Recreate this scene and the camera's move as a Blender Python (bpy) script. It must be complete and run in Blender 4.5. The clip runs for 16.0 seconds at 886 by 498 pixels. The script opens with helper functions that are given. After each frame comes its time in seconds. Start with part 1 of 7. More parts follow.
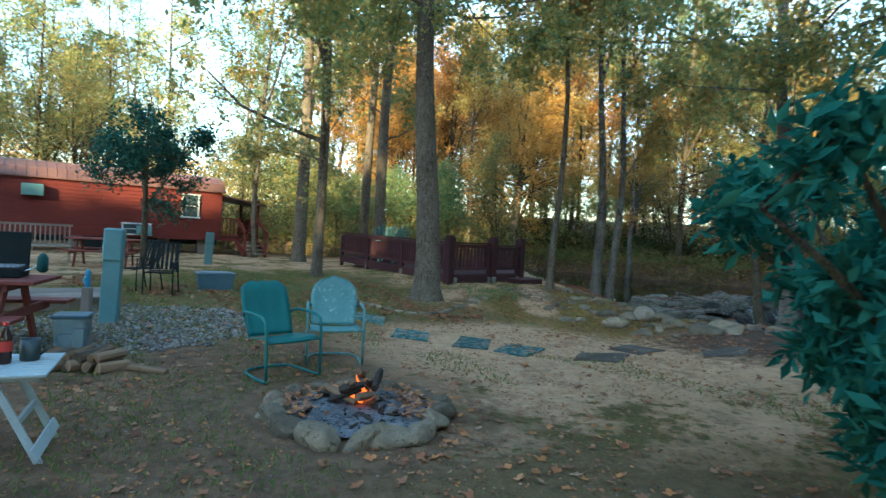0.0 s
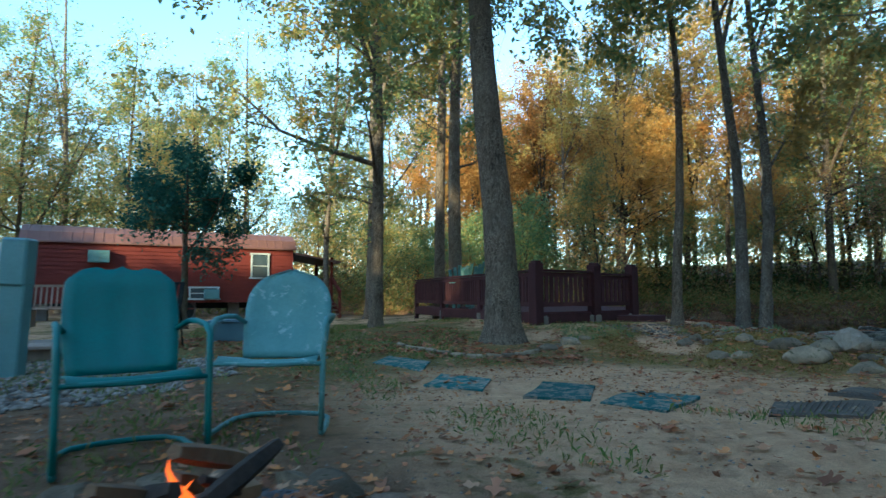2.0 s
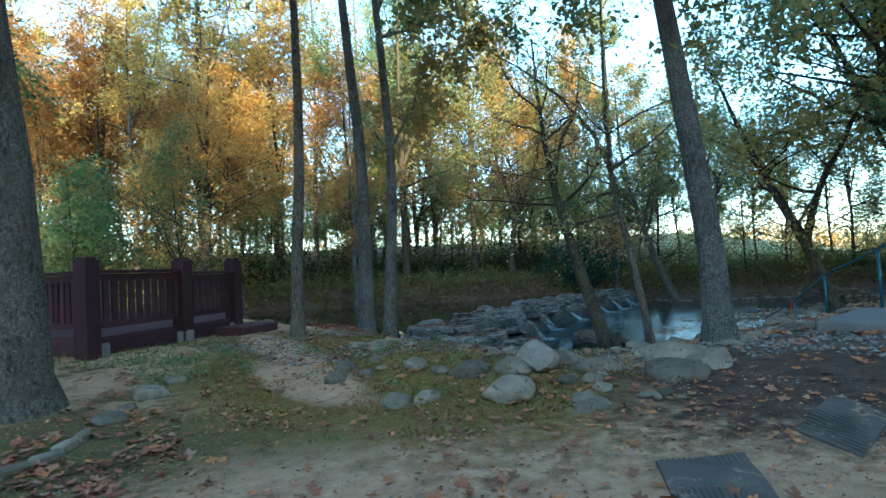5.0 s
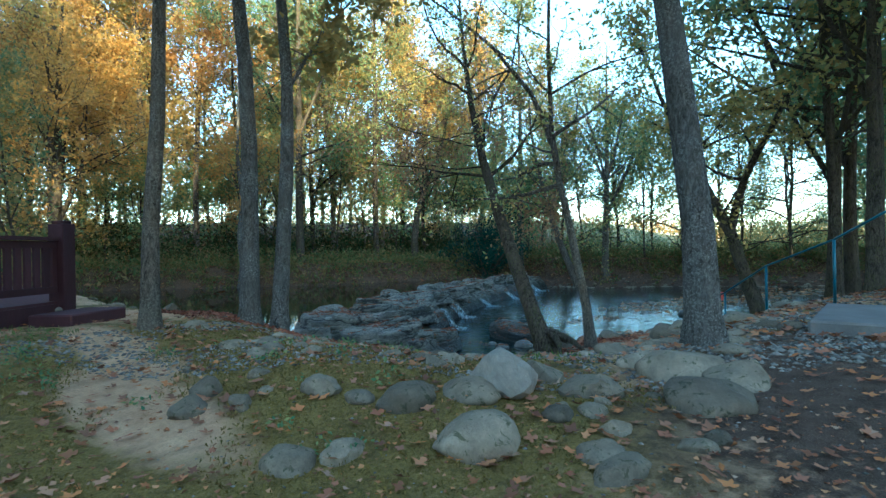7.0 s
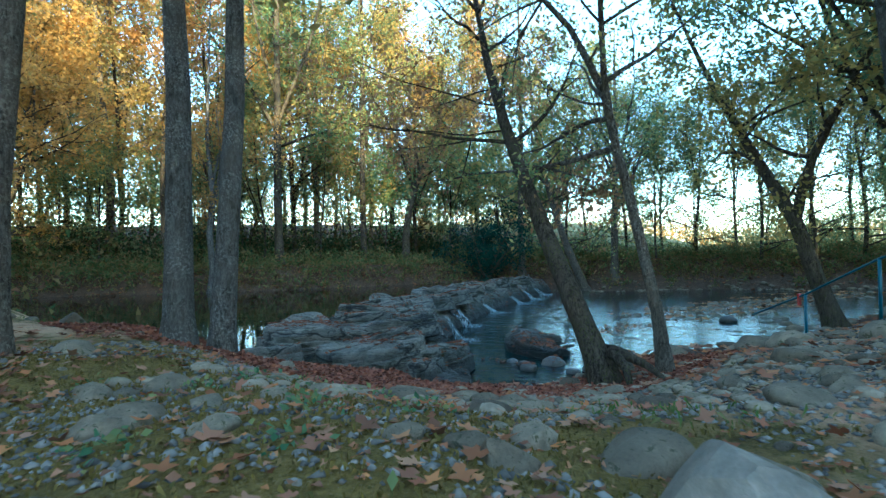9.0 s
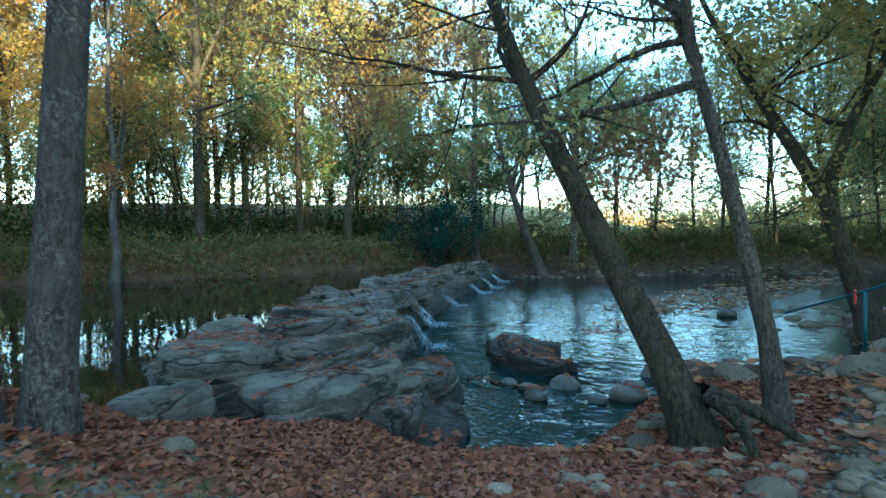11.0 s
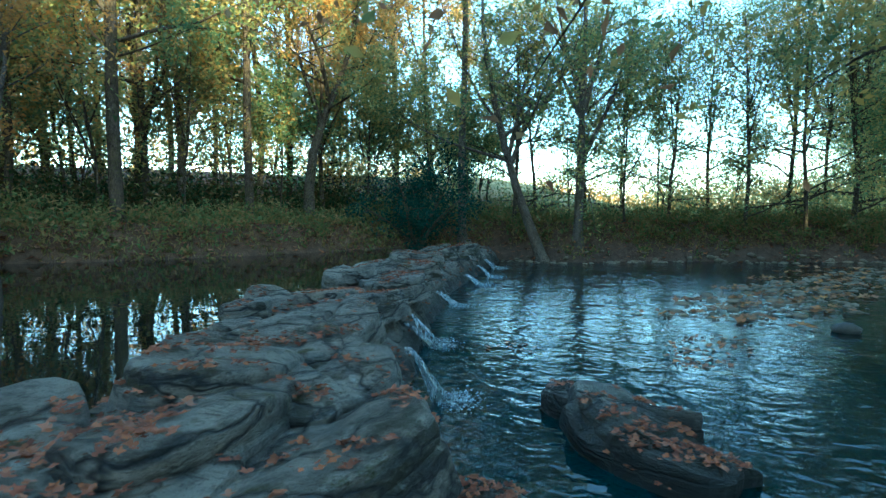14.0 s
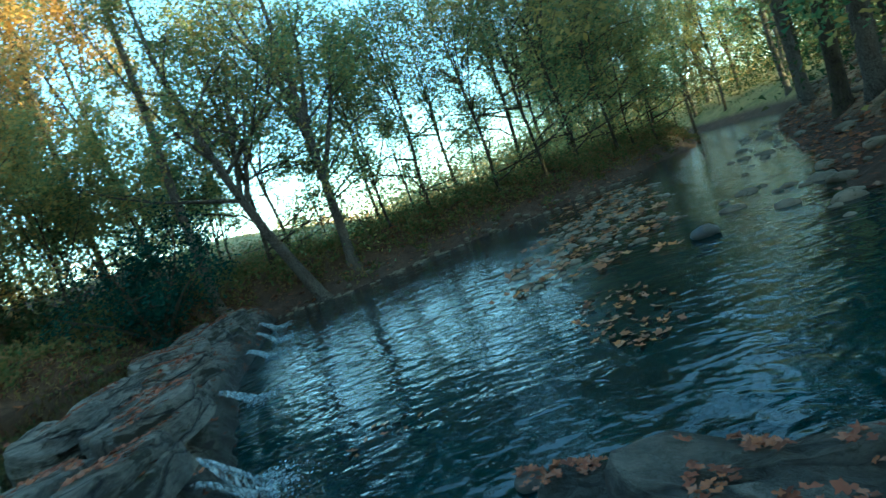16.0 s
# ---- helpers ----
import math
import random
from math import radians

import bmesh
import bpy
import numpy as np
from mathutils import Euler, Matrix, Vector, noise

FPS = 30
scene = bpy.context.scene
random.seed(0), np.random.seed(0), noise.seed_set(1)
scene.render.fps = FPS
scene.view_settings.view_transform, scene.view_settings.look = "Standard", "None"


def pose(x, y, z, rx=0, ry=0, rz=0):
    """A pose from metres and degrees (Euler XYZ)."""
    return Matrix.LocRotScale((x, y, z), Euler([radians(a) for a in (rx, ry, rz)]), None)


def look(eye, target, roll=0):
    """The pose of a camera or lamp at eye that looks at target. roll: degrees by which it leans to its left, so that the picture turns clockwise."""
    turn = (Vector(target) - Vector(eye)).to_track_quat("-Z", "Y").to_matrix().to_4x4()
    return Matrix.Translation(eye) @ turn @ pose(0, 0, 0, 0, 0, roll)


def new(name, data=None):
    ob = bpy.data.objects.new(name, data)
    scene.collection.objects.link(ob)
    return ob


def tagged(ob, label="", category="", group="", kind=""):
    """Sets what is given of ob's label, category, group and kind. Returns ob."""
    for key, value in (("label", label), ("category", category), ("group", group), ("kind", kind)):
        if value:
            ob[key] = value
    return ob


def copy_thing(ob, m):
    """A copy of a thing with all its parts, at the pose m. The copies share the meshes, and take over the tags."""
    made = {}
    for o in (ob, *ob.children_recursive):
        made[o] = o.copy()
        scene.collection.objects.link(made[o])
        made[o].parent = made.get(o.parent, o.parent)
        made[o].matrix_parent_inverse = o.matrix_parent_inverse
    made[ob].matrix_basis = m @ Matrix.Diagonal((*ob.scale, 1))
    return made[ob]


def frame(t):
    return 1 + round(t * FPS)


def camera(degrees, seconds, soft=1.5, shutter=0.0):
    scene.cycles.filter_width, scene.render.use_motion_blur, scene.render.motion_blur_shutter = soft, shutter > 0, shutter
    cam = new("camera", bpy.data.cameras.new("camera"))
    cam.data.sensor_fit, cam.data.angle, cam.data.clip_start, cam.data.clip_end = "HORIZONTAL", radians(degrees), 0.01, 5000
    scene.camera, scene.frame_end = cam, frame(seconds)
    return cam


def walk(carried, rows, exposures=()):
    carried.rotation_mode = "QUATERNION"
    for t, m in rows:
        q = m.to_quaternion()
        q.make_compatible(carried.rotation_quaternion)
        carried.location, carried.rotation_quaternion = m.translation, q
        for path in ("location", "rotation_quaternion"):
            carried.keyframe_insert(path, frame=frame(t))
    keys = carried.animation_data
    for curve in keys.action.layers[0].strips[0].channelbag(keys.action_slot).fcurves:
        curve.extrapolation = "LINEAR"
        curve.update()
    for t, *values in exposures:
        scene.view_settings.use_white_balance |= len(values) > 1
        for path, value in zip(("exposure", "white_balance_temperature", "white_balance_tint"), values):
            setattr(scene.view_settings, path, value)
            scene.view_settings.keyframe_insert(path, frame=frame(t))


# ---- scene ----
cam = camera(75.0, 16.0, soft=1.36, shutter=0.2)
PATH = [
    (0.0, 1.742, 18.487, 1.481, 88.17, -3.35, -3.73),
    (0.5, 1.987, 19.289, 1.261, 88.90, -2.43, 4.51),
    (1.0, 2.167, 19.977, 1.096, 89.84, -0.84, 10.06),
    (1.5, 2.269, 20.674, 0.923, 91.67, 0.06, 11.60),
    (2.0, 2.318, 21.606, 0.725, 94.66, 0.16, 6.34),
    (2.5, 2.349, 22.465, 0.570, 97.46, 1.00, -0.94),
    (3.0, 2.363, 23.087, 0.533, 98.18, 2.53, -7.23),
    (3.5, 2.380, 23.567, 0.566, 97.34, 4.14, -13.69),
    (4.0, 2.410, 23.961, 0.658, 95.76, 3.31, -21.42),
    (4.5, 2.465, 24.282, 0.813, 94.14, 2.85, -28.36),
    (5.0, 2.550, 24.566, 1.008, 92.15, 2.86, -33.84),
    (5.2, 2.605, 24.684, 1.049, 91.73, 2.58, -35.68),
    (7.3, 3.559, 26.390, 0.928, 89.82, 0.73, -44.96),
    (7.5, 3.688, 26.569, 0.904, 89.70, 0.61, -45.24),
    (8, 4.039, 27.013, 0.843, 89.98, 0.81, -45.22),
    (8.5, 4.397, 27.455, 0.799, 90.56, 1.13, -45.26),
    (9, 4.758, 27.916, 0.771, 90.54, 1.16, -45.52),
    (9.2, 4.895, 28.106, 0.759, 90.49, 1.31, -45.88),
    (11.3, 6.255, 30.004, 0.831, 88.35, 0.78, -52.66),
    (11.5, 6.421, 30.190, 0.821, 88.24, 0.70, -53.05),
    (12.0, 6.807, 30.621, 0.826, 87.74, 0.80, -53.97),
    (12.5, 7.247, 31.063, 0.809, 87.36, 0.77, -54.21),
    (13.0, 7.666, 31.478, 0.803, 87.00, 0.02, -54.25),
    (13.5, 8.074, 31.887, 0.796, 86.62, -0.31, -54.40),
    (14.0, 8.482, 32.296, 0.802, 86.20, -0.12, -55.35),
    (14.5, 8.967, 32.744, 0.776, 85.80, 3.80, -59.04),
    (15.0, 9.513, 33.216, 0.732, 85.43, 9.26, -65.10),
    (15.5, 10.069, 33.598, 0.684, 85.31, 15.10, -72.49),
    (16.0, 10.615, 33.903, 0.608, 85.37, 19.59, -81.33),
]
LIGHT = [(0.0, 2.75, 5750, -5), (1.5, 2.47, 5350, -6), (2.5, 2.1, 5200, -6), (3.2, 2.12, 5080, -6), (4.0, 2.45, 5000, -6), (5.0, 2.72, 5050, -8), (9.0, 3.0, 4980, -11), (12.0, 3.17, 5120, -14), (14.0, 3.05, 5000, -19), (16.0, 2.68, 5100, -25)]
walk(cam, [(t, pose(*p)) for t, *p in PATH], LIGHT)


# ---- light ----
SUN_EL, SUN_AZ = radians(15), radians(205)
world = bpy.data.worlds.new("sky")
scene.world = world
world.use_nodes = True
wn = world.node_tree
sky = wn.nodes.new("ShaderNodeTexSky")
sky.sky_type, sky.sun_disc = "NISHITA", False
sky.sun_elevation, sky.sun_rotation = SUN_EL, SUN_AZ
sky.air_density, sky.dust_density, sky.ozone_density = 1.0, 0.5, 1.5
wn.nodes["Background"].inputs["Strength"].default_value = 0.15
wn.links.new(sky.outputs["Color"], wn.nodes["Background"].inputs["Color"])
sun = new("sun", bpy.data.lights.new("sun", "SUN"))
sun.data.energy, sun.data.angle, sun.data.color = 3.6, radians(0.6), (1.0, 0.74, 0.42)
sun.matrix_world = look((0, 0, 0), (-math.sin(SUN_AZ) * math.cos(SUN_EL), -math.cos(SUN_AZ) * math.cos(SUN_EL), -math.sin(SUN_EL)))

# ---- materials ----


class Nodes:
    """Short hands for building a node material."""

    def __init__(self, name):
        self.m = bpy.data.materials.new(name)
        self.m.use_nodes = True
        self.t = self.m.node_tree
        self.p = self.t.nodes["Principled BSDF"]

    def n(self, kind, **values):
        node = self.t.nodes.new("ShaderNode" + kind)
        for key, value in values.items():
            if key in node.inputs:
                node.inputs[key].default_value = value
        return node

    def l(self, a, b):
        self.t.links.new(a, b)

    def where(self, world_space=False, stretch=(1, 1, 1)):
        src = self.n("NewGeometry").outputs["Position"] if world_space else self.n("TexCoord").outputs["Object"]
        if stretch == (1, 1, 1):
            return src
        mp = self.n("Mapping", Scale=stretch)
        self.l(src, mp.inputs["Vector"])
        return mp.outputs["Vector"]

    def noise(self, at, scale, detail=4.0, rough=0.6, dist=0.0):
        node = self.n("TexNoise", Scale=scale, Detail=detail, Roughness=rough, Distortion=dist)
        self.l(at, node.inputs["Vector"])
        return node.outputs["Fac"]

    def ramp(self, fac, *stops):
        node = self.n("ValToRGB")
        e = node.color_ramp.elements
        while len(e) < len(stops):
            e.new(0.5)
        for el, (pos, col) in zip(e, stops):
            el.position = pos
            el.color = (*col, 1) if len(col) == 3 else col
        self.l(fac, node.inputs["Fac"])
        return node.outputs["Color"]

    def grey(self, fac, a, b):
        if a > b:
            return self.ramp(fac, (b, (1, 1, 1)), (a, (0, 0, 0)))
        return self.ramp(fac, (a, (0, 0, 0)), (b, (1, 1, 1)))

    def mix(self, fac, a, b, mode="MIX"):
        node = self.t.nodes.new("ShaderNodeMix")
        node.data_type, node.blend_type = "RGBA", mode
        for sock, value in ((node.inputs[0], fac), (node.inputs[6], a), (node.inputs[7], b)):
            if isinstance(value, (int, float)):
                sock.default_value = value
            elif isinstance(value, tuple):
                sock.default_value = (*value, 1)
            else:
                self.l(value, sock)
        return node.outputs[2]

    def math(self, op, a, b=0.0):
        node = self.t.nodes.new("ShaderNodeMath")
        node.operation = op
        for sock, value in ((node.inputs[0], a), (node.inputs[1], b)):
            if isinstance(value, (int, float)):
                sock.default_value = value
            else:
                self.l(value, sock)
        return node.outputs[0]

    def bump(self, height, strength, distance=0.02):
        node = self.n("Bump", Strength=strength, Distance=distance)
        self.l(height, node.inputs["Height"])
        self.l(node.outputs["Normal"], self.p.inputs["Normal"])

    def done(self, colour, rough=0.7, metal=0.0, gloss=0.5):
        self.p.inputs["Specular IOR Level"].default_value = gloss
        if isinstance(colour, tuple):
            self.p.inputs["Base Color"].default_value = (*colour, 1)
        else:
            self.l(colour, self.p.inputs["Base Color"])
        if isinstance(rough, float):
            self.p.inputs["Roughness"].default_value = rough
        else:
            self.l(rough, self.p.inputs["Roughness"])
        self.p.inputs["Metallic"].default_value = metal
        return self.m


def surface(name, c1, c2, scale=8.0, rough=0.7, bump=0.3, grain=40.0, metal=0.0, stretch=(1, 1, 1), worn=None, worn_at=0.62, vary=0.0, dist=0.01):
    """A two-scale surface: broad change of colour, fine grain with relief, worn or stained spots, and some change from object to object."""
    k = Nodes(name)
    at = k.where(False, stretch)
    broad = k.noise(at, scale, 5.0, 0.65)
    fine = k.noise(at, grain, 4.0, 0.7)
    col = k.mix(k.grey(broad, 0.3, 0.7), c1, c2)
    col = k.mix(k.math("MULTIPLY", k.grey(fine, 0.35, 0.75), 0.35), col, tuple(c * 0.55 for c in c1))
    if worn:
        spots = k.noise(at, scale * 2.3, 6.0, 0.7, 0.5)
        col = k.mix(k.grey(spots, worn_at, worn_at + 0.06), col, worn)
    if vary:
        rnd = k.n("ObjectInfo").outputs["Random"]
        hs = k.n("HueSaturation")
        k.l(k.math("ADD", k.math("MULTIPLY", rnd, vary), 1 - vary / 2), hs.inputs["Value"])
        k.l(col, hs.inputs["Color"])
        col = hs.outputs["Color"]
    k.bump(fine, bump, dist)
    rr = k.math("ADD", k.math("MULTIPLY", broad, 0.25), rough - 0.12)
    return k.done(col, rr, metal, 0.5 if rough < 0.6 else 0.15)


def leaf_material(name, *colours, back=0.58):
    """Thin leaves: each its own shade, and light passes through."""
    k = Nodes(name)
    rnd = k.n("NewGeometry").outputs["Random Per Island"]
    col = k.ramp(rnd, *[(i / max(1, len(colours) - 1), c) for i, c in enumerate(colours)])
    ob = k.n("ObjectInfo").outputs["Random"]
    hs = k.n("HueSaturation", Saturation=1.0)
    k.l(k.math("ADD", k.math("MULTIPLY", ob, 0.5), 0.75), hs.inputs["Value"])
    k.l(k.math("ADD", k.math("MULTIPLY", ob, 0.02), 0.492), hs.inputs["Hue"])
    k.l(col, hs.inputs["Color"])
    d, tr, mx = k.n("BsdfDiffuse"), k.n("BsdfTranslucent"), k.n("MixShader", Fac=back)
    k.l(hs.outputs["Color"], d.inputs["Color"])
    k.l(hs.outputs["Color"], tr.inputs["Color"])
    k.l(d.outputs[0], mx.inputs[1])
    k.l(tr.outputs[0], mx.inputs[2])
    k.l(mx.outputs[0], k.t.nodes["Material Output"].inputs["Surface"])
    return k.m


def bark_material(name, c1, c2, lichen=None):
    """Furrowed bark: narrow broken ridges, dark between them, with lichen and stains."""
    k = Nodes(name)
    ridges = k.noise(k.where(True, (1, 1, 0.3)), 30.0, 6.0, 0.72, 0.9)
    plates = k.noise(k.where(True, (1, 1, 0.45)), 62.0, 4.0, 0.7, 0.4)
    broad = k.noise(k.where(True), 2.2, 5.0, 0.65)
    col = k.mix(k.grey(ridges, 0.38, 0.62), c1, c2)
    col = k.mix(k.math("MULTIPLY", k.grey(plates, 0.55, 0.4), 0.45), col, tuple(c * 0.5 for c in c1))
    col = k.mix(k.math("MULTIPLY", k.grey(broad, 0.42, 0.62), 0.5), col, tuple(c * 0.75 for c in c2))
    if lichen:
        spots = k.math("MULTIPLY", k.grey(k.noise(k.where(True), 46.0, 6.0, 0.75), 0.5, 0.62), k.grey(k.noise(k.where(True), 3.1, 3.0), 0.36, 0.56))
        col = k.mix(spots, col, lichen)
    k.bump(k.math("ADD", ridges, k.math("MULTIPLY", plates, 0.5)), 1.0, 0.05)
    return k.done(col, 0.9, 0.0, 0.08)


def ground_material():
    """Bare earth, thin grass, moss and wet mud, laid out as the place has them."""
    k = Nodes("earth")
    at = k.where(True)
    fine, mid, broad = k.noise(at, 45.0, 6.0, 0.7), k.noise(at, 6.0, 6.0, 0.65), k.noise(at, 0.9, 4.0, 0.6)
    dirt = k.mix(k.grey(mid, 0.3, 0.7), (0.45, 0.262, 0.142), (0.69, 0.445, 0.258))
    dirt = k.mix(k.math("MULTIPLY", k.grey(fine, 0.45, 0.7), 0.28), dirt, (0.12, 0.078, 0.05))
    grass = k.mix(k.grey(fine, 0.35, 0.65), (0.085, 0.078, 0.024), (0.22, 0.16, 0.062))
    moss = k.mix(k.grey(fine, 0.3, 0.7), (0.11, 0.082, 0.02), (0.30, 0.20, 0.06))
    mud = k.mix(k.grey(mid, 0.3, 0.7), (0.07, 0.046, 0.032), (0.15, 0.10, 0.07))

    def zone(x, y, rx, ry, edge=0.35):
        mp = k.n("Mapping")
        mp.vector_type = "TEXTURE"
        mp.inputs["Location"].default_value = (x, y, 0)
        mp.inputs["Scale"].default_value = (rx, ry, 1000)
        k.l(at, mp.inputs["Vector"])
        ln = k.t.nodes.new("ShaderNodeVectorMath")
        ln.operation = "LENGTH"
        k.l(mp.outputs["Vector"], ln.inputs[0])
        v = k.math("ADD", ln.outputs["Value"], k.math("MULTIPLY", k.math("SUBTRACT", mid, 0.5), 0.9))
        return k.grey(k.math("SUBTRACT", 1.5, v), 0.5 - edge * 0.5, 0.5 + edge * 0.5)

    col = k.mix(k.grey(k.math("ADD", broad, k.math("MULTIPLY", k.math("SUBTRACT", mid, 0.5), 0.8)), 0.48, 0.6), dirt, grass)
    col = k.mix(zone(-1.5, 29.5, 3.6, 6.5), col, grass)
    col = k.mix(zone(2.2, 28.6, 1.9, 1.4), col, grass)
    soil = k.mix(k.grey(mid, 0.3, 0.7), (0.12, 0.074, 0.043), (0.27, 0.172, 0.102))
    col = k.mix(zone(-0.9, 22.3, 3.5, 4.2), col, soil)
    col = k.mix(zone(3.6, 20.6, 2.3, 1.9), col, k.mix(k.grey(fine, 0.4, 0.6), soil, grass))
    col = k.mix(zone(4.1, 25.9, 3.0, 2.1), col, dirt)
    col = k.mix(zone(5.3, 29.9, 1.9, 3.0), col, moss)
    col = k.mix(zone(4.45, 29.9, 0.32, 1.3), col, dirt)
    col = k.mix(zone(4.85, 31.7, 0.3, 1.6), col, dirt)
    col = k.mix(zone(8.2, 26.6, 2.6, 1.5), col, mud)
    sep = k.n("SeparateXYZ")
    k.l(at, sep.inputs[0])
    forest = k.mix(k.grey(mid, 0.3, 0.7), (0.06, 0.036, 0.02), (0.15, 0.088, 0.048))
    across = k.math("MULTIPLY", k.math("ADD", sep.outputs["X"], sep.outputs["Y"]), 0.01)
    col = k.mix(k.grey(across, 0.56, 0.575), col, forest)
    col = k.mix(k.grey(k.math("MULTIPLY", sep.outputs["Y"], 0.01), 0.43, 0.47), col, forest)
    field = k.mix(k.grey(broad, 0.35, 0.65), (0.22, 0.2, 0.08), (0.42, 0.31, 0.13))
    col = k.mix(k.grey(k.math("MULTIPLY", sep.outputs["X"], 0.01), 0.36, 0.42), col, field)
    low = k.grey(k.math("MULTIPLY", k.math("ADD", k.math("ADD", sep.outputs["Z"], 1.0), k.math("MULTIPLY", mid, 0.3)), 0.5), 0.34, 0.5)
    col = k.mix(low, mud, col)
    grit = k.noise(at, 130.0, 3.0, 0.8)
    col = k.mix(k.math("MULTIPLY", k.grey(grit, 0.56, 0.66), 0.55), col, (0.33, 0.24, 0.165))
    col = k.mix(k.math("MULTIPLY", k.grey(grit, 0.44, 0.34), 0.4), col, (0.022, 0.017, 0.012))
    stain = k.noise(at, 2.3, 6.0, 0.75)
    col = k.mix(k.math("MULTIPLY", k.grey(stain, 0.52, 0.64), 0.36), col, (0.045, 0.033, 0.024))
    k.bump(k.math("ADD", k.math("ADD", fine, k.math("MULTIPLY", grit, 0.5)), k.math("MULTIPLY", mid, 1.5)), 0.9, 0.035)
    return k.done(col, 0.95, 0.0, 0.06)


def water_material(name, deep, wave, strength):
    """Dark clear water with small running ripples."""
    k = Nodes(name)
    at = k.where(True, (1.0, 0.75, 1.0))
    swell, ripple, fine = k.noise(at, wave * 0.3, 1.0, 0.5), k.noise(at, wave, 1.0, 0.5, 0.5), k.noise(at, wave * 2.7, 1.0, 0.5)
    height = k.math("ADD", k.math("MULTIPLY", swell, 1.2), k.math("ADD", ripple, k.math("MULTIPLY", fine, 0.22)))
    k.bump(height, strength, 0.04)
    k.p.inputs["IOR"].default_value = 1.33
    bed = k.noise(k.where(True), 1.6, 5.0)
    return k.done(k.mix(k.grey(bed, 0.35, 0.7), deep, tuple(c * 2.2 for c in deep)), 0.015)


def ledge_material():
    """Layered wet rock: broken by cracks, pale where dry, with moss in patches."""
    k = Nodes("wet_ledge_rock")
    at = k.where(True, (1.0, 1.0, 3.0))
    warp = k.n("TexNoise", Scale=2.0, Detail=3.0)
    k.l(at, warp.inputs["Vector"])
    bent = k.t.nodes.new("ShaderNodeVectorMath")
    bent.operation = "MULTIPLY_ADD"
    k.l(warp.outputs["Color"], bent.inputs[0])
    bent.inputs[1].default_value = (0.7, 0.7, 0.7)
    k.l(at, bent.inputs[2])
    cells = k.t.nodes.new("ShaderNodeTexVoronoi")
    cells.feature = "DISTANCE_TO_EDGE"
    cells.inputs["Scale"].default_value = 1.3
    k.l(bent.outputs[0], cells.inputs["Vector"])
    crack = k.grey(cells.outputs["Distance"], 0.004, 0.06)
    broad, mid, fine = k.noise(at, 2.6, 6.0, 0.7), k.noise(at, 7.0, 6.0, 0.75), k.noise(at, 34.0, 5.0, 0.75)
    col = k.mix(k.grey(mid, 0.36, 0.60), (0.10, 0.093, 0.073), (0.23, 0.218, 0.178))
    col = k.mix(k.math("MULTIPLY", k.grey(broad, 0.45, 0.55), 0.85), col, (0.37, 0.335, 0.265))
    col = k.mix(k.grey(k.noise(at, 1.5, 6.0, 0.7), 0.55, 0.6), col, (0.045, 0.042, 0.02))
    col = k.mix(k.grey(k.noise(at, 2.1, 6.0, 0.75), 0.57, 0.63), col, (0.075, 0.07, 0.012))
    col = k.mix(k.math("MULTIPLY", k.grey(fine, 0.46, 0.34), 0.6), col, (0.035, 0.035, 0.03))
    layers = k.noise(k.where(True, (2.2, 0.7, 9.0)), 4.0, 6.0, 0.75, 1.2)
    col = k.mix(k.math("MULTIPLY", k.grey(layers, 0.47, 0.38), 0.65), col, (0.06, 0.055, 0.042))
    col = k.mix(crack, (0.02, 0.02, 0.016), col)
    sep = k.n("SeparateXYZ")
    k.l(k.where(True), sep.inputs[0])
    damp = k.grey(k.math("ADD", k.math("ADD", sep.outputs["Z"], 1.0), k.math("MULTIPLY", mid, 0.2)), 0.44, 0.68)
    col = k.mix(damp, (0.028, 0.028, 0.02), col)
    k.bump(k.math("ADD", k.math("MULTIPLY", crack, 0.5), k.math("ADD", k.math("MULTIPLY", mid, 0.8), k.math("ADD", k.math("MULTIPLY", fine, 0.5), k.math("MULTIPLY", layers, 0.9)))), 1.0, 0.09)
    return k.done(col, k.math("ADD", k.math("MULTIPLY", broad, 0.6), 0.16), 0.0, 0.4)


M_EARTH = ground_material()
M_STONE = surface("river_stone", (0.115, 0.09, 0.06), (0.27, 0.21, 0.142), 3.5, 0.8, 0.9, 38.0, worn=(0.075, 0.068, 0.035), worn_at=0.56, vary=0.9)
M_PALE = surface("pale_boulder", (0.165, 0.137, 0.104), (0.285, 0.238, 0.182), 5.0, 0.8, 0.5, 30.0, worn=(0.30, 0.24, 0.18), worn_at=0.64, stretch=(1, 1, 2.5))
M_LEDGE = ledge_material()
M_SOOT = surface("sooted_stone", (0.10, 0.068, 0.046), (0.27, 0.19, 0.125), 4.0, 0.85, 0.4, 50.0, vary=0.5)
M_BARK = bark_material("grey_bark", (0.037, 0.029, 0.022), (0.215, 0.172, 0.128), (0.26, 0.225, 0.17))
M_BARK_PALE = bark_material("pale_lichen_bark", (0.052, 0.045, 0.037), (0.185, 0.165, 0.138), (0.29, 0.27, 0.235))
M_BARK_DARK = bark_material("dark_bark", (0.02, 0.015, 0.012), (0.155, 0.118, 0.086), (0.105, 0.10, 0.03))
M_RED = surface("red_paint", (0.10, 0.02, 0.015), (0.14, 0.028, 0.021), 1.5, 0.7, 0.2, 60.0, worn=(0.115, 0.028, 0.022), stretch=(1, 1, 6))
M_ROOF = surface("brown_metal_roof", (0.13, 0.062, 0.046), (0.19, 0.092, 0.068), 2.0, 0.5, 0.1, 50.0, metal=0.2)
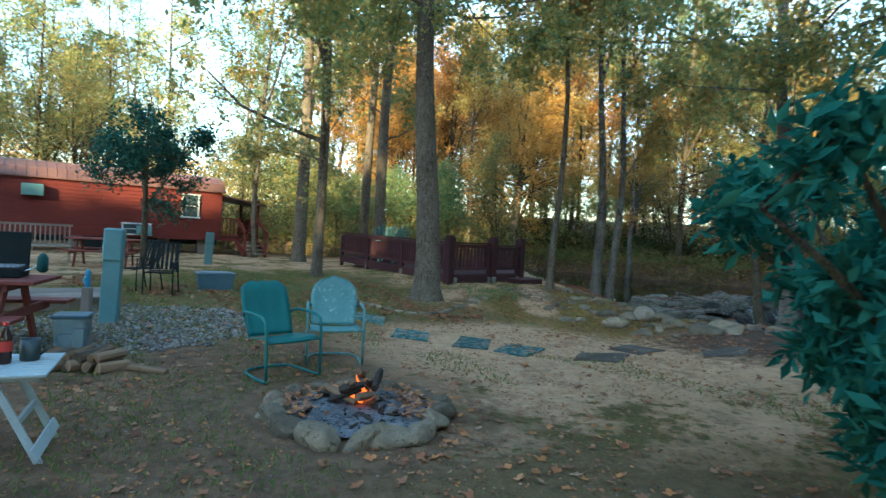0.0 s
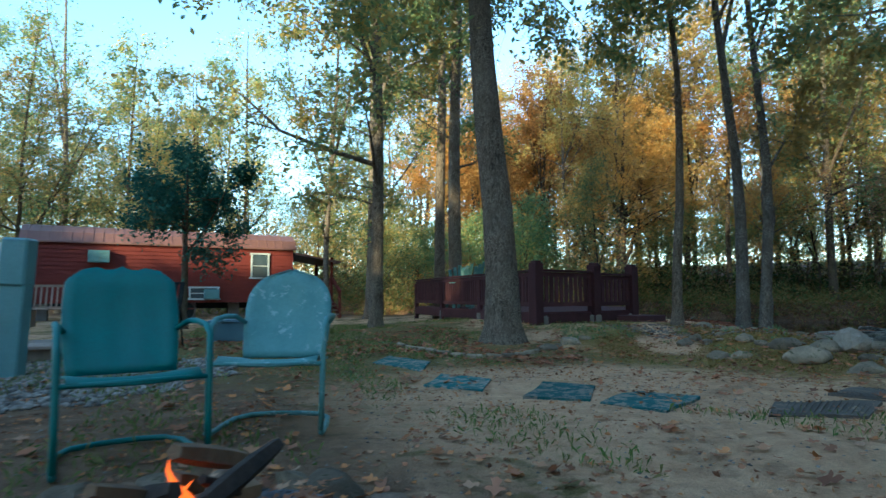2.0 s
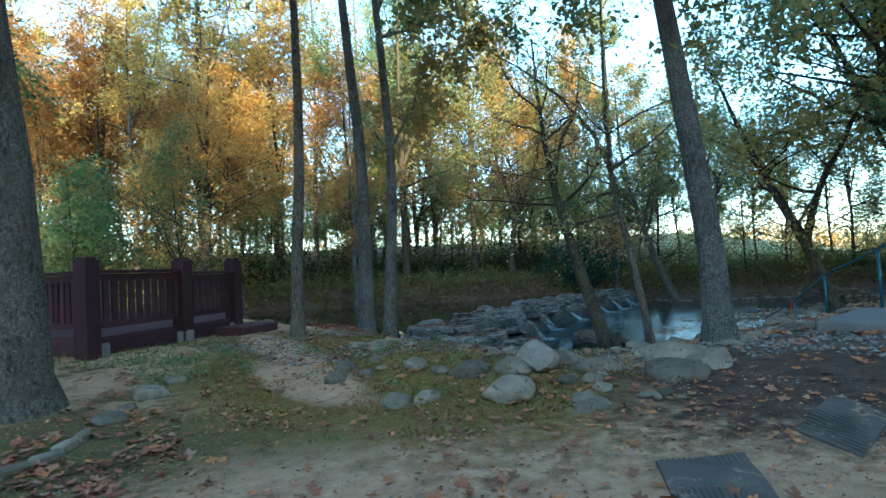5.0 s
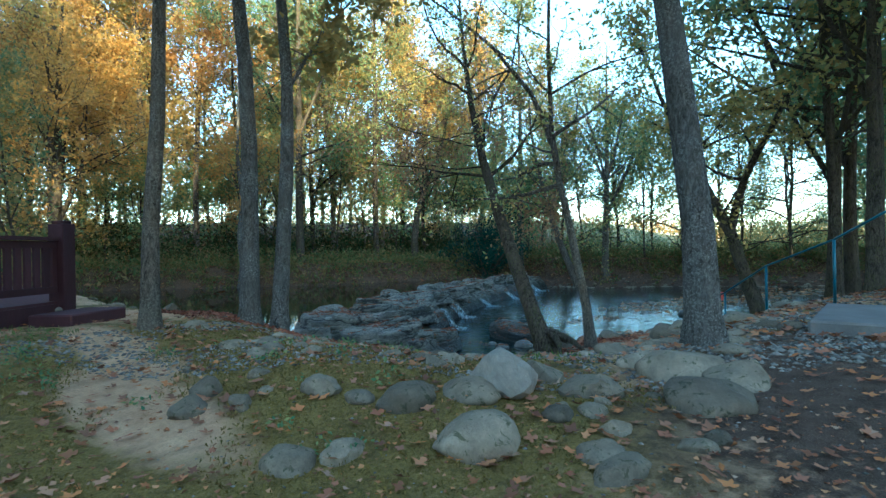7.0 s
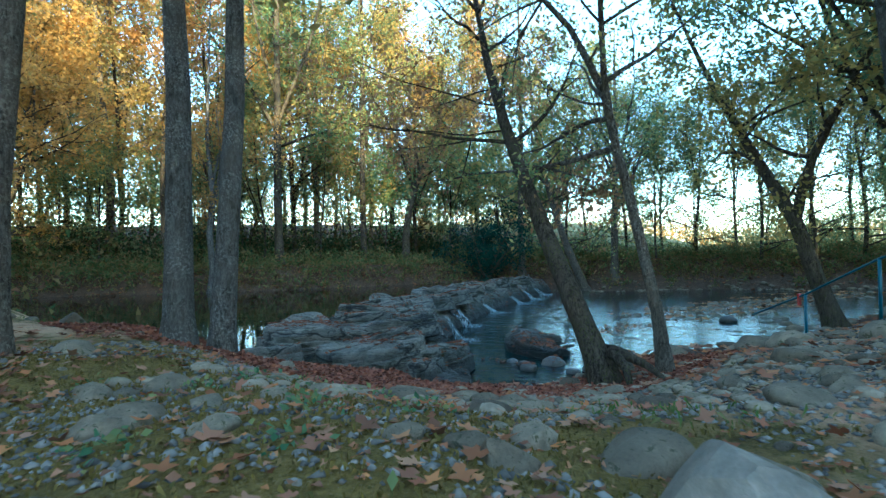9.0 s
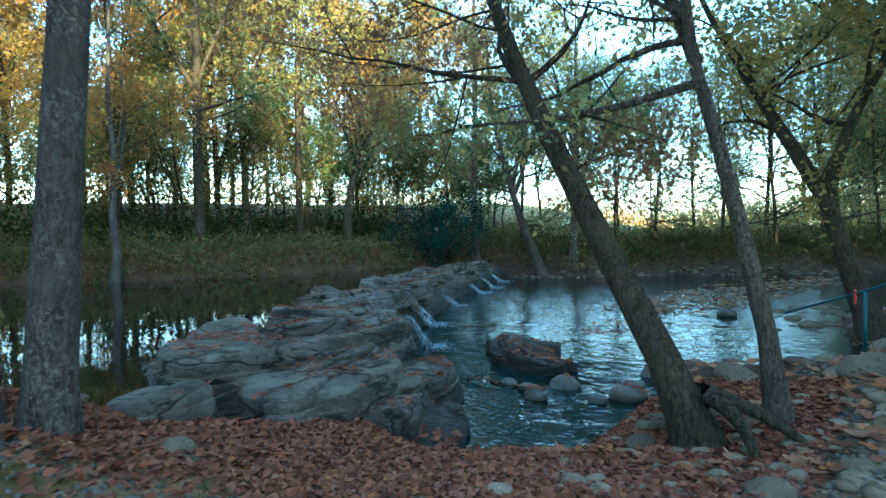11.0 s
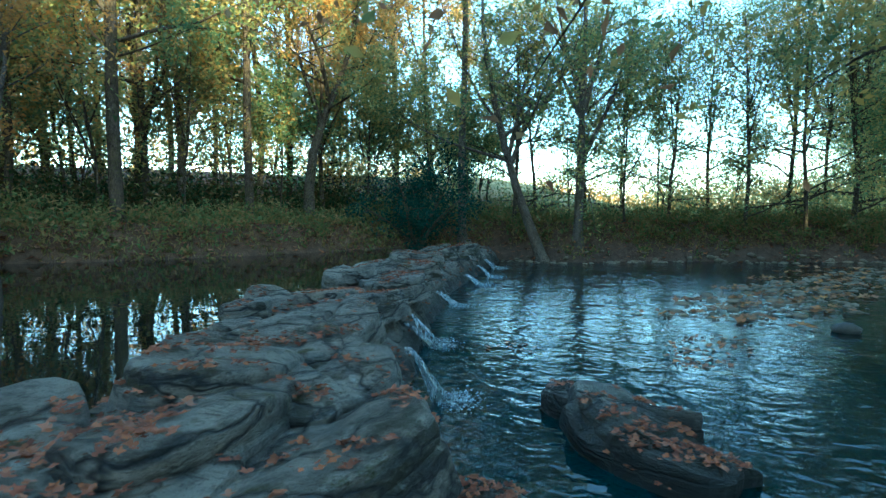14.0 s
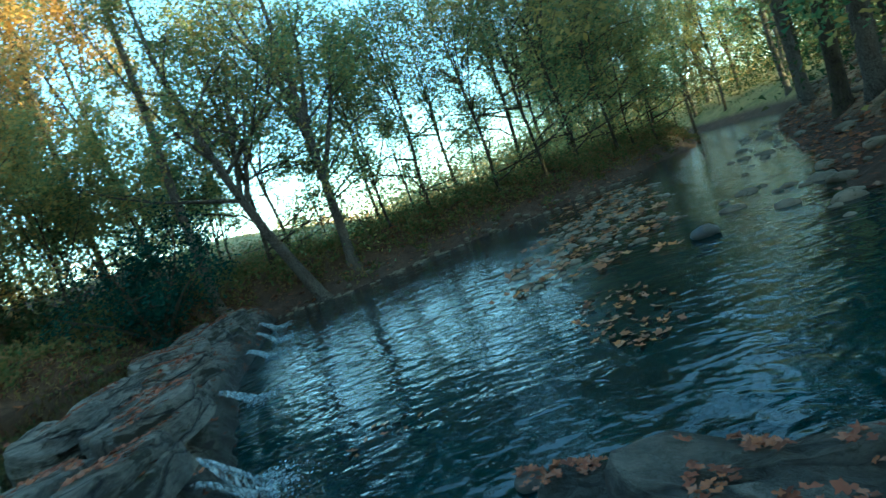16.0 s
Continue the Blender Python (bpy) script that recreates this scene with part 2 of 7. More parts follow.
M_DECK = surface("maroon_stain", (0.04, 0.016, 0.018), (0.07, 0.028, 0.03), 3.0, 0.75, 0.4, 40.0, worn=(0.15, 0.10, 0.085), worn_at=0.68, stretch=(1, 1, 0.3), vary=0.4)
M_TIMBER = surface("weathered_timber", (0.16, 0.125, 0.10), (0.27, 0.22, 0.18), 3.0, 0.85, 0.5, 30.0, stretch=(1, 1, 0.25), vary=0.4)
M_TABLE = surface("red_brown_table_paint", (0.13, 0.035, 0.028), (0.20, 0.06, 0.045), 3.0, 0.65, 0.3, 40.0, worn=(0.16, 0.11, 0.08), worn_at=0.68)
M_TEAL = surface("teal_chair_paint", (0.003, 0.098, 0.09), (0.008, 0.135, 0.123), 4.0, 0.55, 0.15, 60.0, worn=(0.035, 0.10, 0.085), worn_at=0.66)
M_CHAIR2 = surface("worn_white_paint", (0.06, 0.17, 0.165), (0.11, 0.235, 0.22), 5.0, 0.58, 0.2, 50.0, worn=(0.22, 0.32, 0.30), worn_at=0.58)
M_PEDESTAL = surface("pale_green_enamel", (0.075, 0.17, 0.175), (0.11, 0.22, 0.225), 3.0, 0.5, 0.1, 60.0, worn=(0.17, 0.12, 0.07), worn_at=0.68)
M_MAT = surface("teal_carpet_tile", (0.012, 0.062, 0.06), (0.034, 0.11, 0.10), 5.0, 0.95, 0.5, 120.0, worn=(0.18, 0.155, 0.12), worn_at=0.5, vary=0.8)
M_BLACKMAT = surface("ribbed_rubber_mat", (0.075, 0.062, 0.05), (0.13, 0.106, 0.082), 4.0, 0.85, 0.4, 90.0, worn=(0.24, 0.17, 0.11), worn_at=0.58)
M_BLACK = surface("black_enamel", (0.006, 0.009, 0.009), (0.014, 0.018, 0.018), 6.0, 0.75, 0.1, 60.0)
M_STEEL = surface("dull_steel", (0.35, 0.36, 0.36), (0.5, 0.5, 0.5), 6.0, 0.4, 0.1, 80.0, metal=0.8)
M_WHITE = surface("chalky_white_paint", (0.30, 0.34, 0.33), (0.42, 0.46, 0.445), 4.0, 0.6, 0.15, 60.0, worn=(0.35, 0.33, 0.30), worn_at=0.68)
M_BLUE = surface("blue_plastic", (0.03, 0.16, 0.26), (0.05, 0.22, 0.33), 3.0, 0.4, 0.05, 80.0)
M_BIN = surface("slate_blue_plastic", (0.045, 0.095, 0.125), (0.07, 0.13, 0.16), 3.0, 0.45, 0.05, 80.0)
M_ENAMEL = surface("speckled_enamel", (0.018, 0.03, 0.03), (0.03, 0.045, 0.045), 4.0, 0.35, 0.05, 80.0, worn=(0.3, 0.34, 0.33), worn_at=0.68)
M_PIPE = surface("blue_pipe_paint", (0.003, 0.07, 0.095), (0.01, 0.10, 0.13), 5.0, 0.45, 0.1, 60.0)
M_CONCRETE = surface("concrete", (0.13, 0.115, 0.10), (0.20, 0.18, 0.16), 3.0, 0.9, 0.4, 50.0, worn=(0.14, 0.12, 0.10), worn_at=0.62)
M_LOG = surface("split_wood", (0.13, 0.08, 0.048), (0.27, 0.175, 0.105), 5.0, 0.85, 0.5, 30.0, stretch=(0.3, 1, 1), vary=0.5)
M_BARKLOG = surface("log_bark", (0.05, 0.036, 0.026), (0.13, 0.095, 0.065), 8.0, 0.9, 0.8, 30.0, stretch=(0.3, 1, 1), vary=0.4)
M_ASH = surface("ash", (0.07, 0.07, 0.07), (0.27, 0.275, 0.28), 7.0, 0.95, 0.8, 40.0, worn=(0.03, 0.028, 0.027), worn_at=0.52, dist=0.03)
M_CHAR = surface("charred_wood", (0.02, 0.018, 0.016), (0.07, 0.05, 0.038), 8.0, 0.9, 0.8, 40.0)
M_CREAM = surface("cream_sheet_metal", (0.42, 0.44, 0.42), (0.54, 0.55, 0.52), 2.0, 0.5, 0.1, 50.0)
M_DARKGREEN = surface("dark_green_sheet", (0.01, 0.05, 0.045), (0.02, 0.075, 0.07), 2.0, 0.6, 0.1, 50.0)
M_LITTER = leaf_material("fallen_leaves", (0.28, 0.11, 0.055), (0.34, 0.165, 0.095), (0.14, 0.068, 0.042), (0.46, 0.19, 0.07), (0.34, 0.215, 0.14), back=0.1)
M_WETLEAF = leaf_material("wet_fallen_leaves", (0.20, 0.07, 0.046), (0.27, 0.11, 0.07), (0.09, 0.04, 0.03), (0.32, 0.12, 0.06), (0.27, 0.14, 0.10), back=0.05)
M_MOSS = leaf_material("moss_tufts", (0.13, 0.095, 0.024), (0.19, 0.13, 0.038), (0.09, 0.072, 0.022), (0.22, 0.145, 0.06), back=0.2)
M_GRASS = leaf_material("grass_blades", (0.08, 0.125, 0.03), (0.13, 0.16, 0.045), (0.25, 0.21, 0.09), back=0.35)
M_BANKGRASS = leaf_material("bank_grass", (0.26, 0.18, 0.07), (0.16, 0.17, 0.06), (0.31, 0.19, 0.085), (0.10, 0.12, 0.04), (0.27, 0.12, 0.06), back=0.4)
M_GREEN = leaf_material("green_leaves", (0.10, 0.19, 0.095), (0.16, 0.24, 0.115), (0.23, 0.27, 0.11), (0.34, 0.31, 0.11))
M_OLIVE = leaf_material("turning_leaves", (0.14, 0.21, 0.10), (0.23, 0.26, 0.11), (0.36, 0.31, 0.11), (0.47, 0.30, 0.10))
M_YELLOW = leaf_material("yellow_leaves", (0.31, 0.25, 0.09), (0.44, 0.31, 0.10), (0.50, 0.33, 0.10), (0.23, 0.22, 0.08))
M_ORANGE = leaf_material("orange_leaves", (0.46, 0.23, 0.075), (0.56, 0.31, 0.09), (0.40, 0.22, 0.08), (0.32, 0.23, 0.085))
M_RUST = leaf_material("rust_leaves", (0.38, 0.21, 0.11), (0.46, 0.27, 0.13), (0.28, 0.18, 0.10), (0.48, 0.33, 0.15))
M_EVERGREEN = leaf_material("dark_evergreen_leaves", (0.022, 0.065, 0.05), (0.035, 0.09, 0.065), (0.05, 0.115, 0.08), back=0.3)
M_RHODO = leaf_material("broad_evergreen_leaves", (0.02, 0.09, 0.07), (0.03, 0.125, 0.095), (0.045, 0.16, 0.11), (0.035, 0.11, 0.065), back=0.3)
M_SHRUB = leaf_material("undergrowth_leaves", (0.075, 0.12, 0.045), (0.15, 0.15, 0.055), (0.25, 0.17, 0.07), (0.10, 0.15, 0.05), (0.29, 0.15, 0.075), back=0.35)
# brush leaves with the shade of the woods put into their colour
M_SHADEBRUSH = leaf_material("shaded_brush_leaves", (0.03, 0.065, 0.03), (0.055, 0.09, 0.035), (0.10, 0.10, 0.04), (0.15, 0.10, 0.04), back=0.4)
M_WATER_UP = water_material("still_water", (0.010, 0.010, 0.006), 3.0, 0.06)
M_WATER_LOW = water_material("rippled_water", (0.0005, 0.011, 0.012), 6.0, 0.42)


def glow(name, colour, strength):
    k = Nodes(name)
    k.p.inputs["Emission Color"].default_value = (*colour, 1)
    k.p.inputs["Emission Strength"].default_value = strength
    return k.done(colour, 0.9)


def glass_material():
    k = Nodes("window_glass")
    return k.done(k.mix(k.noise(k.where(True), 2.0), (0.02, 0.03, 0.035), (0.05, 0.07, 0.08)), 0.06)


def foam_material():
    """White water, broken by clear gaps."""
    k = Nodes("foam")
    at = k.where(True, (1, 1, 0.2))
    streak = k.noise(at, 30.0, 4.0, 0.7)
    k.bump(streak, 0.6, 0.02)
    k.l(k.math("ADD", k.math("MULTIPLY", k.grey(streak, 0.4, 0.62), 0.85), 0.06), k.p.inputs["Alpha"])
    return k.done(k.mix(k.grey(streak, 0.35, 0.65), (0.2, 0.27, 0.28), (0.5, 0.56, 0.57)), 0.3)


k = Nodes("clear_plastic")
k.p.inputs["Alpha"].default_value = 0.45
M_CLEAR = k.done((0.22, 0.30, 0.31), 0.25)
M_FLAME = glow("flame", (1.0, 0.12, 0.01), 0.4)
M_GLASS = glass_material()
M_FOAM = foam_material()

# ---- mesh helpers ----


class MB:
    """Collects vertices and faces of one mesh."""

    def __init__(self):
        self.v, self.f, self.n = [], [], 0

    def add(self, v, f):
        v = np.asarray(v, float)
        self.f.extend([tuple(int(i) + self.n for i in q) for q in f])
        self.v.append(v)
        self.n += len(v)
        return self

    def box(self, c, s, m=None):
        c, h = np.array(c, float), np.array(s, float) / 2
        v = np.array([[x, y, z] for x in (-1, 1) for y in (-1, 1) for z in (-1, 1)]) * h
        if m is not None:
            v = v @ np.array(m.to_3x3()).T
        return self.add(v + c, [(0, 1, 3, 2), (4, 6, 7, 5), (0, 4, 5, 1), (2, 3, 7, 6), (0, 2, 6, 4), (1, 5, 7, 3)])

    def beam(self, a, b, w, h, up=(0, 0, 1)):
        a, b = Vector(a), Vector(b)
        d = (b - a).normalized()
        side = d.cross(Vector(up))
        side = side.normalized() if side.length > 1e-4 else Vector((1, 0, 0))
        top = side.cross(d)
        m = Matrix((side, d, top)).transposed()
        return self.box((a + b) / 2, (w, (b - a).length, h), m)

    def tube(self, pts, radii, sides=8, cap=True):
        pts = np.asarray(pts, float)
        n = len(pts)
        radii = np.broadcast_to(radii, (n,))
        tang = np.gradient(pts, axis=0)
        tang /= np.linalg.norm(tang, axis=1, keepdims=True) + 1e-9
        ref = np.where(np.abs(tang[:, 2:3]) > 0.9, np.array([[1.0, 0, 0]]), np.array([[0, 0, 1.0]]))
        u = np.cross(tang, ref)
        u /= np.linalg.norm(u, axis=1, keepdims=True) + 1e-9
        for i in range(1, n):
            u[i] = u[i - 1] - tang[i] * (u[i - 1] @ tang[i])
            u[i] /= np.linalg.norm(u[i]) + 1e-9
        w = np.cross(tang, u)
        a = np.linspace(0, 2 * np.pi, sides, endpoint=False)
        ring = pts[:, None] + radii[:, None, None] * (np.cos(a)[None, :, None] * u[:, None] + np.sin(a)[None, :, None] * w[:, None])
        f = [(i * sides + j, i * sides + (j + 1) % sides, (i + 1) * sides + (j + 1) % sides, (i + 1) * sides + j) for i in range(n - 1) for j in range(sides)]
        if cap:
            f += [tuple(range(sides))[::-1], tuple(range((n - 1) * sides, n * sides))]
        return self.add(ring.reshape(-1, 3), f)

    def lathe(self, profile, sides=16, at=(0, 0, 0)):
        a = np.linspace(0, 2 * np.pi, sides, endpoint=False)
        v = np.array([[r * np.cos(t) + at[0], r * np.sin(t) + at[1], z + at[2]] for r, z in profile for t in a])
        n = len(profile)
        f = [(i * sides + j, i * sides + (j + 1) % sides, (i + 1) * sides + (j + 1) % sides, (i + 1) * sides + j) for i in range(n - 1) for j in range(sides)]
        f += [tuple(range(sides))[::-1], tuple(range((n - 1) * sides, n * sides))]
        return self.add(v, f)

    def mesh(self, name, material, smooth=False, bevel=0.0):
        me = bpy.data.meshes.new(name)
        me.from_pydata(np.concatenate(self.v).tolist(), [], self.f)
        if bevel:
            bm = bmesh.new()
            bm.from_mesh(me)
            bmesh.ops.bevel(bm, geom=bm.edges[:], offset=bevel, segments=1, affect="EDGES")
            bm.to_mesh(me)
            bm.free()
        me.materials.append(material)
        if smooth:
            me.shade_smooth()
        return me


def part(name, mb, material, parent=None, label="", smooth=False, bevel=0.0):
    """One mesh object, under a thing or a part when a parent is given."""
    ob = new(name, mb.mesh(name, material, smooth, bevel))
    ob.parent = parent
    return tagged(ob, label)


def thing(name, at, label, category, group="", kind=""):
    """The Empty at the base of a thing with parts. at: a pose or a place."""
    ob = new(name)
    ob.matrix_world = at if isinstance(at, Matrix) else Matrix.Translation(at)
    ob.empty_display_size = 0.1
    return tagged(ob, label, category, group, kind)


def bulk(name, v, f, material, parent=None, smooth=False):
    """A mesh object from big arrays of equal-sided faces."""
    me = bpy.data.meshes.new(name)
    v, f = np.ascontiguousarray(v, np.float32), np.ascontiguousarray(f, np.int32)
    k = f.shape[1]
    me.vertices.add(len(v))
    me.vertices.foreach_set("co", v.ravel())
    me.loops.add(f.size)
    me.loops.foreach_set("vertex_index", f.ravel())
    me.polygons.add(len(f))
    me.polygons.foreach_set("loop_start", np.arange(0, f.size, k, dtype=np.int32))
    me.materials.append(material)
    me.update(calc_edges=True)
    if smooth:
        me.shade_smooth()
    ob = new(name, me)
    ob.parent = parent
    return ob


def leaf_quads(p, size, rng, flat=0.0, droop=0.0, slim=0.55, curl=0.25, far=False):
    """Diamond leaves, folded along the middle, at the points p: vertices and three-sided faces."""
    n = len(p)
    a = rng.normal(size=(n, 3))
    a[:, 2] = a[:, 2] * (1 - flat) - droop
    a /= np.linalg.norm(a, axis=1, keepdims=True)
    b = rng.normal(size=(n, 3))
    if flat:
        b[:, 2] *= 1 - flat
    b -= a * (a * b).sum(1, keepdims=True)
    b /= np.linalg.norm(b, axis=1, keepdims=True) + 1e-9
    c = np.cross(a, b)
    s = (size * rng.uniform(0.65, 1.35, n))[:, None]
    if far:
        v = np.stack([p, p + a * s * 0.95 + b * s * slim * 0.5, p + a * s * 0.75 - b * s * slim * 0.6], 1).reshape(-1, 3)
        return v, np.arange(n * 3).reshape(-1, 3)
    mid = p + a * s * 0.5
    v = np.stack([p, mid + b * s * slim * 0.5 + c * s * curl * 0.4, p + a * s, mid - b * s * slim * 0.5 + c * s * curl * 0.4], 1).reshape(-1, 3)
    i = np.arange(n)[:, None] * 4
    return v, np.concatenate([i + np.array([[0, 1, 2]]), i + np.array([[0, 2, 3]])], 0)


LOBES = np.array([(0, 0), (0.16, 0.24), (0.38, 0.12), (0.40, 0.30), (0.58, 0.50), (0.62, 0.22), (1.0, 0.0), (0.62, -0.22), (0.58, -0.50), (0.40, -0.30), (0.38, -0.12), (0.16, -0.24)])


def lobed_leaves(p, size, rng):
    """Dry five-lobed leaves lying about, each with its own curl: vertices and three-sided faces."""
    n = len(p)
    th = rng.uniform(0, 6.28, n)
    tilt = rng.normal(0, 0.22, (n, 2))
    curl = rng.uniform(0.05, 0.45, n)
    s = size * rng.uniform(0.6, 1.4, n)
    q = np.concatenate([[(0.45, 0.0)], LOBES])[None] - (0.5, 0)
    q = np.repeat(q, n, 0) * (1 + rng.normal(0, 0.09, (n, 13, 2)))
    z = curl[:, None] * (q ** 2).sum(2) + tilt[:, :1] * q[:, :, 0] + tilt[:, 1:] * q[:, :, 1]
    x = np.cos(th)[:, None] * q[:, :, 0] - np.sin(th)[:, None] * q[:, :, 1]
    y = np.sin(th)[:, None] * q[:, :, 0] + np.cos(th)[:, None] * q[:, :, 1]
    v = np.stack([x, y, z + 0.06], 2) * s[:, None, None] + p[:, None]
    fan = np.array([(0, 1 + i, 1 + (i + 1) % 12) for i in range(12)])
    return v.reshape(-1, 3), (fan[None] + np.arange(n)[:, None, None] * 13).reshape(-1, 3)


# ---- lie of the land ----
WATER_UP, WATER_LOW = -0.33, -0.78
NEAR_SHORE = np.array([(-60, 68), (-20, 54.5), (0, 48), (4.5, 45), (7.0, 42), (7.9, 39.5), (7.7, 36), (7.7, 34.7), (8.4, 33.9), (9.2, 33.1), (8.9, 32.1), (9.5, 31.4), (10.6, 31.4), (12.3, 31.5), (13.4, 30.9), (15.6, 31.3), (17.9, 31.9), (20.9, 30.7), (25, 29.1), (31, 26.8), (40, 22.8), (47, 21.5), (60, 24), (120, 40)])
FAR_SHORE = np.array([(-60, 74), (-20, 60), (0, 53.5), (5, 51.3), (9, 48.8), (12, 46.6), (14, 45.2), (16, 44.2), (19, 43.4), (22, 42.7), (24.6, 41.2), (25, 39), (27.2, 37), (28.8, 34), (31, 31.2), (39.6, 25.6), (47, 24.4), (59, 27), (118, 43)])


def signed(poly, x, y):
    """Distance from a polyline, positive on its left hand."""
    best, sign = np.full(x.shape, 1e9), np.ones(x.shape)
    for (ax, ay), (bx, by) in zip(poly[:-1], poly[1:]):
        dx, dy = bx - ax, by - ay
        t = np.clip(((x - ax) * dx + (y - ay) * dy) / (dx * dx + dy * dy), 0, 1)
        d = np.hypot(x - ax - t * dx, y - ay - t * dy)
        s = np.sign((y - ay) * dx - (x - ax) * dy)
        near = d < best - 1e-6
        best, sign = np.where(near, d, best), np.where(near, s, sign)
    return best * sign


def step(a, b, v):
    t = np.clip((v - a) / (b - a), 0, 1)
    return t * t * (3 - 2 * t)


def waves(x, y, s):
    return (np.sin(x * 1.3 * s + 0.7 * np.sin(y * 0.9 * s)) * np.sin(y * 1.1 * s + 1.3) + 0.5 * np.sin(x * 2.9 * s + y * 1.7 * s)) / 1.5


def land(x, y):
    """Height of the ground, in metres."""
    x, y = np.asarray(x, float), np.asarray(y, float)
    inland, beyond = -signed(NEAR_SHORE, x, y), signed(FAR_SHORE, x, y)
    base = 0.2 * step(29.5, 33, y) * step(-2, 2.5, x) + 0.15 * step(5, 8, x) * step(30.5, 27, y)
    base = base + 0.27 * np.exp(-((x - 5.55) / 0.9) ** 2 - ((y - 29.5) / 1.3) ** 2)
    base = base + 0.025 * waves(x, y, 1.0) + 0.012 * waves(x + 5, y, 3.1) - 0.1 * step(33, 45, y) * step(1, -3, x)
    base = base + 0.15 * step(9.5, 15, x) * step(30.5, 25, y) + 0.5 * step(14, 24, x) * step(31, 22, y)
    base = base + 1.5 * step(3, 14, inland) * step(17, 27, x)
    gentle = step(6.0, 7.2, x) * step(33.6, 32.8, y) * step(14, 12, x)
    shelf = np.interp(inland, [-0.9, -0.1, 0.25, 1.0, 2.0, 3.3], [0, 0.34, 0.53, 0.62, 0.82, 1.0])
    slope = step(-0.9, 2.0 + 2.5 * step(12, 16, x), inland)
    near = -1.25 + (base + 1.25) * (slope + (shelf - slope) * gentle)
    rise = 0.45 + 0.05 * waves(x, y, 0.8) + np.clip(beyond - 4, 0, 60) * 0.012 + 2.6 * step(6, 26, beyond) * step(34, 52, y - 0.35 * x + 12)
    far = -1.25 + (rise + 1.25) * step(-0.6, 1.7, beyond)
    return np.where(beyond > -1.5, np.maximum(far, -1.25), near)


def on(x, y, lift=0.0):
    return float(land(x, y)) + lift


def terrain():
    """One sheet of ground, fine round the walk and coarse towards the horizon."""
    def axis(lo, hi, fine_lo, fine_hi, d):
        inner = np.arange(fine_lo, fine_hi + d / 2, d)
        out = [inner]
        for edge, end, sgn in ((fine_lo, lo, -1), (fine_hi, hi, 1)):
            pts, p, s = [], edge, d
            while (end - p) * sgn > 0:
                s = min(s * 1.25, 60)
                p += s * sgn
                pts.append(p)
            out = [np.array(pts[::-1])] + out if sgn < 0 else out + [np.array(pts)]
        return np.concatenate(out)

    xs, ys = axis(-600, 700, -4, 26, 0.12), axis(-500, 900, 18, 49, 0.12)
    gx, gy = np.meshgrid(xs, ys)
    v = np.stack([gx, gy, land(gx, gy)], -1).reshape(-1, 3)
    i = np.arange((len(ys) - 1) * len(xs)).reshape(len(ys) - 1, len(xs))[:, :-1].ravel()
    f = np.stack([i, i + 1, i + 1 + len(xs), i + len(xs)], 1)
    return bulk("ground", v, f, M_EARTH, smooth=True)


tagged(terrain(), "brown bare earth with thin grass, moss and leaves", "ground", kind="structure")


def weir_line(s):
    """The middle of the rock ledge, for s from 0 at the near bank to 1 at the far one."""
    return np.array([np.interp(s, [0, 0.15, 0.35, 0.6, 1], c) for c in ((8.7, 10.3, 12.8, 17.2, 24.0), (33.6, 35.4, 37.0, 39.4, 42.0))])


LEDGE_LINE = np.array([(5.5, 31.5)] + [tuple(weir_line(q)) for q in np.linspace(0, 1, 13)] + [(34, 46)])


def pool(name, xr, yr, upper, z, material, label):
    """A level sheet of water in small squares, on one side of the ledge and between the shores."""
    d = 0.5
    xs, ys = np.arange(xr[0], xr[1], d), np.arange(yr[0], yr[1], d)
    gx, gy = np.meshgrid(xs, ys)
    inside = (signed(NEAR_SHORE, gx, gy) > (-1.2 if upper else -2.8)) & (signed(FAR_SHORE, gx, gy) < 1.2)
    side = signed(LEDGE_LINE, gx, gy)
    inside &= (side > -0.4) if upper else (side < 0.4)
    idx = np.arange(gx.size).reshape(gx.shape)
    keep = inside[:-1, :-1]
    f = np.stack([idx[:-1, :-1][keep], idx[:-1, 1:][keep], idx[1:, 1:][keep], idx[1:, :-1][keep]], 1)
    v = np.stack([gx, gy, np.full(gx.shape, z)], -1).reshape(-1, 3)
    return tagged(bulk(name, v, f, material), label, "water", kind="structure")


pool("water_upper", (-60, 32), (30, 76), True, WATER_UP, M_WATER_UP, "dark still pool above the rock ledge")
pool("water_lower", (6, 120), (-8, 46), False, WATER_LOW, M_WATER_LOW, "rippled blue-green creek water below the ledge")

# ---- trees ----


def branch(p0, d, length, r0, rng, n=7, lift=0.25, wob=0.12):
    """A limb that bends upwards: its points and radii."""
    d = np.asarray(d, float) / np.linalg.norm(d)
    pts, p = [np.array(p0, float)], np.array(p0, float)
    for i in range(n):
        d = d + np.array([rng.normal(0, wob), rng.normal(0, wob), lift / n + rng.normal(0, wob * 0.6)])
        d /= np.linalg.norm(d)
        p = p + d * length / n
        pts.append(p.copy())
    return np.array(pts), r0 * np.linspace(1, 0.15, n + 1)


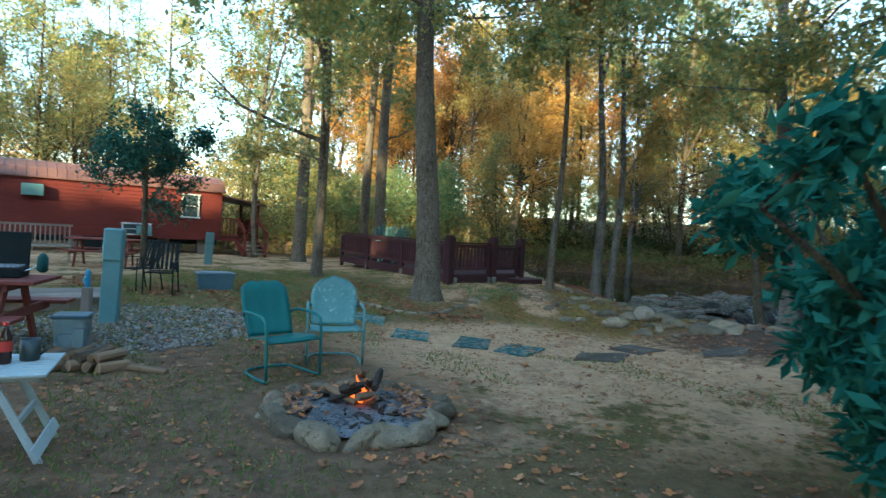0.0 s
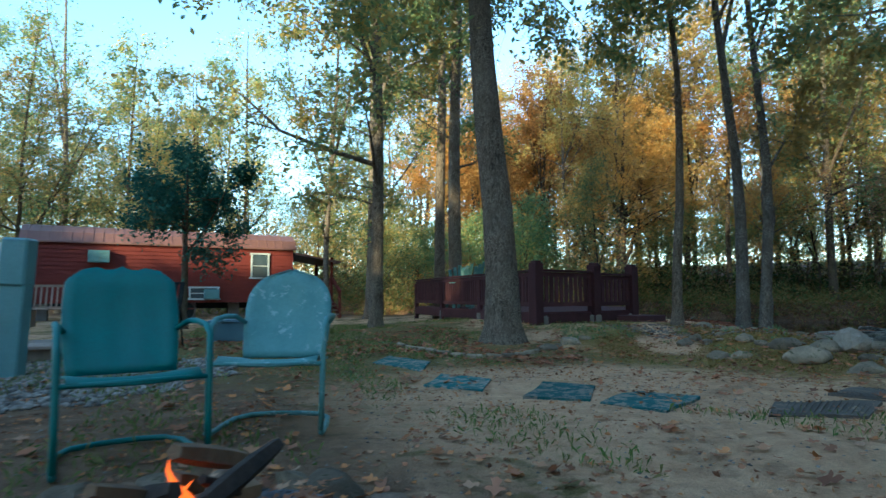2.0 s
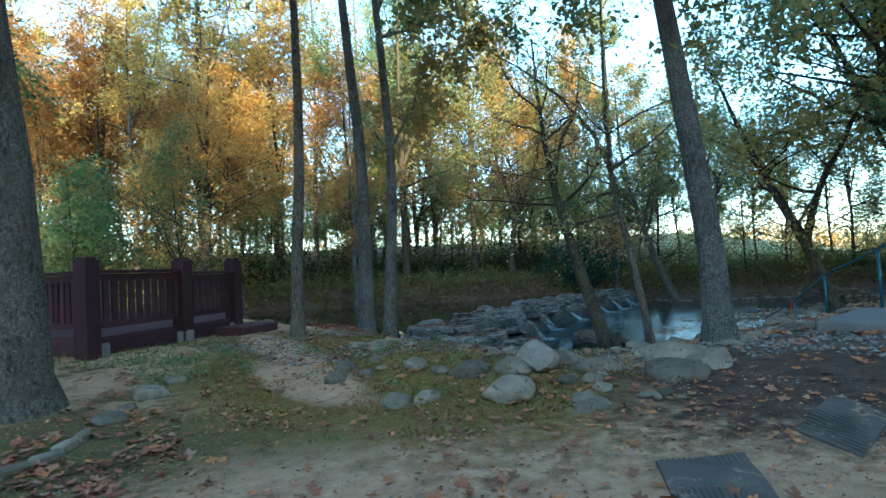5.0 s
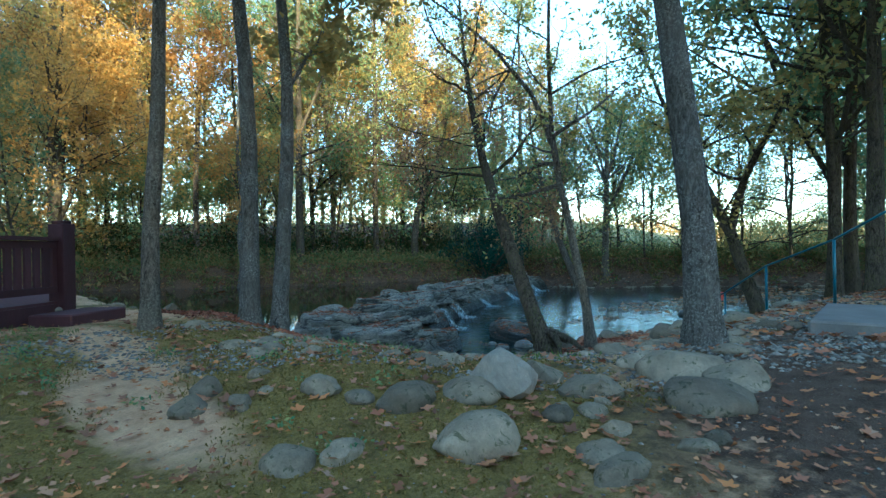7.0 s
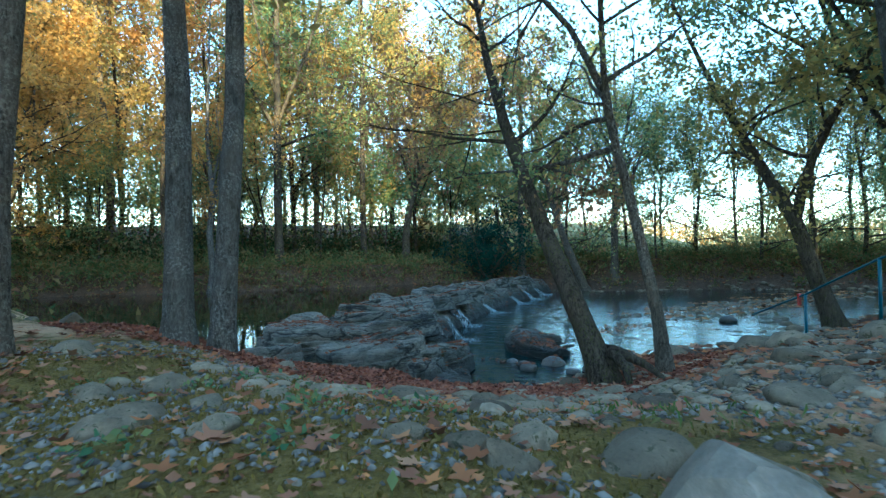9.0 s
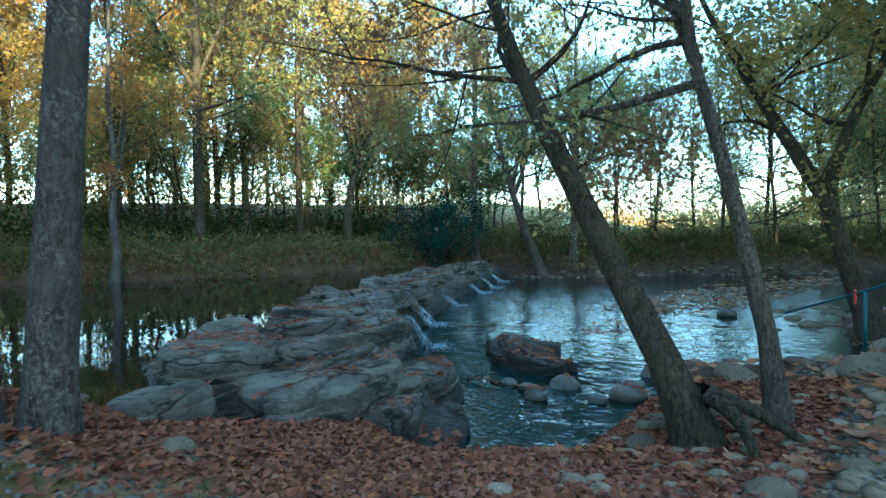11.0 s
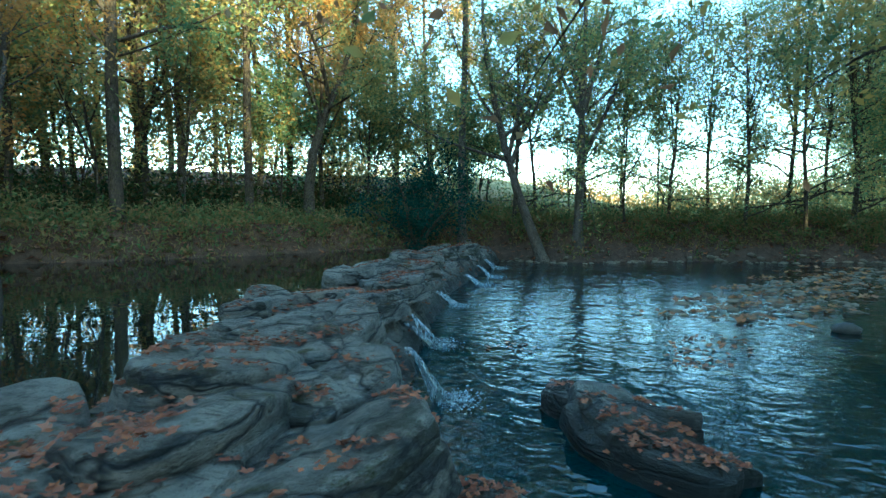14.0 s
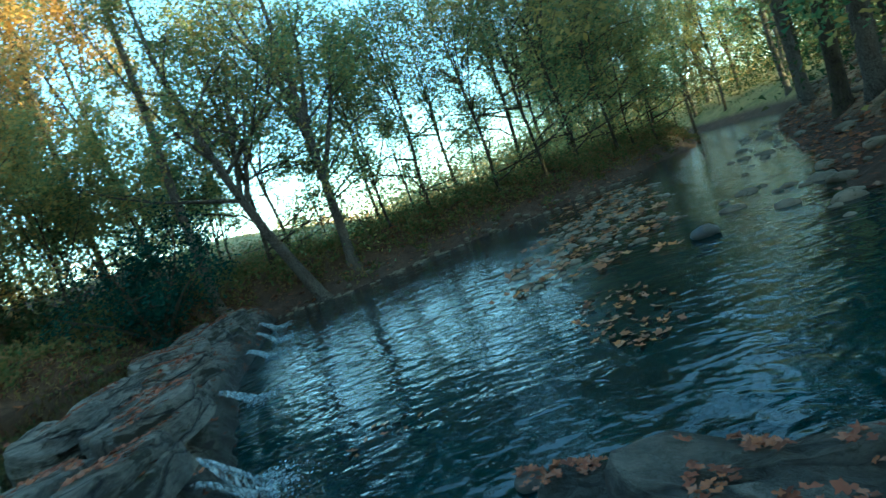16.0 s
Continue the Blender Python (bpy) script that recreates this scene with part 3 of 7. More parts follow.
def grow(height, r, crown_from, crown_r, limbs, rng, lean=(0, 0), path=None, sides=10, lift=0.35, rise=0.8, subs=4, twigs=2, forks=2, wander=0.03, plain=False):
    """Trunk, forks, limbs and twigs as one mesh, and the points round which leaves stand."""
    mb, spots = MB(), []
    if path is None:
        k = np.linspace(0, 1, 15)
        w = np.cumsum(np.cumsum(rng.normal(0, wander * height / 40, (15, 2)), axis=0), axis=0) * step(0.05, 0.4, k)[:, None]
        w -= k[:, None] * w[-1] * 0.7
        path = np.stack([lean[0] * k * height + w[:, 0], lean[1] * k * height + w[:, 1], k * height], 1)
    path = np.asarray(path, float)
    k = np.linspace(0, 1, len(path))
    rad = r * (1 - 0.85 * k ** 1.2)
    foot = path[0] + (path[1] - path[0]) * min(0.5, 0.25 / max(path[1][2] - path[0][2], 0.01))
    pts = np.concatenate([[path[0] - (0, 0, 0.3)], [path[0]], [foot], path[1:]])
    mb.tube(pts, np.concatenate([[r * 1.8], [r * 1.42], [r * 1.08], rad[1:]]), sides, False)
    stems = [(path, rad, crown_from)]
    for i in range(forks):
        u = crown_from + (0.5 - crown_from) * rng.uniform(0.15, 1.0) if crown_from < 0.4 else crown_from + 0.04
        c = u * (len(path) - 1)
        j = min(int(c), len(path) - 2)
        p0 = path[j] + (path[j + 1] - path[j]) * (c - j)
        az = rng.uniform(0, 6.28) + i * 2.6
        out = rng.uniform(0.3, 0.6)
        sp, sr = branch(p0, (np.cos(az) * out, np.sin(az) * out, 1.0), (1 - u) * height * rng.uniform(0.6, 0.9), rad[j] * rng.uniform(0.5, 0.72), rng, 11, 0.35, 0.07)
        mb.tube(sp, sr, 7, False)
        stems.append((sp, sr, 0.12))
    long = np.array([np.linalg.norm(p[-1] - p[0]) * (1 - f) for p, _, f in stems])
    for i in range(limbs):
        q = 0 if i < limbs * long[0] / long.sum() else 1 + int(rng.integers(0, max(1, len(stems) - 1)))
        line, lr, start = stems[min(q, len(stems) - 1)]
        u = start + (0.97 - start) * rng.uniform(0, 1) ** 0.85
        c = u * (len(line) - 1)
        j = min(int(c), len(line) - 2)
        p0 = line[j] + (line[j + 1] - line[j]) * (c - j)
        az = i * 2.4 + rng.uniform(-0.5, 0.5)
        reach = crown_r * (1.0 - 0.6 * max(0, (u - start) / (1 - start)) ** 1.5) * rng.uniform(0.5, 1.2)
        d = (np.cos(az), np.sin(az), rise * rng.uniform(0.4, 1.5) * (0.4 + 0.9 * (u - start) / (1 - start)))
        r0 = max(0.008, min(0.55 * lr[j], 0.014 * reach))
        pts, rr = branch(p0, d, reach, r0, rng, 8, lift * rng.uniform(-0.4, 1.4), 0.17)
        mb.tube(pts[::2] if plain else pts, rr[::2] if plain else rr, 4 if plain else 6, False)
        for _ in range(subs):
            m = rng.integers(2, 8)
            d2 = pts[m] - pts[m - 1]
            d2 = d2 / np.linalg.norm(d2) + rng.normal(0, 0.55, 3)
            sp, sr = branch(pts[m], d2, reach * rng.uniform(0.25, 0.6), rr[m] * 0.6, rng, 5, 0.1, 0.2)
            mb.tube(sp[[0, 2, 5]] if plain else sp, sr[[0, 2, 5]] if plain else sr, 3 if plain else 4, False)
            spots += [sp[2], sp[3], sp[4], sp[5]]
            for _ in range(twigs):
                tp, tr_ = branch(sp[rng.integers(1, 6)], rng.normal(0, 1, 3) + (0, 0, 0.1), reach * 0.22, sr[3] * 0.6, rng, 3, 0.0, 0.2)
                if not plain:
                    mb.tube(tp, tr_, 3, False)
                spots += [tp[1], tp[2], tp[3]]
        spots += [pts[5], pts[6], pts[7], pts[8]]
    return mb, np.array(spots)


def tree(name, x, y, height, r, crown_from, crown_r, limbs, leaves, size, leafmat, bark, label, seed, lean=(0, 0), path=None, spread=0.28, droop=0.25, group="", lift=0.35, rise=0.8, extra=(), z=None, subs=4, twigs=2, far=False, forks=2, wander=0.03):
    rng = np.random.default_rng(seed)
    ob = thing(name, (x, y, on(x, y) if z is None else z), label, "tree", group)
    mb, spots = grow(height, r, crown_from, crown_r, limbs, rng, lean, path, lift=lift, rise=rise, subs=subs, twigs=twigs, forks=forks, wander=wander, plain=far)
    for p0, d, length, r0 in extra:
        pts, rr = branch(p0, d, length, r0, rng, 9, 0.15, 0.14)
        mb.tube(pts, rr, 7, False)
        for q in range(11):
            m = rng.integers(2, 10)
            sp, sr = branch(pts[m], rng.normal(0, 1, 3) + (0, 0, -0.1), length * 0.28, rr[m] * 0.6, rng, 5, 0.0)
            mb.tube(sp, sr, 4, False)
            spots = np.concatenate([spots] + [sp[2:]] * 4)
    part("trunk", mb, bark, ob, smooth=True)
    full = rng.gamma(1.3, 1.0, len(spots)) + 0.1
    p = spots[rng.choice(len(spots), leaves, p=full / full.sum())] + rng.normal(0, spread, (leaves, 3)) * rng.uniform(0.2, 1.3, (leaves, 1))
    v, f = leaf_quads(p, size, rng, 0.2, droop, far=far)
    bulk("crown", v, f, leafmat, ob)
    return ob


def shrub(name, at, rx, rz, leaves, size, leafmat, label, seed, slim=0.5, stems=9, kind="", cone=False, category="shrub"):
    """Stems from one foot, and leaves in clumps at their ends."""
    rng = np.random.default_rng(seed)
    ob = thing(name, at, label, category, kind=kind)
    mb, spots = MB(), []
    if cone:
        pts = np.stack([0.05 * np.sin(np.arange(8)), 0.05 * np.cos(np.arange(8)), np.linspace(-0.1, rz * 0.9, 8)], 1)
        mb.tube(pts, np.linspace(0.07, 0.012, 8), 8, False)
        for i in range(22):
            h = rz * (0.18 + 0.7 * i / 22)
            tp, tr_ = branch((0, 0, h), (np.cos(i * 2.4), np.sin(i * 2.4), 0.25), rx * 0.8 * (1 - 0.6 * i / 22), 0.02, rng, 5, 0.1)
            mb.tube(tp, tr_, 5, False)
    for i in range(0 if cone else stems):
        az = i * 2.4
        pts, rr = branch((0, 0, -0.05), (np.cos(az) * 0.6, np.sin(az) * 0.6, 1.1), rz * rng.uniform(0.6, 1.0), 0.02 * rz + 0.006, rng, 6, 0.1)
        mb.tube(pts, rr, 5, False)
        for _ in range(5):
            sp, sr = branch(pts[rng.integers(2, 7)], rng.normal(0, 1, 3) + (0, 0, 0.3), rx * rng.uniform(0.4, 0.8), rr[3] * 0.5, rng, 4, 0.1)
            mb.tube(sp, sr, 4, False)
            spots += [sp[2], sp[3], sp[4]]
    part("stem", mb, M_BARK_DARK, ob)
    if cone:
        u = rng.uniform(0, 1, leaves)
        h = rz * (0.12 + 0.88 * u)
        az = rng.uniform(0, 2 * np.pi, leaves)
        rad = rx * np.sin(np.pi * np.clip(u * 0.9 + 0.12, 0, 1)) ** 0.8 * (0.62 + 0.3 * np.sin(h * 5 + 2 * np.sin(az * 3)) + 0.25 * np.sin(az * 5 + h * 3)) * rng.uniform(0.2, 1.1, leaves) ** 0.6
        p = np.stack([rad * np.cos(az), rad * np.sin(az), h], 1) + rng.normal(0, 0.06, (leaves, 3))
    else:
        spots = np.array(spots)
        p = spots[rng.integers(0, len(spots), leaves)] + rng.normal(0, 0.11 * rx, (leaves, 3))
        p[:, 2] = np.maximum(p[:, 2], 0.04)
    v, f = leaf_quads(p, size, rng, 0.1, 0.1, slim)
    bulk("foliage", v, f, leafmat, ob)
    return ob


BIG = [(0, 0, 0), (-0.01, 0, 0.9), (-0.07, 0.02, 2.0), (-0.19, 0.03, 3.2), (-0.28, 0.0, 4.4), (-0.33, -0.03, 5.6), (-0.31, 0, 7.2), (-0.4, 0.05, 9.5), (-0.45, 0.1, 12.5), (-0.3, 0.0, 16), (-0.5, 0.1, 19)]
tree("tree", 2.25, 30.45, 19, 0.275, 0.56, 5.4, 30, 36000, 0.12, M_OLIVE, M_BARK, "tall grey-barked tree with green and yellowing leaves beside the deck", 1, path=BIG, spread=0.24, forks=1, extra=[((-0.32, 0, 6.3), (-1.0, 0.4, -0.05), 5.5, 0.035), ((-0.31, 0, 6.0), (1.0, 0.5, -0.2), 4.6, 0.03), ((-0.31, 0, 6.2), (0.9, -0.5, -0.12), 4.2, 0.03), ((-0.32, 0, 6.0), (-0.7, -0.8, -0.05), 4.2, 0.03), ((-0.31, 0, 6.8), (0.6, 1.0, -0.15), 4.6, 0.03), ((-0.32, 0, 5.1), (-0.25, 0.1, 1.0), 6.0, 0.05)])
SLIM = [(0, 0, 0), (0.03, 0.03, 1.0), (0.14, 0.1, 2.2), (0.2, 0.18, 3.4), (0.22, 0.25, 4.8), (0.12, 0.3, 6.4), (0.2, 0.4, 8.5), (0.3, 0.5, 11.5), (0.3, 0.5, 15)]
tree("tree", 5.35, 32.45, 15, 0.088, 0.6, 2.2, 13, 5500, 0.12, M_ORANGE, M_BARK, "slender grey tree with thin orange leaves near the creek", 2, path=SLIM, forks=0, spread=0.22)
TWIN_A = [(0, 0, 0), (0.02, 0, 1.0), (0.04, 0.02, 2.2), (0.0, 0.02, 3.3), (-0.13, 0.0, 4.6), (-0.26, 0.0, 6.2), (-0.3, 0.1, 8.5), (-0.2, 0.1, 12), (-0.1, 0.2, 17)]
TWIN_B = [(0, 0, 0), (0.07, 0.0, 1.0), (0.17, 0.03, 2.2), (0.2, 0.05, 3.2), (0.12, 0.05, 4.5), (0.0, 0.05, 6.2), (0.1, 0.1, 8.5), (0.3, 0.2, 12), (0.3, 0.2, 17)]
tree("tree", 6.68, 32.98, 17, 0.118, 0.52, 2.9, 17, 9000, 0.125, M_ORANGE, M_BARK_PALE, "pale spotted trunk with orange leaves on the creek bank", 3, path=TWIN_A, forks=1, group="twin trees on the bank", spread=0.22)
tree("tree", 6.95, 32.75, 17, 0.102, 0.52, 2.9, 16, 9000, 0.125, M_YELLOW, M_BARK_PALE, "pale spotted trunk with yellow leaves on the creek bank", 4, path=TWIN_B, forks=1, group="twin trees on the bank", spread=0.22, extra=[((0.2, 0.05, 3.1), (0.7, 0.2, 0.9), 3.0, 0.026)])
STOUT = [(0, 0, 0), (-0.02, 0.03, 1.0), (-0.08, 0.12, 2.0), (-0.15, 0.24, 3.2), (-0.26, 0.34, 4.4), (-0.3, 0.4, 6.2), (-0.2, 0.4, 9), (-0.1, 0.3, 12), (0, 0.3, 16)]
tree("tree", 8.54, 28.15, 16, 0.15, 0.5, 4.4, 26, 28000, 0.105, M_OLIVE, M_BARK_PALE, "stout grey tree among bank stones with turning leaves", 5, path=STOUT, spread=0.22, forks=1, extra=[((-0.26, 0.34, 4.7), (-0.9, -0.4, 0.1), 3.8, 0.03), ((-0.26, 0.34, 4.6), (-0.5, -0.9, 0.05), 4.2, 0.03), ((-0.28, 0.36, 5.2), (-1.0, 0.3, 0.0), 4.6, 0.03), ((-0.28, 0.36, 5.0), (0.3, -1.0, 0.05), 4.2, 0.03), ((-0.24, 0.3, 3.9), (0.9, -0.3, 0.5), 4.2, 0.04), ((-0.2, 0.3, 4.2), (-0.3, 1.0, 0.3), 3.2, 0.03)])
LEAN = [(0, 0, 0), (-0.01, 0.2, 0.48), (0.19, 0.68, 1.22), (0.42, 1.19, 2.02), (0.67, 1.69, 2.87), (1.02, 2.24, 3.87), (1.37, 2.74, 5.07), (1.67, 3.14, 6.47)]
lean_tree = tree("tree", 9.75, 30.68, 6.5, 0.12, 0.5, 2.4, 12, 7000, 0.06, M_RUST, M_BARK_DARK, "dark mossy tree leaning out over the water with thin rusty leaves", 6, path=LEAN, droop=0.9, forks=0, extra=[((0.35, 1.0, 1.75), (1.0, -0.35, 0.35), 1.2, 0.012), ((0.62, 1.6, 2.75), (-0.3, 1.0, 0.1), 2.4, 0.014), ((0.75, 1.8, 3.1), (-0.8, 0.7, 0.15), 2.4, 0.014), ((0.9, 2.0, 3.4), (0.75, 0.8, 0.0), 2.4, 0.014), ((0.9, 2.0, 3.4), (0.2, 1.0, -0.1), 3.0, 0.014)], z=-0.47)
EDGE = [(0, 0, 0), (0.0, 0.06, 0.5), (0.0, 0.19, 1.1), (0.02, 0.36, 1.8), (0.03, 0.52, 2.4), (0.0, 0.58, 3.0), (-0.05, 0.58, 4.0), (-0.1, 0.5, 5.5), (0, 0.4, 8.5)]
tree("tree", 10.24, 30.32, 8.5, 0.066, 0.5, 2.4, 12, 4500, 0.065, M_OLIVE, M_BARK, "slim grey tree at the water's edge with reaching limbs", 7, path=EDGE, forks=0, spread=0.2, extra=[((0.02, 0.48, 2.2), (-0.3, 1.0, -0.22), 2.4, 0.034), ((0.03, 0.5, 2.35), (0.1, 0.55, 1.0), 4.5, 0.05), ((0.0, 0.5, 2.5), (0.6, 0.9, 0.2), 3.2, 0.03), ((0.0, 0.55, 2.9), (1.0, -0.2, 0.5), 2.6, 0.03)], z=-0.36)
rng = np.random.default_rng(17)
for i, az in enumerate((-1.9, -1.3, -0.8, -0.2, 0.4, 1.2)):
    mb = MB()
    pts, rr = branch((0.06 * math.cos(az), 0.06 * math.sin(az), 0.30), (math.cos(az), math.sin(az), -0.28), rng.uniform(0.45, 0.85), 0.055, rng, 9, -0.5, 0.14)
    pts[:, 2] = np.maximum(pts[:, 2], -0.12)
    mb.tube(pts, rr, 7, False)
    part("root", mb, M_BARK_DARK, lean_tree, smooth=True)
VLEFT = [(0, 0, 0), (-0.08, 0.25, 0.8), (-0.2, 0.5, 1.75), (-0.1, 1.0, 2.7), (0.1, 1.6, 3.8), (0.35, 2.2, 5.0), (0.6, 2.8, 6.4)]
tree("tree", 16.15, 30.0, 6.4, 0.15, 0.42, 2.6, 12, 6000, 0.11, M_YELLOW, M_BARK_DARK, "dark forked tree on the far stones with yellow leaves", 8, path=VLEFT, extra=[((-0.2, 0.5, 1.75), (-0.05, -0.12, 1.0), 5.0, 0.09)], z=-0.55, forks=0)
tree("tree", -0.6, 34.3, 17, 0.14, 0.16, 4.6, 34, 26000, 0.14, M_OLIVE, M_BARK, "slim grey tree with yellow-green leaves behind the lawn", 9, far=True, forks=1, spread=0.22)
tree("tree", -2.4, 41.5, 19, 0.25, 0.12, 5.2, 38, 24000, 0.16, M_OLIVE, M_BARK, "tall dark trunk behind the lawn with yellow-green leaves", 10, far=True, spread=0.25)
tree("tree", 0.9, 37.8, 18, 0.2, 0.2, 4.2, 28, 16000, 0.14, M_GREEN, M_BARK, "tall dark trunk behind the deck with green leaves", 11, far=True, forks=1, spread=0.25)
tree("tree", 0.3, 38.9, 18, 0.17, 0.3, 3.4, 18, 9000, 0.14, M_GREEN, M_BARK, "tall dark trunk behind the deck with green leaves", 12, far=True, forks=1, spread=0.25)
tree("tree", 7.9, 50.2, 10.5, 0.2, 0.14, 4.8, 40, 26000, 0.125, M_ORANGE, M_BARK_DARK, "wide low tree in orange autumn leaf on the far bank", 13, rise=0.75, far=True, forks=4, spread=0.2, subs=5)
tree("tree", 24.2, 42.4, 14, 0.13, 0.4, 2.2, 12, 6000, 0.10, M_OLIVE, M_BARK, "straight slim tree on the far bank with thin leaves", 14, far=True, forks=0, spread=0.2)
LEAN_FAR = [(0, 0, 0), (-0.25, 0.3, 1.0), (-0.55, 0.65, 2.2), (-0.85, 0.95, 3.6), (-1.2, 1.2, 5.2), (-1.4, 1.4, 7.0), (-1.4, 1.5, 9.5)]
tree("tree", 25.0, 39.9, 9.5, 0.17, 0.35, 4.2, 26, 13000, 0.10, M_OLIVE, M_BARK, "forked grey tree leaning over the far bank", 15, path=LEAN_FAR, far=True, forks=2, spread=0.22)
tree("tree", 26.0, 39.2, 10, 0.15, 0.1, 3.4, 26, 12000, 0.10, M_OLIVE, M_BARK, "many-stemmed grey tree on the far bank with thin leaves", 16, (0.05, 0.0), far=True, forks=5, spread=0.22)
DEAD = [(0, 0, 0), (0.05, -0.1, 0.9), (-0.05, -0.1, 2.0), (0.1, 0, 3.4), (0.0, 0.1, 5.2), (0.1, 0.1, 7.5), (0.2, 0.1, 10)]
tree("tree", 12.9, 46.6, 10, 0.12, 0.3, 2.2, 14, 4500, 0.10, M_ORANGE, M_BARK_PALE, "pale crooked sapling trunk at the far waterline", 17, path=DEAD, far=True, forks=2, spread=0.2)
tree("tree", 15.6, 46.9, 17, 0.16, 0.12, 4.6, 34, 14000, 0.12, M_GREEN, M_BARK_DARK, "great many-stemmed green tree on the far bank", 18, far=True, forks=4, spread=0.24)
tree("tree", 19.0, 46.3, 15, 0.13, 0.25, 4.4, 26, 10000, 0.12, M_OLIVE, M_BARK_DARK, "dark tree with turning leaves on the far bank", 19, far=True, forks=2, spread=0.24)
ARCH = [(0, 0, 0), (0.1, 0.1, 1.0), (0.4, 0.2, 2.2), (0.9, 0.2, 3.4), (1.6, 0.2, 4.6), (2.2, 0.2, 6.0), (2.6, 0.2, 8.0), (2.8, 0.2, 10.5)]
tree("tree", 20.6, 45.6, 10.5, 0.17, 0.3, 4.0, 24, 12000, 0.11, M_OLIVE, M_BARK_DARK, "bowed dark tree arching along the far bank", 20, path=ARCH, far=True, forks=2, spread=0.22)

# templates for the woods, each built once and then repeated
WOOD_KINDS = [
    ("wood_tree", 17, 0.14, 0.07, 3.4, 34, 7000, 0.15, M_GREEN, M_BARK, "tall green-leaved tree of the woods", 2),
    ("wood_tree", 16, 0.12, 0.07, 3.2, 34, 8800, 0.15, M_YELLOW, M_BARK, "tall tree of the woods in yellow leaf", 2),
    ("wood_tree", 14, 0.11, 0.05, 3.6, 36, 7600, 0.15, M_OLIVE, M_BARK_DARK, "broad tree of the woods with turning leaves", 3),
    ("wood_tree", 12, 0.10, 0.05, 3.4, 36, 8800, 0.14, M_ORANGE, M_BARK_DARK, "orange-leaved tree of the woods", 3),
    ("sapling", 6.0, 0.04, 0.03, 1.9, 22, 4600, 0.11, M_OLIVE, M_BARK_DARK, "bushy young tree with yellow-green leaves", 3),
    ("sapling", 4.5, 0.035, 0.03, 1.7, 22, 4200, 0.11, M_GREEN, M_BARK_DARK, "bushy young tree with green leaves", 3),
    ("wood_tree", 8.5, 0.07, 0.03, 3.6, 44, 9000, 0.10, M_OLIVE, M_BARK_DARK, "thin-leaved many-limbed tree of the creek bank", 5),
    # big-leaved sun blocker, only for the unseen belt added behind the walk
    ("wood_tree", 20, 0.22, 0.05, 4.8, 30, 5500, 0.8, M_GREEN, M_BARK_DARK, "dense green tree added unseen behind the camp for shade", 2),
]
WOODS = []
for i, (nm, h, r, cf, cr, lb, nl, sz, lm, bk, lab, fk) in enumerate(WOOD_KINDS):
    sx, sy = [(18.5, 49.0), (21.0, 48.5), (17.3, 48.6), (14.2, 49.6), (17.4, 46.9), (24.5, 46.4), (28.6, 40.0), (-8.0, -2.0)][i]
    WOODS.append(tree(nm, sx, sy, h, r, cf, cr, lb, nl, sz, lm, bk, lab, 40 + i, spread=0.26, group="trees of the far woods", subs=4, twigs=1, far=True, forks=fk, wander=0.16 if i in (4, 5, 6) else 0.08))


def plant(kind, x, y, size, turn):
    m = Matrix.LocRotScale((x, y, on(x, y) - 0.05), Euler((0, 0, turn)), (size, size, size))
    return copy_thing(WOODS[kind], m)


rng = np.random.default_rng(21)
placed = [(18.5, 49.0), (21.0, 48.5), (17.3, 48.6), (14.2, 49.6), (28.6, 40.0), (17.4, 46.9), (24.5, 46.4), (-8.0, -2.0), (7.9, 50.2), (24.2, 42.4), (25.0, 39.9), (26.0, 39.2), (12.9, 46.6), (15.6, 46.9), (19.0, 46.3), (20.6, 45.6)]


def beyond(x, y):
    return float(signed(FAR_SHORE, np.array(x), np.array(y)))


def wood_patch(n, xr, yr, kinds, apart, ok):
    made = tries = 0
    while made < n and tries < 1500:
        tries += 1
        x, y = rng.uniform(*xr), rng.uniform(*yr)
        if -0.8 < beyond(x, y) + 0.0 < 0.6 or (float(signed(NEAR_SHORE, np.array(x), np.array(y))) > -0.35 and beyond(x, y) < 0.6):
            continue
        if not ok(x, y) or any((x - a) ** 2 + (y - b) ** 2 < apart**2 for a, b in placed):
            continue
        placed.append((x, y))
        plant(int(rng.choice(kinds)), x, y, rng.uniform(0.8, 1.25), rng.uniform(0, 6.28))
        made += 1


# far bank, dense to the north and open towards the field in the east
wood_patch(24, (11, 40), (44, 66), [1, 3, 1, 2, 3, 0], 2.1, lambda x, y: 1.5 < beyond(x, y) < 16 and y - 0.45 * x > 33.5)
wood_patch(16, (-4, 12), (46, 66), [3, 1, 3, 3], 2.0, lambda x, y: 1.2 < beyond(x, y) < 10)
wood_patch(16, (25, 42), (24, 42), [6], 1.9, lambda x, y: 0.8 < beyond(x, y) < 4.5)
wood_patch(14, (38, 75), (5, 32), [6], 3.2, lambda x, y: 1.0 < beyond(x, y) < 10)
wood_patch(34, (9, 38), (38, 66), [4, 4, 5], 1.4, lambda x, y: 3.0 < beyond(x, y) < 9 and y - 0.45 * x > 31)
wood_patch(16, (25, 45), (20, 42), [4, 4, 5], 1.5, lambda x, y: 0.8 < beyond(x, y) < 5)
wood_patch(14, (-7, 6.5), (41, 60), [4, 5], 2.0, lambda x, y: y > 43 - 0.2 * x)
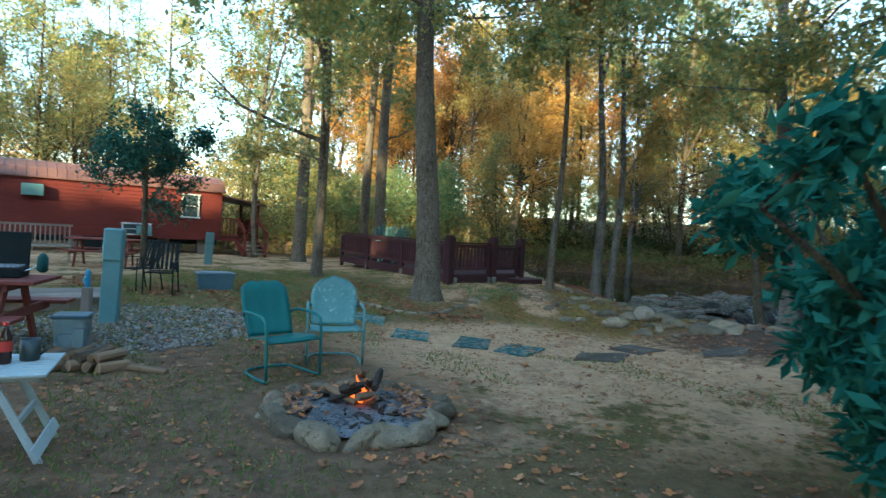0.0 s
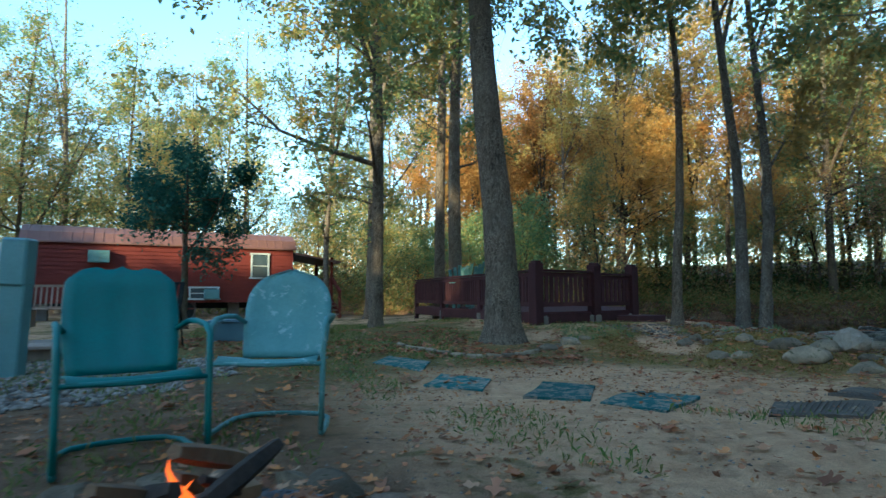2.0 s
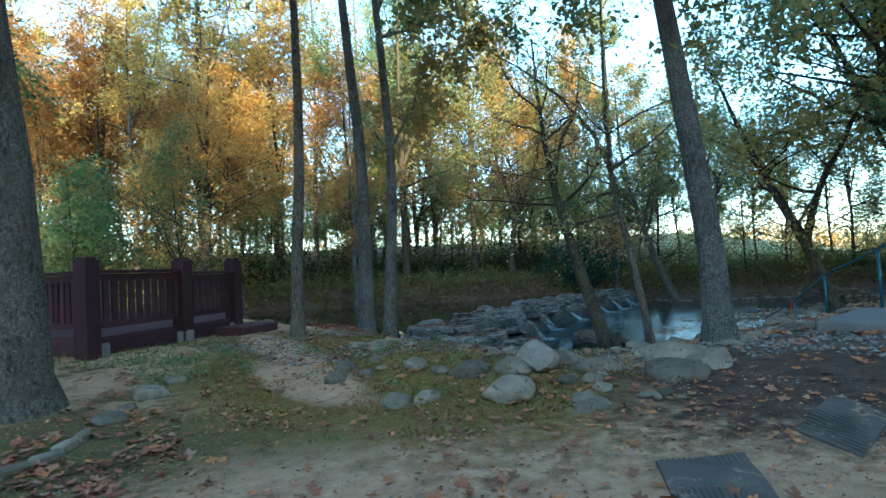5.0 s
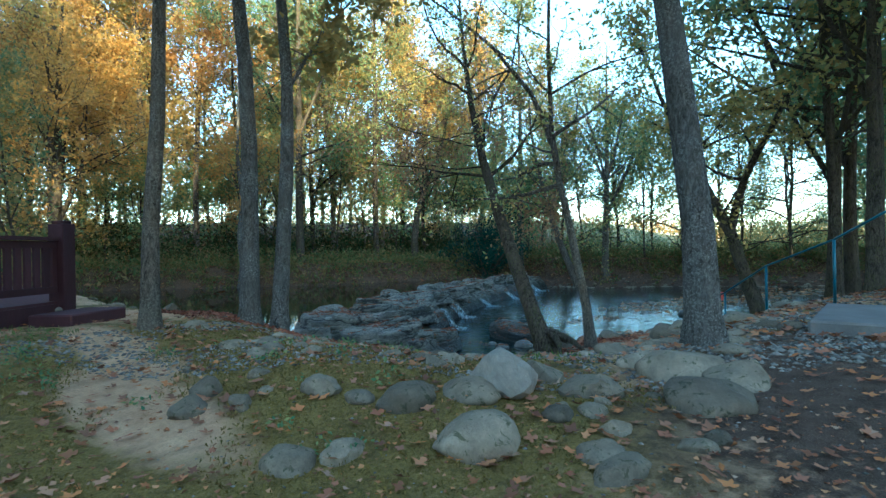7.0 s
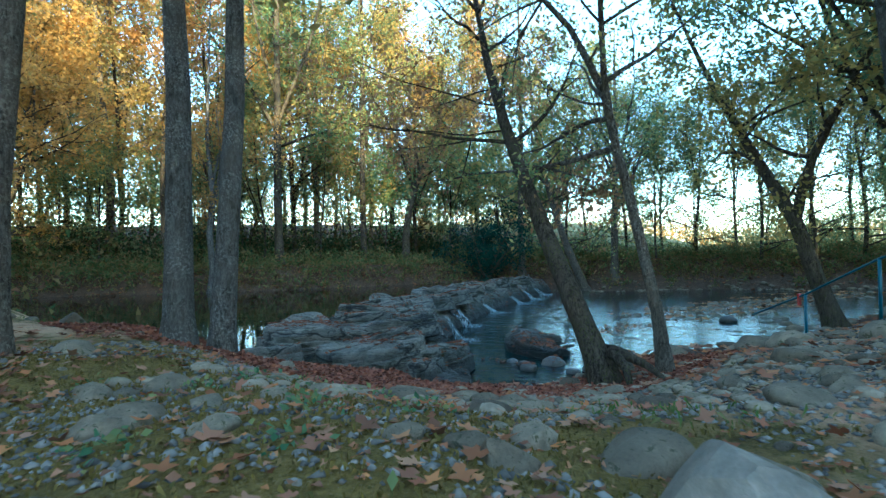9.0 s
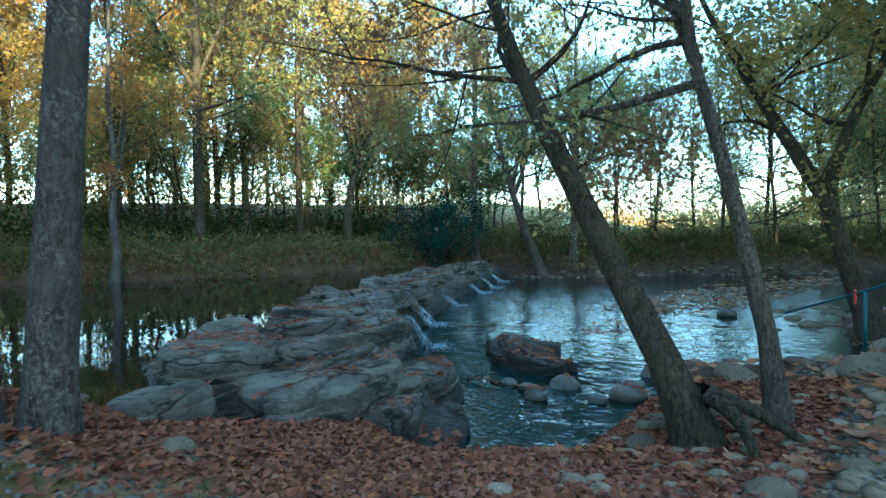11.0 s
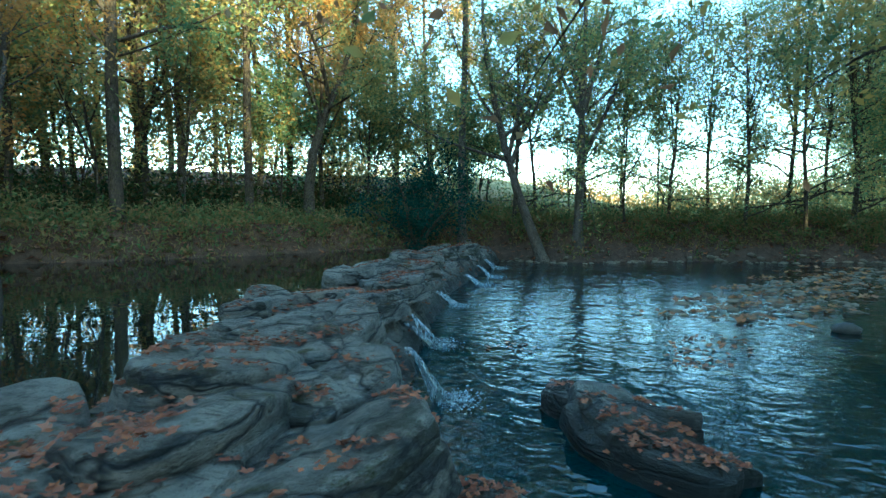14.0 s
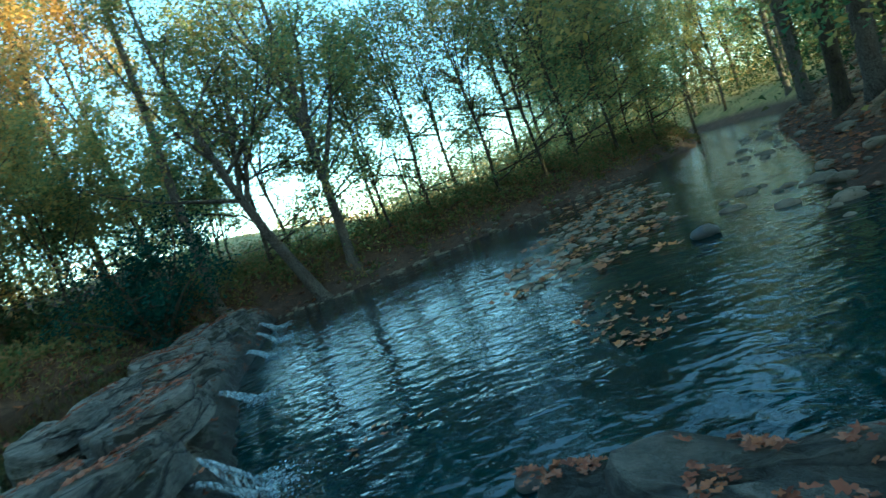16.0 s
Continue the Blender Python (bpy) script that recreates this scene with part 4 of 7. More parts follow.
# north of the deck and behind the cabin
wood_patch(22, (-6, 7), (43, 70), [0, 2, 0, 1, 3], 2.5, lambda x, y: x < 6.5 - 0.03 * (y - 44))
wood_patch(30, (-34, -7), (46, 66), [2, 2, 6, 2, 0], 2.7, lambda x, y: True)
wood_patch(8, (-30, -17), (30, 50), [2, 6, 2], 3.6, lambda x, y: True)
wood_patch(8, (0, 22), (66, 84), [0, 1, 2, 3], 3.0, lambda x, y: not -2 < beyond(x, y) + 2.5 < 2.5)
wood_patch(12, (3, 9), (44, 66), [4, 5], 1.6, lambda x, y: 0.4 < -float(signed(NEAR_SHORE, np.array(x), np.array(y))) < 5)
wood_patch(10, (-14, 20), (60, 80), [0, 2, 3, 1], 2.4, lambda x, y: True)
# near bank downstream
tree("tree", 14.8, 27.9, 9, 0.14, 0.22, 4.0, 28, 15000, 0.12, M_OLIVE, M_BARK_DARK, "dark leafy tree overhanging the near bank", 61, far=True, forks=3, spread=0.26, droop=0.5)
tree("tree", 18.6, 28.9, 10, 0.15, 0.2, 4.4, 30, 17000, 0.12, M_GREEN, M_BARK_DARK, "green tree overhanging the near bank downstream", 62, far=True, forks=3, spread=0.26, droop=0.5)
tree("tree", 23.4, 27.6, 11, 0.16, 0.18, 4.6, 30, 17000, 0.13, M_YELLOW, M_BARK_DARK, "yellowing tree overhanging the near bank downstream", 63, far=True, forks=3, spread=0.26, droop=0.5)
wood_patch(6, (14.5, 23), (24, 29.5), [2, 0, 2], 2.0, lambda x, y: 1.6 < -float(signed(NEAR_SHORE, np.array(x), np.array(y))) < 5)
wood_patch(24, (45, 72), (6, 24), [2, 0, 4, 2, 5], 2.0, lambda x, y: 0.8 < -float(signed(NEAR_SHORE, np.array(x), np.array(y))) < 14)
wood_patch(11, (21, 44), (16, 28), [2, 0, 6], 2.6, lambda x, y: 1.4 < -float(signed(NEAR_SHORE, np.array(x), np.array(y))) < 7)
wood_patch(8, (18, 44), (16, 29), [4, 5], 1.8, lambda x, y: 1.6 < -float(signed(NEAR_SHORE, np.array(x), np.array(y))) < 7)
# unseen belt of trees added behind the walk, to keep the low sun off the camp
for i in range(22):
    placed.append((-51.2 + 2.8 * i, -7 + 1.5 * math.sin(i * 2.1)))
    plant(7, *placed[-1], 0.88 + 0.08 * math.sin(i * 1.7), i * 1.3)
wood_patch(10, (-36, 8), (-20, -10), [7], 3.0, lambda x, y: True)
wood_patch(3, (8, 24), (-20, -10), [7], 3.2, lambda x, y: True)
wood_patch(4, (9, 15), (14, 23), [2, 1], 2.5, lambda x, y: True)

# undergrowth along the far bank, one mass
def undergrowth():
    rng = np.random.default_rng(31)
    n = 4600
    x, y = rng.uniform(-12, 50, n * 9), rng.uniform(18, 68, n * 9)
    d = signed(FAR_SHORE, x, y)
    keep = (d > 0.2 + 0.5 * (rng.uniform(0, 1, len(d)) > 0.25)) & (d < 14) & (rng.uniform(0, 1, len(d)) < np.where(d < 3, 1.0, 0.3) * np.where(y - 0.45 * x > 29, 1.0, 0.9))
    x, y, d = x[keep][:n], y[keep][:n], d[keep][:n]
    h = rng.uniform(0.15, 0.9, len(x)) * np.where(y - 0.45 * x > 29, np.where(d > 5, 2.0, 1.0), 0.75) * (0.75 + 0.55 * waves(x, y, 0.9))
    rep = 34
    c = np.repeat(np.stack([x, y, land(x, y)], 1), rep, 0)
    hh = np.repeat(h, rep)
    p = c + rng.normal(0, 1, c.shape) * np.stack([hh * 0.45, hh * 0.45, hh * 0.0], 1)
    p[:, 2] += hh * rng.uniform(0.02, 1.0, len(hh))
    v, f = leaf_quads(p, 0.13, rng, 0.0, -0.1, 0.4, far=True)
    return bulk("undergrowth", v, f, M_SHRUB)


def brush():
    """Thick brush behind the deck and round the head of the pool."""
    rng = np.random.default_rng(33)
    n = 1300
    x, y = rng.uniform(-14, 12, n * 4), rng.uniform(40, 90, n * 4)
    keep = ((-signed(NEAR_SHORE, x, y) > 0.4) | (signed(FAR_SHORE, x, y) > 1.0)) & ((y > 45) | (x > 1)) & (y > 41 + 0.0 * x)
    x, y = x[keep][:n], y[keep][:n]
    h = rng.uniform(0.6, 2.4, len(x)) * np.where(y > 60, 1.5, 1.0)
    rep = 44
    c = np.repeat(np.stack([x, y, land(x, y)], 1), rep, 0)
    hh = np.repeat(h, rep)
    p = c + rng.normal(0, 1, c.shape) * np.stack([hh * 0.4, hh * 0.4, hh * 0.0], 1)
    p[:, 2] += hh * rng.uniform(0.0, 1.0, len(hh)) ** 0.8
    v, f = leaf_quads(p, 0.18, rng, 0.0, 0.1, 0.5, far=True)
    return bulk("brush", v, f, M_SHRUB)


def bank_brush(n, xr, yr, ok, tall, leaf, material, seed):
    """Brush standing behind the far bank, in rounded clumps."""
    rng = np.random.default_rng(seed)
    x, y = rng.uniform(*xr, n * 12), rng.uniform(*yr, n * 12)
    keep = ok(x, y, signed(FAR_SHORE, x, y))
    x, y = x[keep][:n], y[keep][:n]
    h = rng.uniform(*tall, len(x)) * (0.8 + 0.45 * waves(x, y, 0.7))
    c = np.repeat(np.stack([x, y, land(x, y)], 1), 46, 0)
    hh = np.repeat(h, 46)
    p = c + rng.normal(0, 1, c.shape) * np.stack([hh * 0.38, hh * 0.38, hh * 0.0], 1)
    p[:, 2] += hh * rng.uniform(0.0, 1.0, len(hh)) ** 0.8
    v, f = leaf_quads(p, leaf, rng, 0.0, 0.1, 0.5, far=True)
    return bulk("brush", v, f, material)


# low band behind the far bank, its shade carried by the leaf colour
tagged(bank_brush(620, (8, 27), (42, 66), lambda x, y, d: (d > 3.5) & (d < 8.5) & (y - 0.45 * x > 34.2) & (np.sin(x * 1.7) + np.sin(x * 0.6 + y) > -1.2), (0.7, 2.2), 0.15, M_SHADEBRUSH, 35), "green brush behind the far bank, coloured dark for shade", "brush", kind="stuff")
tagged(bank_brush(420, (26, 60), (12, 41), lambda x, y, d: (d > 1.5) & (d < 7) & (np.sin(x * 0.9) + np.sin(y * 1.3 + x) > -0.9), (0.8, 2.6), 0.11, M_OLIVE, 36), "yellow-green scrub on the far bank by the field", "brush", kind="stuff")
# downstream brush, painted dark in place of the shade there
tagged(bank_brush(520, (22, 62), (4, 29), lambda x, y, d: (-signed(NEAR_SHORE, x, y) > 2.2) & (-signed(NEAR_SHORE, x, y) < 11) & (np.sin(x * 0.8) + np.sin(y * 1.1 + x) > -1.3), (1.6, 5.5), 0.17, M_SHADEBRUSH, 37), "brush along the near bank downstream, coloured dark for shade", "brush", kind="stuff")
tagged(bank_brush(420, (58, 84), (0, 50), lambda x, y, d: (x - 56) * 0.25 + 1 < np.abs(d) + np.abs(signed(NEAR_SHORE, x, y)), (2.0, 7.0), 0.3, M_OLIVE, 38), "trees closing in at the bend of the creek", "brush", kind="stuff")


def bank_grass():
    """Dry grass and weeds down the slope of the far bank."""
    rng = np.random.default_rng(39)
    n = 170000
    x, y = rng.uniform(-8, 42, n * 4), rng.uniform(24, 62, n * 4)
    d = signed(FAR_SHORE, x, y)
    keep = (d > 0.55 + 0.4 * waves(x, y, 1.6)) & (d < 7.5) & (waves(x, y, 1.1) + 0.4 * waves(x, y, 4.0) > -0.35)
    x, y = x[keep][:n], y[keep][:n]
    v, f = leaf_quads(np.stack([x, y, land(x, y) - 0.01], 1), 0.15, rng, 0.0, -0.75, 0.2, 0.3, far=True)
    return bulk("grass", v, f, M_BANKGRASS)


tagged(bank_grass(), "dry ochre and green grass on the far bank", "grass", kind="stuff")
tagged(undergrowth(), "tangled brown and green undergrowth along the creek bank", "undergrowth", kind="stuff")
tagged(brush(), "tangled green and brown brush behind the deck", "brush", kind="stuff")



def far_woods():
    """The wooded rise that closes the view on every side, far off."""
    rng = np.random.default_rng(99)
    n = 8000
    az = rng.uniform(0, 2 * np.pi, n)
    r = rng.uniform(70, 115, n) + 45 * step(0.35, 0.7, az) * step(2.3, 1.9, az)
    x, y = 8 + r * np.sin(az), 32 + r * np.cos(az)
    h = rng.uniform(0.0, 1.0, n) * (9 + 4 * np.sin(az * 5) + 2 * np.sin(az * 13)) * np.where((az > 0.95) & (az < 2.0), 0.32, np.where((az < 0.95) | (az > 6.1), 2.1, 1.0))
    c = np.repeat(np.stack([x, y, land(x, y) + h], 1), 20, 0)
    p = c + rng.normal(0, 1.3, c.shape)
    v, f = leaf_quads(p, 0.55, rng, 0.0, 0.1, 0.6, far=True)
    # orange leaf colour stands in for the sunlit glow behind the trunks
    return bulk("far_woods", v, f, M_ORANGE)


tagged(far_woods(), "distant autumn woods closing the view, orange for sunlit glow", "woods", kind="stuff")

tree("holly_tree", -5.2, 34.4, 4.4, 0.09, 0.28, 1.9, 20, 9000, 0.10, M_EVERGREEN, M_BARK_DARK, "dark airy evergreen in front of the red cabin", 51, spread=0.16, droop=0.3, lift=0.05, rise=0.35)
tree("holly_tree", -7.0, 27.9, 5.2, 0.11, 0.14, 1.5, 26, 15000, 0.11, M_EVERGREEN, M_BARK_DARK, "dark broad evergreen beside the picnic table", 52, spread=0.2, droop=0.3, lift=0.05, rise=0.35)
shrub("evergreen_bush", (22.6, 43.0, on(22.6, 43.0)), 1.5, 2.9, 9000, 0.10, M_EVERGREEN, "dark rounded evergreen bush on the far bank", 55, 0.5, 12)
shrub("rhododendron", (5.0, 21.2, on(5.0, 21.2)), 0.78, 3.4, 15000, 0.13, M_RHODO, "glossy broad-leaved evergreen bush close to the walk", 53, 0.34, 12)
shrub("rhododendron", (4.75, 20.95, on(4.75, 20.95)), 0.66, 1.9, 9500, 0.13, M_RHODO, "low glossy evergreen bush beside the taller one", 54, 0.34, 10)

# ---- stones ----
from mathutils.bvhtree import BVHTree


def stone_meshes(material, n, flat, rough, seed, sub=2):
    """A few worn stones, about one metre across, lying flat."""
    out = []
    for i in range(n):
        rng = np.random.default_rng(seed + i)
        bm = bmesh.new()
        bmesh.ops.create_icosphere(bm, subdivisions=sub, radius=0.5)
        off = Vector(rng.uniform(-50, 50, 3))
        cuts = [(Vector(rng.normal(0, 1, 3)).normalized(), rng.uniform(0.3, 0.45)) for _ in range(7 if rough > 0.3 else 4)]
        ax = Vector((1.0, rng.uniform(0.6, 0.95), flat * rng.uniform(0.8, 1.2)))
        for v in bm.verts:
            k = 1 + rough * noise.noise(v.co * 1.6 + off) + rough * 0.45 * noise.noise(v.co * 4.0 + off) + rough * 0.2 * noise.noise(v.co * 9.0 + off)
            q = v.co * k
            for cut in cuts:
                over = q.dot(cut[0]) - cut[1]
                if over > 0:
                    q = q - cut[0] * over * 0.85
            v.co = Vector((q.x * ax.x, q.y * ax.y, q.z * ax.z))
        me = bpy.data.meshes.new("stone")
        bm.to_mesh(me)
        bm.free()
        me.materials.append(material)
        if rough < 0.3:
            me.shade_smooth()
        out.append(me)
    return out


M_WETSTONE = surface("wet_stone", (0.055, 0.048, 0.04), (0.15, 0.13, 0.105), 4.0, 0.42, 0.6, 38.0, vary=0.7)
CREEKSTONE = stone_meshes(M_WETSTONE, 6, 0.5, 0.25, 150, 3)
ROUND = stone_meshes(M_STONE, 12, 0.5, 0.27, 100, 3)
SMALL = stone_meshes(M_STONE, 8, 0.5, 0.27, 200, 2)
ROUGH = stone_meshes(M_STONE, 6, 0.6, 0.36, 120, 3)
SOOTY = stone_meshes(M_SOOT, 5, 0.6, 0.25, 140)
PALE = stone_meshes(M_PALE, 1, 0.85, 0.45, 160, 3)


def stone(me, x, y, size, label, z=None, tilt=(0, 0), turn=0.0, group="", sink=0.48, name="stone", parent=None, tall=1.0):
    ob = new(name, me)
    zz = on(x, y) if z is None else z
    ob.matrix_world = Matrix.LocRotScale((x, y, zz + size * 0.25 * tall * (1 - sink * 2)), Euler((tilt[0], tilt[1], turn)), (size, size, size * tall))
    if parent is not None:
        ob.parent = parent
        return ob
    return tagged(ob, label, "stone", group)


stone(PALE[0], 5.96, 28.28, 0.43, "pale angular boulder set upright among river stones", tilt=(0.5, -0.5), turn=0.6, sink=0.1, name="boulder")
BANK = [(5.38, 28.45, .46), (5.13, 28.9, .34), (5.35, 27.95, .62), (5.72, 28.32, .5), (6.5, 28.38, .42), (7.2, 27.75, .75), (6.62, 27.38, .8), (6.35, 27.95, .5), (7.75, 28.6, .4), (7.35, 28.15, .45), (7.1, 27.4, .5), (5.55, 27.3, .38), (4.64, 28.4, .36), (4.85, 28.28, .3), (5.63, 27.45, .3), (6.05, 27.75, .26), (5.92, 27.55, .22), (5.88, 27.85, .25), (6.0, 27.18, .26), (6.15, 27.15, .2), (8.05, 27.75, .4), (4.77, 29.57, .4), (4.57, 29.34, .3), (4.78, 29.15, .26), (5.4, 29.98, .3), (5.52, 30.98, .3), (5.83, 30.86, .3), (5.77, 32.3, .45), (6.2, 34.4, .6), (5.2, 28.65, .22), (5.5, 29.6, .24), (5.3, 29.97, .26), (5.65, 30.85, .2), (5.87, 29.2, .18), (6.0, 28.9, .24), (6.47, 28.75, .52), (6.0, 29.05, .22), (6.3, 29.05, .3), (8.6, 28.6, .3), (9.0, 28.7, .35), (8.2, 28.5, .28), (3.22, 30.35, .44), (2.86, 29.62, .4), (3.02, 29.95, .24), (3.5, 30.8, .3)]
for i, (x, y, s) in enumerate(BANK):
    stone(ROUGH[i % 6] if i % 3 == 1 else ROUND[i % 12], x, y, s * 0.78, "smooth grey-brown river stone half sunk in the bank", turn=i * 1.7, tilt=(0.1 * math.sin(i), 0.1 * math.cos(i * 2)), group="river stones on the bank")
rng = np.random.default_rng(61)


def scatter_stones(n, xr, yr, sizes, ok, meshes, label, group):
    made = 0
    tries = 0
    while made < n and tries < 5000:
        tries += 1
        x, y = rng.uniform(*xr), rng.uniform(*yr)
        if not ok(x, y):
            continue
        stone(meshes[made % len(meshes)], x, y, sizes[0] + (sizes[1] - sizes[0]) * rng.uniform() ** 1.8, label, turn=rng.uniform(0, 6.28), tilt=(rng.normal(0, 0.15), rng.normal(0, 0.15)), group=group)
        made += 1


def heap(n, xr, yr, sizes, ok, label):
    """Many like stones in one mesh."""
    vs, fs, k, made = [], [], 0, 0
    while made < n:
        x, y = rng.uniform(*xr), rng.uniform(*yr)
        if not ok(x, y):
            continue
        made += 1
        me, s = SMALL[made % 8], sizes[0] + (sizes[1] - sizes[0]) * rng.uniform() ** 1.8
        co = np.empty(len(me.vertices) * 3, np.float32)
        me.vertices.foreach_get("co", co)
        a = rng.uniform(0, 6.28)
        co = co.reshape(-1, 3) * s @ np.array([[math.cos(a), math.sin(a), 0], [-math.sin(a), math.cos(a), 0], [0, 0, 1]])
        vs.append(co + np.array([x, y, max(on(x, y) + 0.07 * s, WATER_LOW - 0.05 * s)]))
        fs.append(np.array([tuple(p.vertices) for p in me.polygons]) + k)
        k += len(co)
    return tagged(bulk("stones", np.concatenate(vs), np.concatenate(fs), M_STONE, smooth=True), label, "stones", kind="stuff")


def inland(x, y):
    return -float(signed(NEAR_SHORE, np.array(x), np.array(y)))


scatter_stones(105, (5.4, 10.5), (26.9, 31.2), (0.08, 0.3), lambda x, y: 0.3 < inland(x, y) < 3.6 and not (x < 6.8 and y > 30.2), SMALL, "small smooth river stone on the bank", "river stones on the bank")
scatter_stones(34, (4.3, 7.6), (27.6, 33.2), (0.06, 0.17), lambda x, y: 1.8 < inland(x, y) < 5.6 and not (x < 4.9 and 29.5 < y < 32.6), SMALL, "small half-buried stone on the mossy bank", "stones in the moss")
scatter_stones(60, (9.8, 16.0), (26.5, 31.5), (0.2, 0.55), lambda x, y: 0.2 < inland(x, y) < 2.8, ROUND, "rounded grey boulder on the stony bank", "boulders by the railing")
heap(700, (5.4, 11.0), (26.9, 31.3), (0.035, 0.17), lambda x, y: 0.1 < inland(x, y) < 3.4, "small river stones covering the bank")
heap(420, (0, 32), (30, 54), (0.1, 0.34), lambda x, y: -0.35 < float(signed(FAR_SHORE, np.array(x), np.array(y))) + 0.12 * math.sin(x * 5) < 0.45, "pale stones along the far waterline")
heap(160, (16.5, 36.0), (22, 31.9), (0.15, 0.55), lambda x, y: -0.3 < inland(x, y) < 4.5, "grey stones on the leafy downstream bank")
scatter_stones(22, (4.6, 8.0), (32.2, 38.5), (0.15, 0.5), lambda x, y: 0.1 < inland(x, y) < 2.2, SMALL, "grey stone by the still pool", "stones by the pool")
heap(300, (17.5, 28.5), (30.0, 34.8), (0.08, 0.3), lambda x, y: -3.6 < inland(x, y) < -0.2 and abs(y - (36.5 - 0.16 * x)) < 1.2 + 0.4 * math.sin(x * 2), "wet stones in the shallow riffle")


def pebbles(name, n, xr, yr, size, ok, material, label):
    """Loose small stones: low-sided lumps in one mesh."""
    rng = np.random.default_rng(len(name) * 7 + n)
    x, y = rng.uniform(*xr, n), rng.uniform(*yr, n)
    keep = ok(x, y)
    x, y = x[keep], y[keep]
    a = np.array([[1, 0, 0], [-1, 0, 0], [0, 1, 0], [0, -1, 0], [0, 0, 1], [0, 0, -1]], float)
    tri = np.array([[0, 2, 4], [2, 1, 4], [1, 3, 4], [3, 0, 4], [2, 0, 5], [1, 2, 5], [3, 1, 5], [0, 3, 5]])
    s = rng.uniform(size[0], size[1], (len(x), 1, 1)) * rng.uniform(0.6, 1.3, (len(x), 6, 1))
    th = rng.uniform(0, 6.28, len(x))
    rot = np.stack([np.stack([np.cos(th), -np.sin(th)], -1), np.stack([np.sin(th), np.cos(th)], -1)], -2)
    v = a[None] * s * np.array([1.0, 0.75, 0.5])
    v[:, :, :2] = np.einsum("nij,nkj->nki", rot, v[:, :, :2])
    v = v + np.stack([x, y, land(x, y) + 0.3 * size[0]], 1)[:, None]
    f = (tri[None] + np.arange(len(x))[:, None, None] * 6).reshape(-1, 3)
    return tagged(bulk(name, v.reshape(-1, 3), f, material), label, "gravel", kind="stuff")


k = Nodes("gravel_pieces")
M_PIECES = k.done(k.ramp(k.n("NewGeometry").outputs["Random Per Island"], (0, (0.06, 0.05, 0.04)), (0.5, (0.14, 0.118, 0.094)), (1, (0.26, 0.225, 0.185))), 0.85)
pebbles("gravel", 9000, (-3.6, 0.2), (23.6, 28.6), (0.018, 0.05), lambda x, y: ((x + 1.75) / 1.5) ** 2 + ((y - 26.3) / 1.9) ** 2 < 1 + 0.2 * np.sin(x * 9) * np.sin(y * 7), M_PIECES, "grey gravel bed round the utility pedestal")
pebbles("gravel", 19000, (4.0, 11), (26.3, 32.6), (0.007, 0.032), lambda x, y: (-signed(NEAR_SHORE, x, y) < 4.6) & (-signed(NEAR_SHORE, x, y) > 0.0) & (np.sin(x * 3 + y) + np.sin(y * 4.1 - x) > -0.9), M_PIECES, "loose pebbles between the river stones")
pebbles("gravel", 7000, (-4, 7.5), (19, 29), (0.004, 0.015), lambda x, y: np.hypot(x - 1.45, y - 23.05) > 0.9, M_PIECES, "small loose stones on the trodden earth")
pebbles("gravel", 5000, (8, 16), (25.5, 30.5), (0.012, 0.05), lambda x, y: -signed(NEAR_SHORE, x, y) > 0.2, M_PIECES, "loose pebbles on the trodden bank")


def litter(name, n, xr, yr, size, ok, label, lift=0.012, height=land, leaf=M_LITTER):
    rng = np.random.default_rng(n)
    x, y = rng.uniform(*xr, n), rng.uniform(*yr, n)
    keep = ok(x, y)
    x, y = x[keep], y[keep]
    p = np.stack([x, y, height(x, y) + lift], 1)
    if len(p) < 10000 and size > 0.05:
        v, f = lobed_leaves(p, size * 1.15, rng)
    else:
        v, f = leaf_quads(p, size, rng, 0.86, 0.0, 0.75, 0.5, far=size > 0.08)
    return tagged(bulk(name, v, f, leaf), label, "leaves", kind="stuff")


litter("fallen_leaves", 7000, (-4, 9), (19, 34), 0.06, lambda x, y: np.sin(x * 1.9) * np.sin(y * 1.3) + np.sin(x * 5 + y * 4) * 0.5 > -0.25, "scattered brown and tan fallen leaves")
litter("leaf_scraps", 22000, (-4.5, 7), (19, 30), 0.03, lambda x, y: np.sin(x * 2.7 + 1) * np.sin(y * 2.1) > -0.5, "small scraps of dry leaves and twigs", 0.006)
litter("fallen_leaves", 14000, (-5.5, 3.2), (27.6, 35.5), 0.055, lambda x, y: (y > 28.6 - 0.3 * x) & (y < 31.5 + 1.5 * np.sin(x * 2)) & (np.sin(x * 7 + y * 3) + np.sin(y * 6 - x * 2) > -0.6), "drift of dry brown leaves round the tree foot")
litter("fallen_leaves", 50000, (6.0, 11.5), (30.0, 34.6), 0.045, lambda x, y: (-signed(NEAR_SHORE, x, y) > -0.1) & (-signed(NEAR_SHORE, x, y) < 2.3) & (x + y + 0.5 * np.sin(x * 6) * np.sin(y * 5) + 0.9 * np.sin(x * 941.7) ** 3 > 39.2), "damp red-brown leaves piled along the water's edge", 0.025, leaf=M_WETLEAF)
litter("fallen_leaves", 14000, (9, 34), (20, 31.9), 0.085, lambda x, y: (-signed(NEAR_SHORE, x, y) > 0.0) & (-signed(NEAR_SHORE, x, y) < 5), "brown leaves on the stony bank", 0.03)
litter("fallen_leaves", 45000, (2, 46), (18, 56), 0.13, lambda x, y: (signed(FAR_SHORE, x, y) > 0.1) & (signed(FAR_SHORE, x, y) < 3), "brown leaves on the far bank", 0.02)
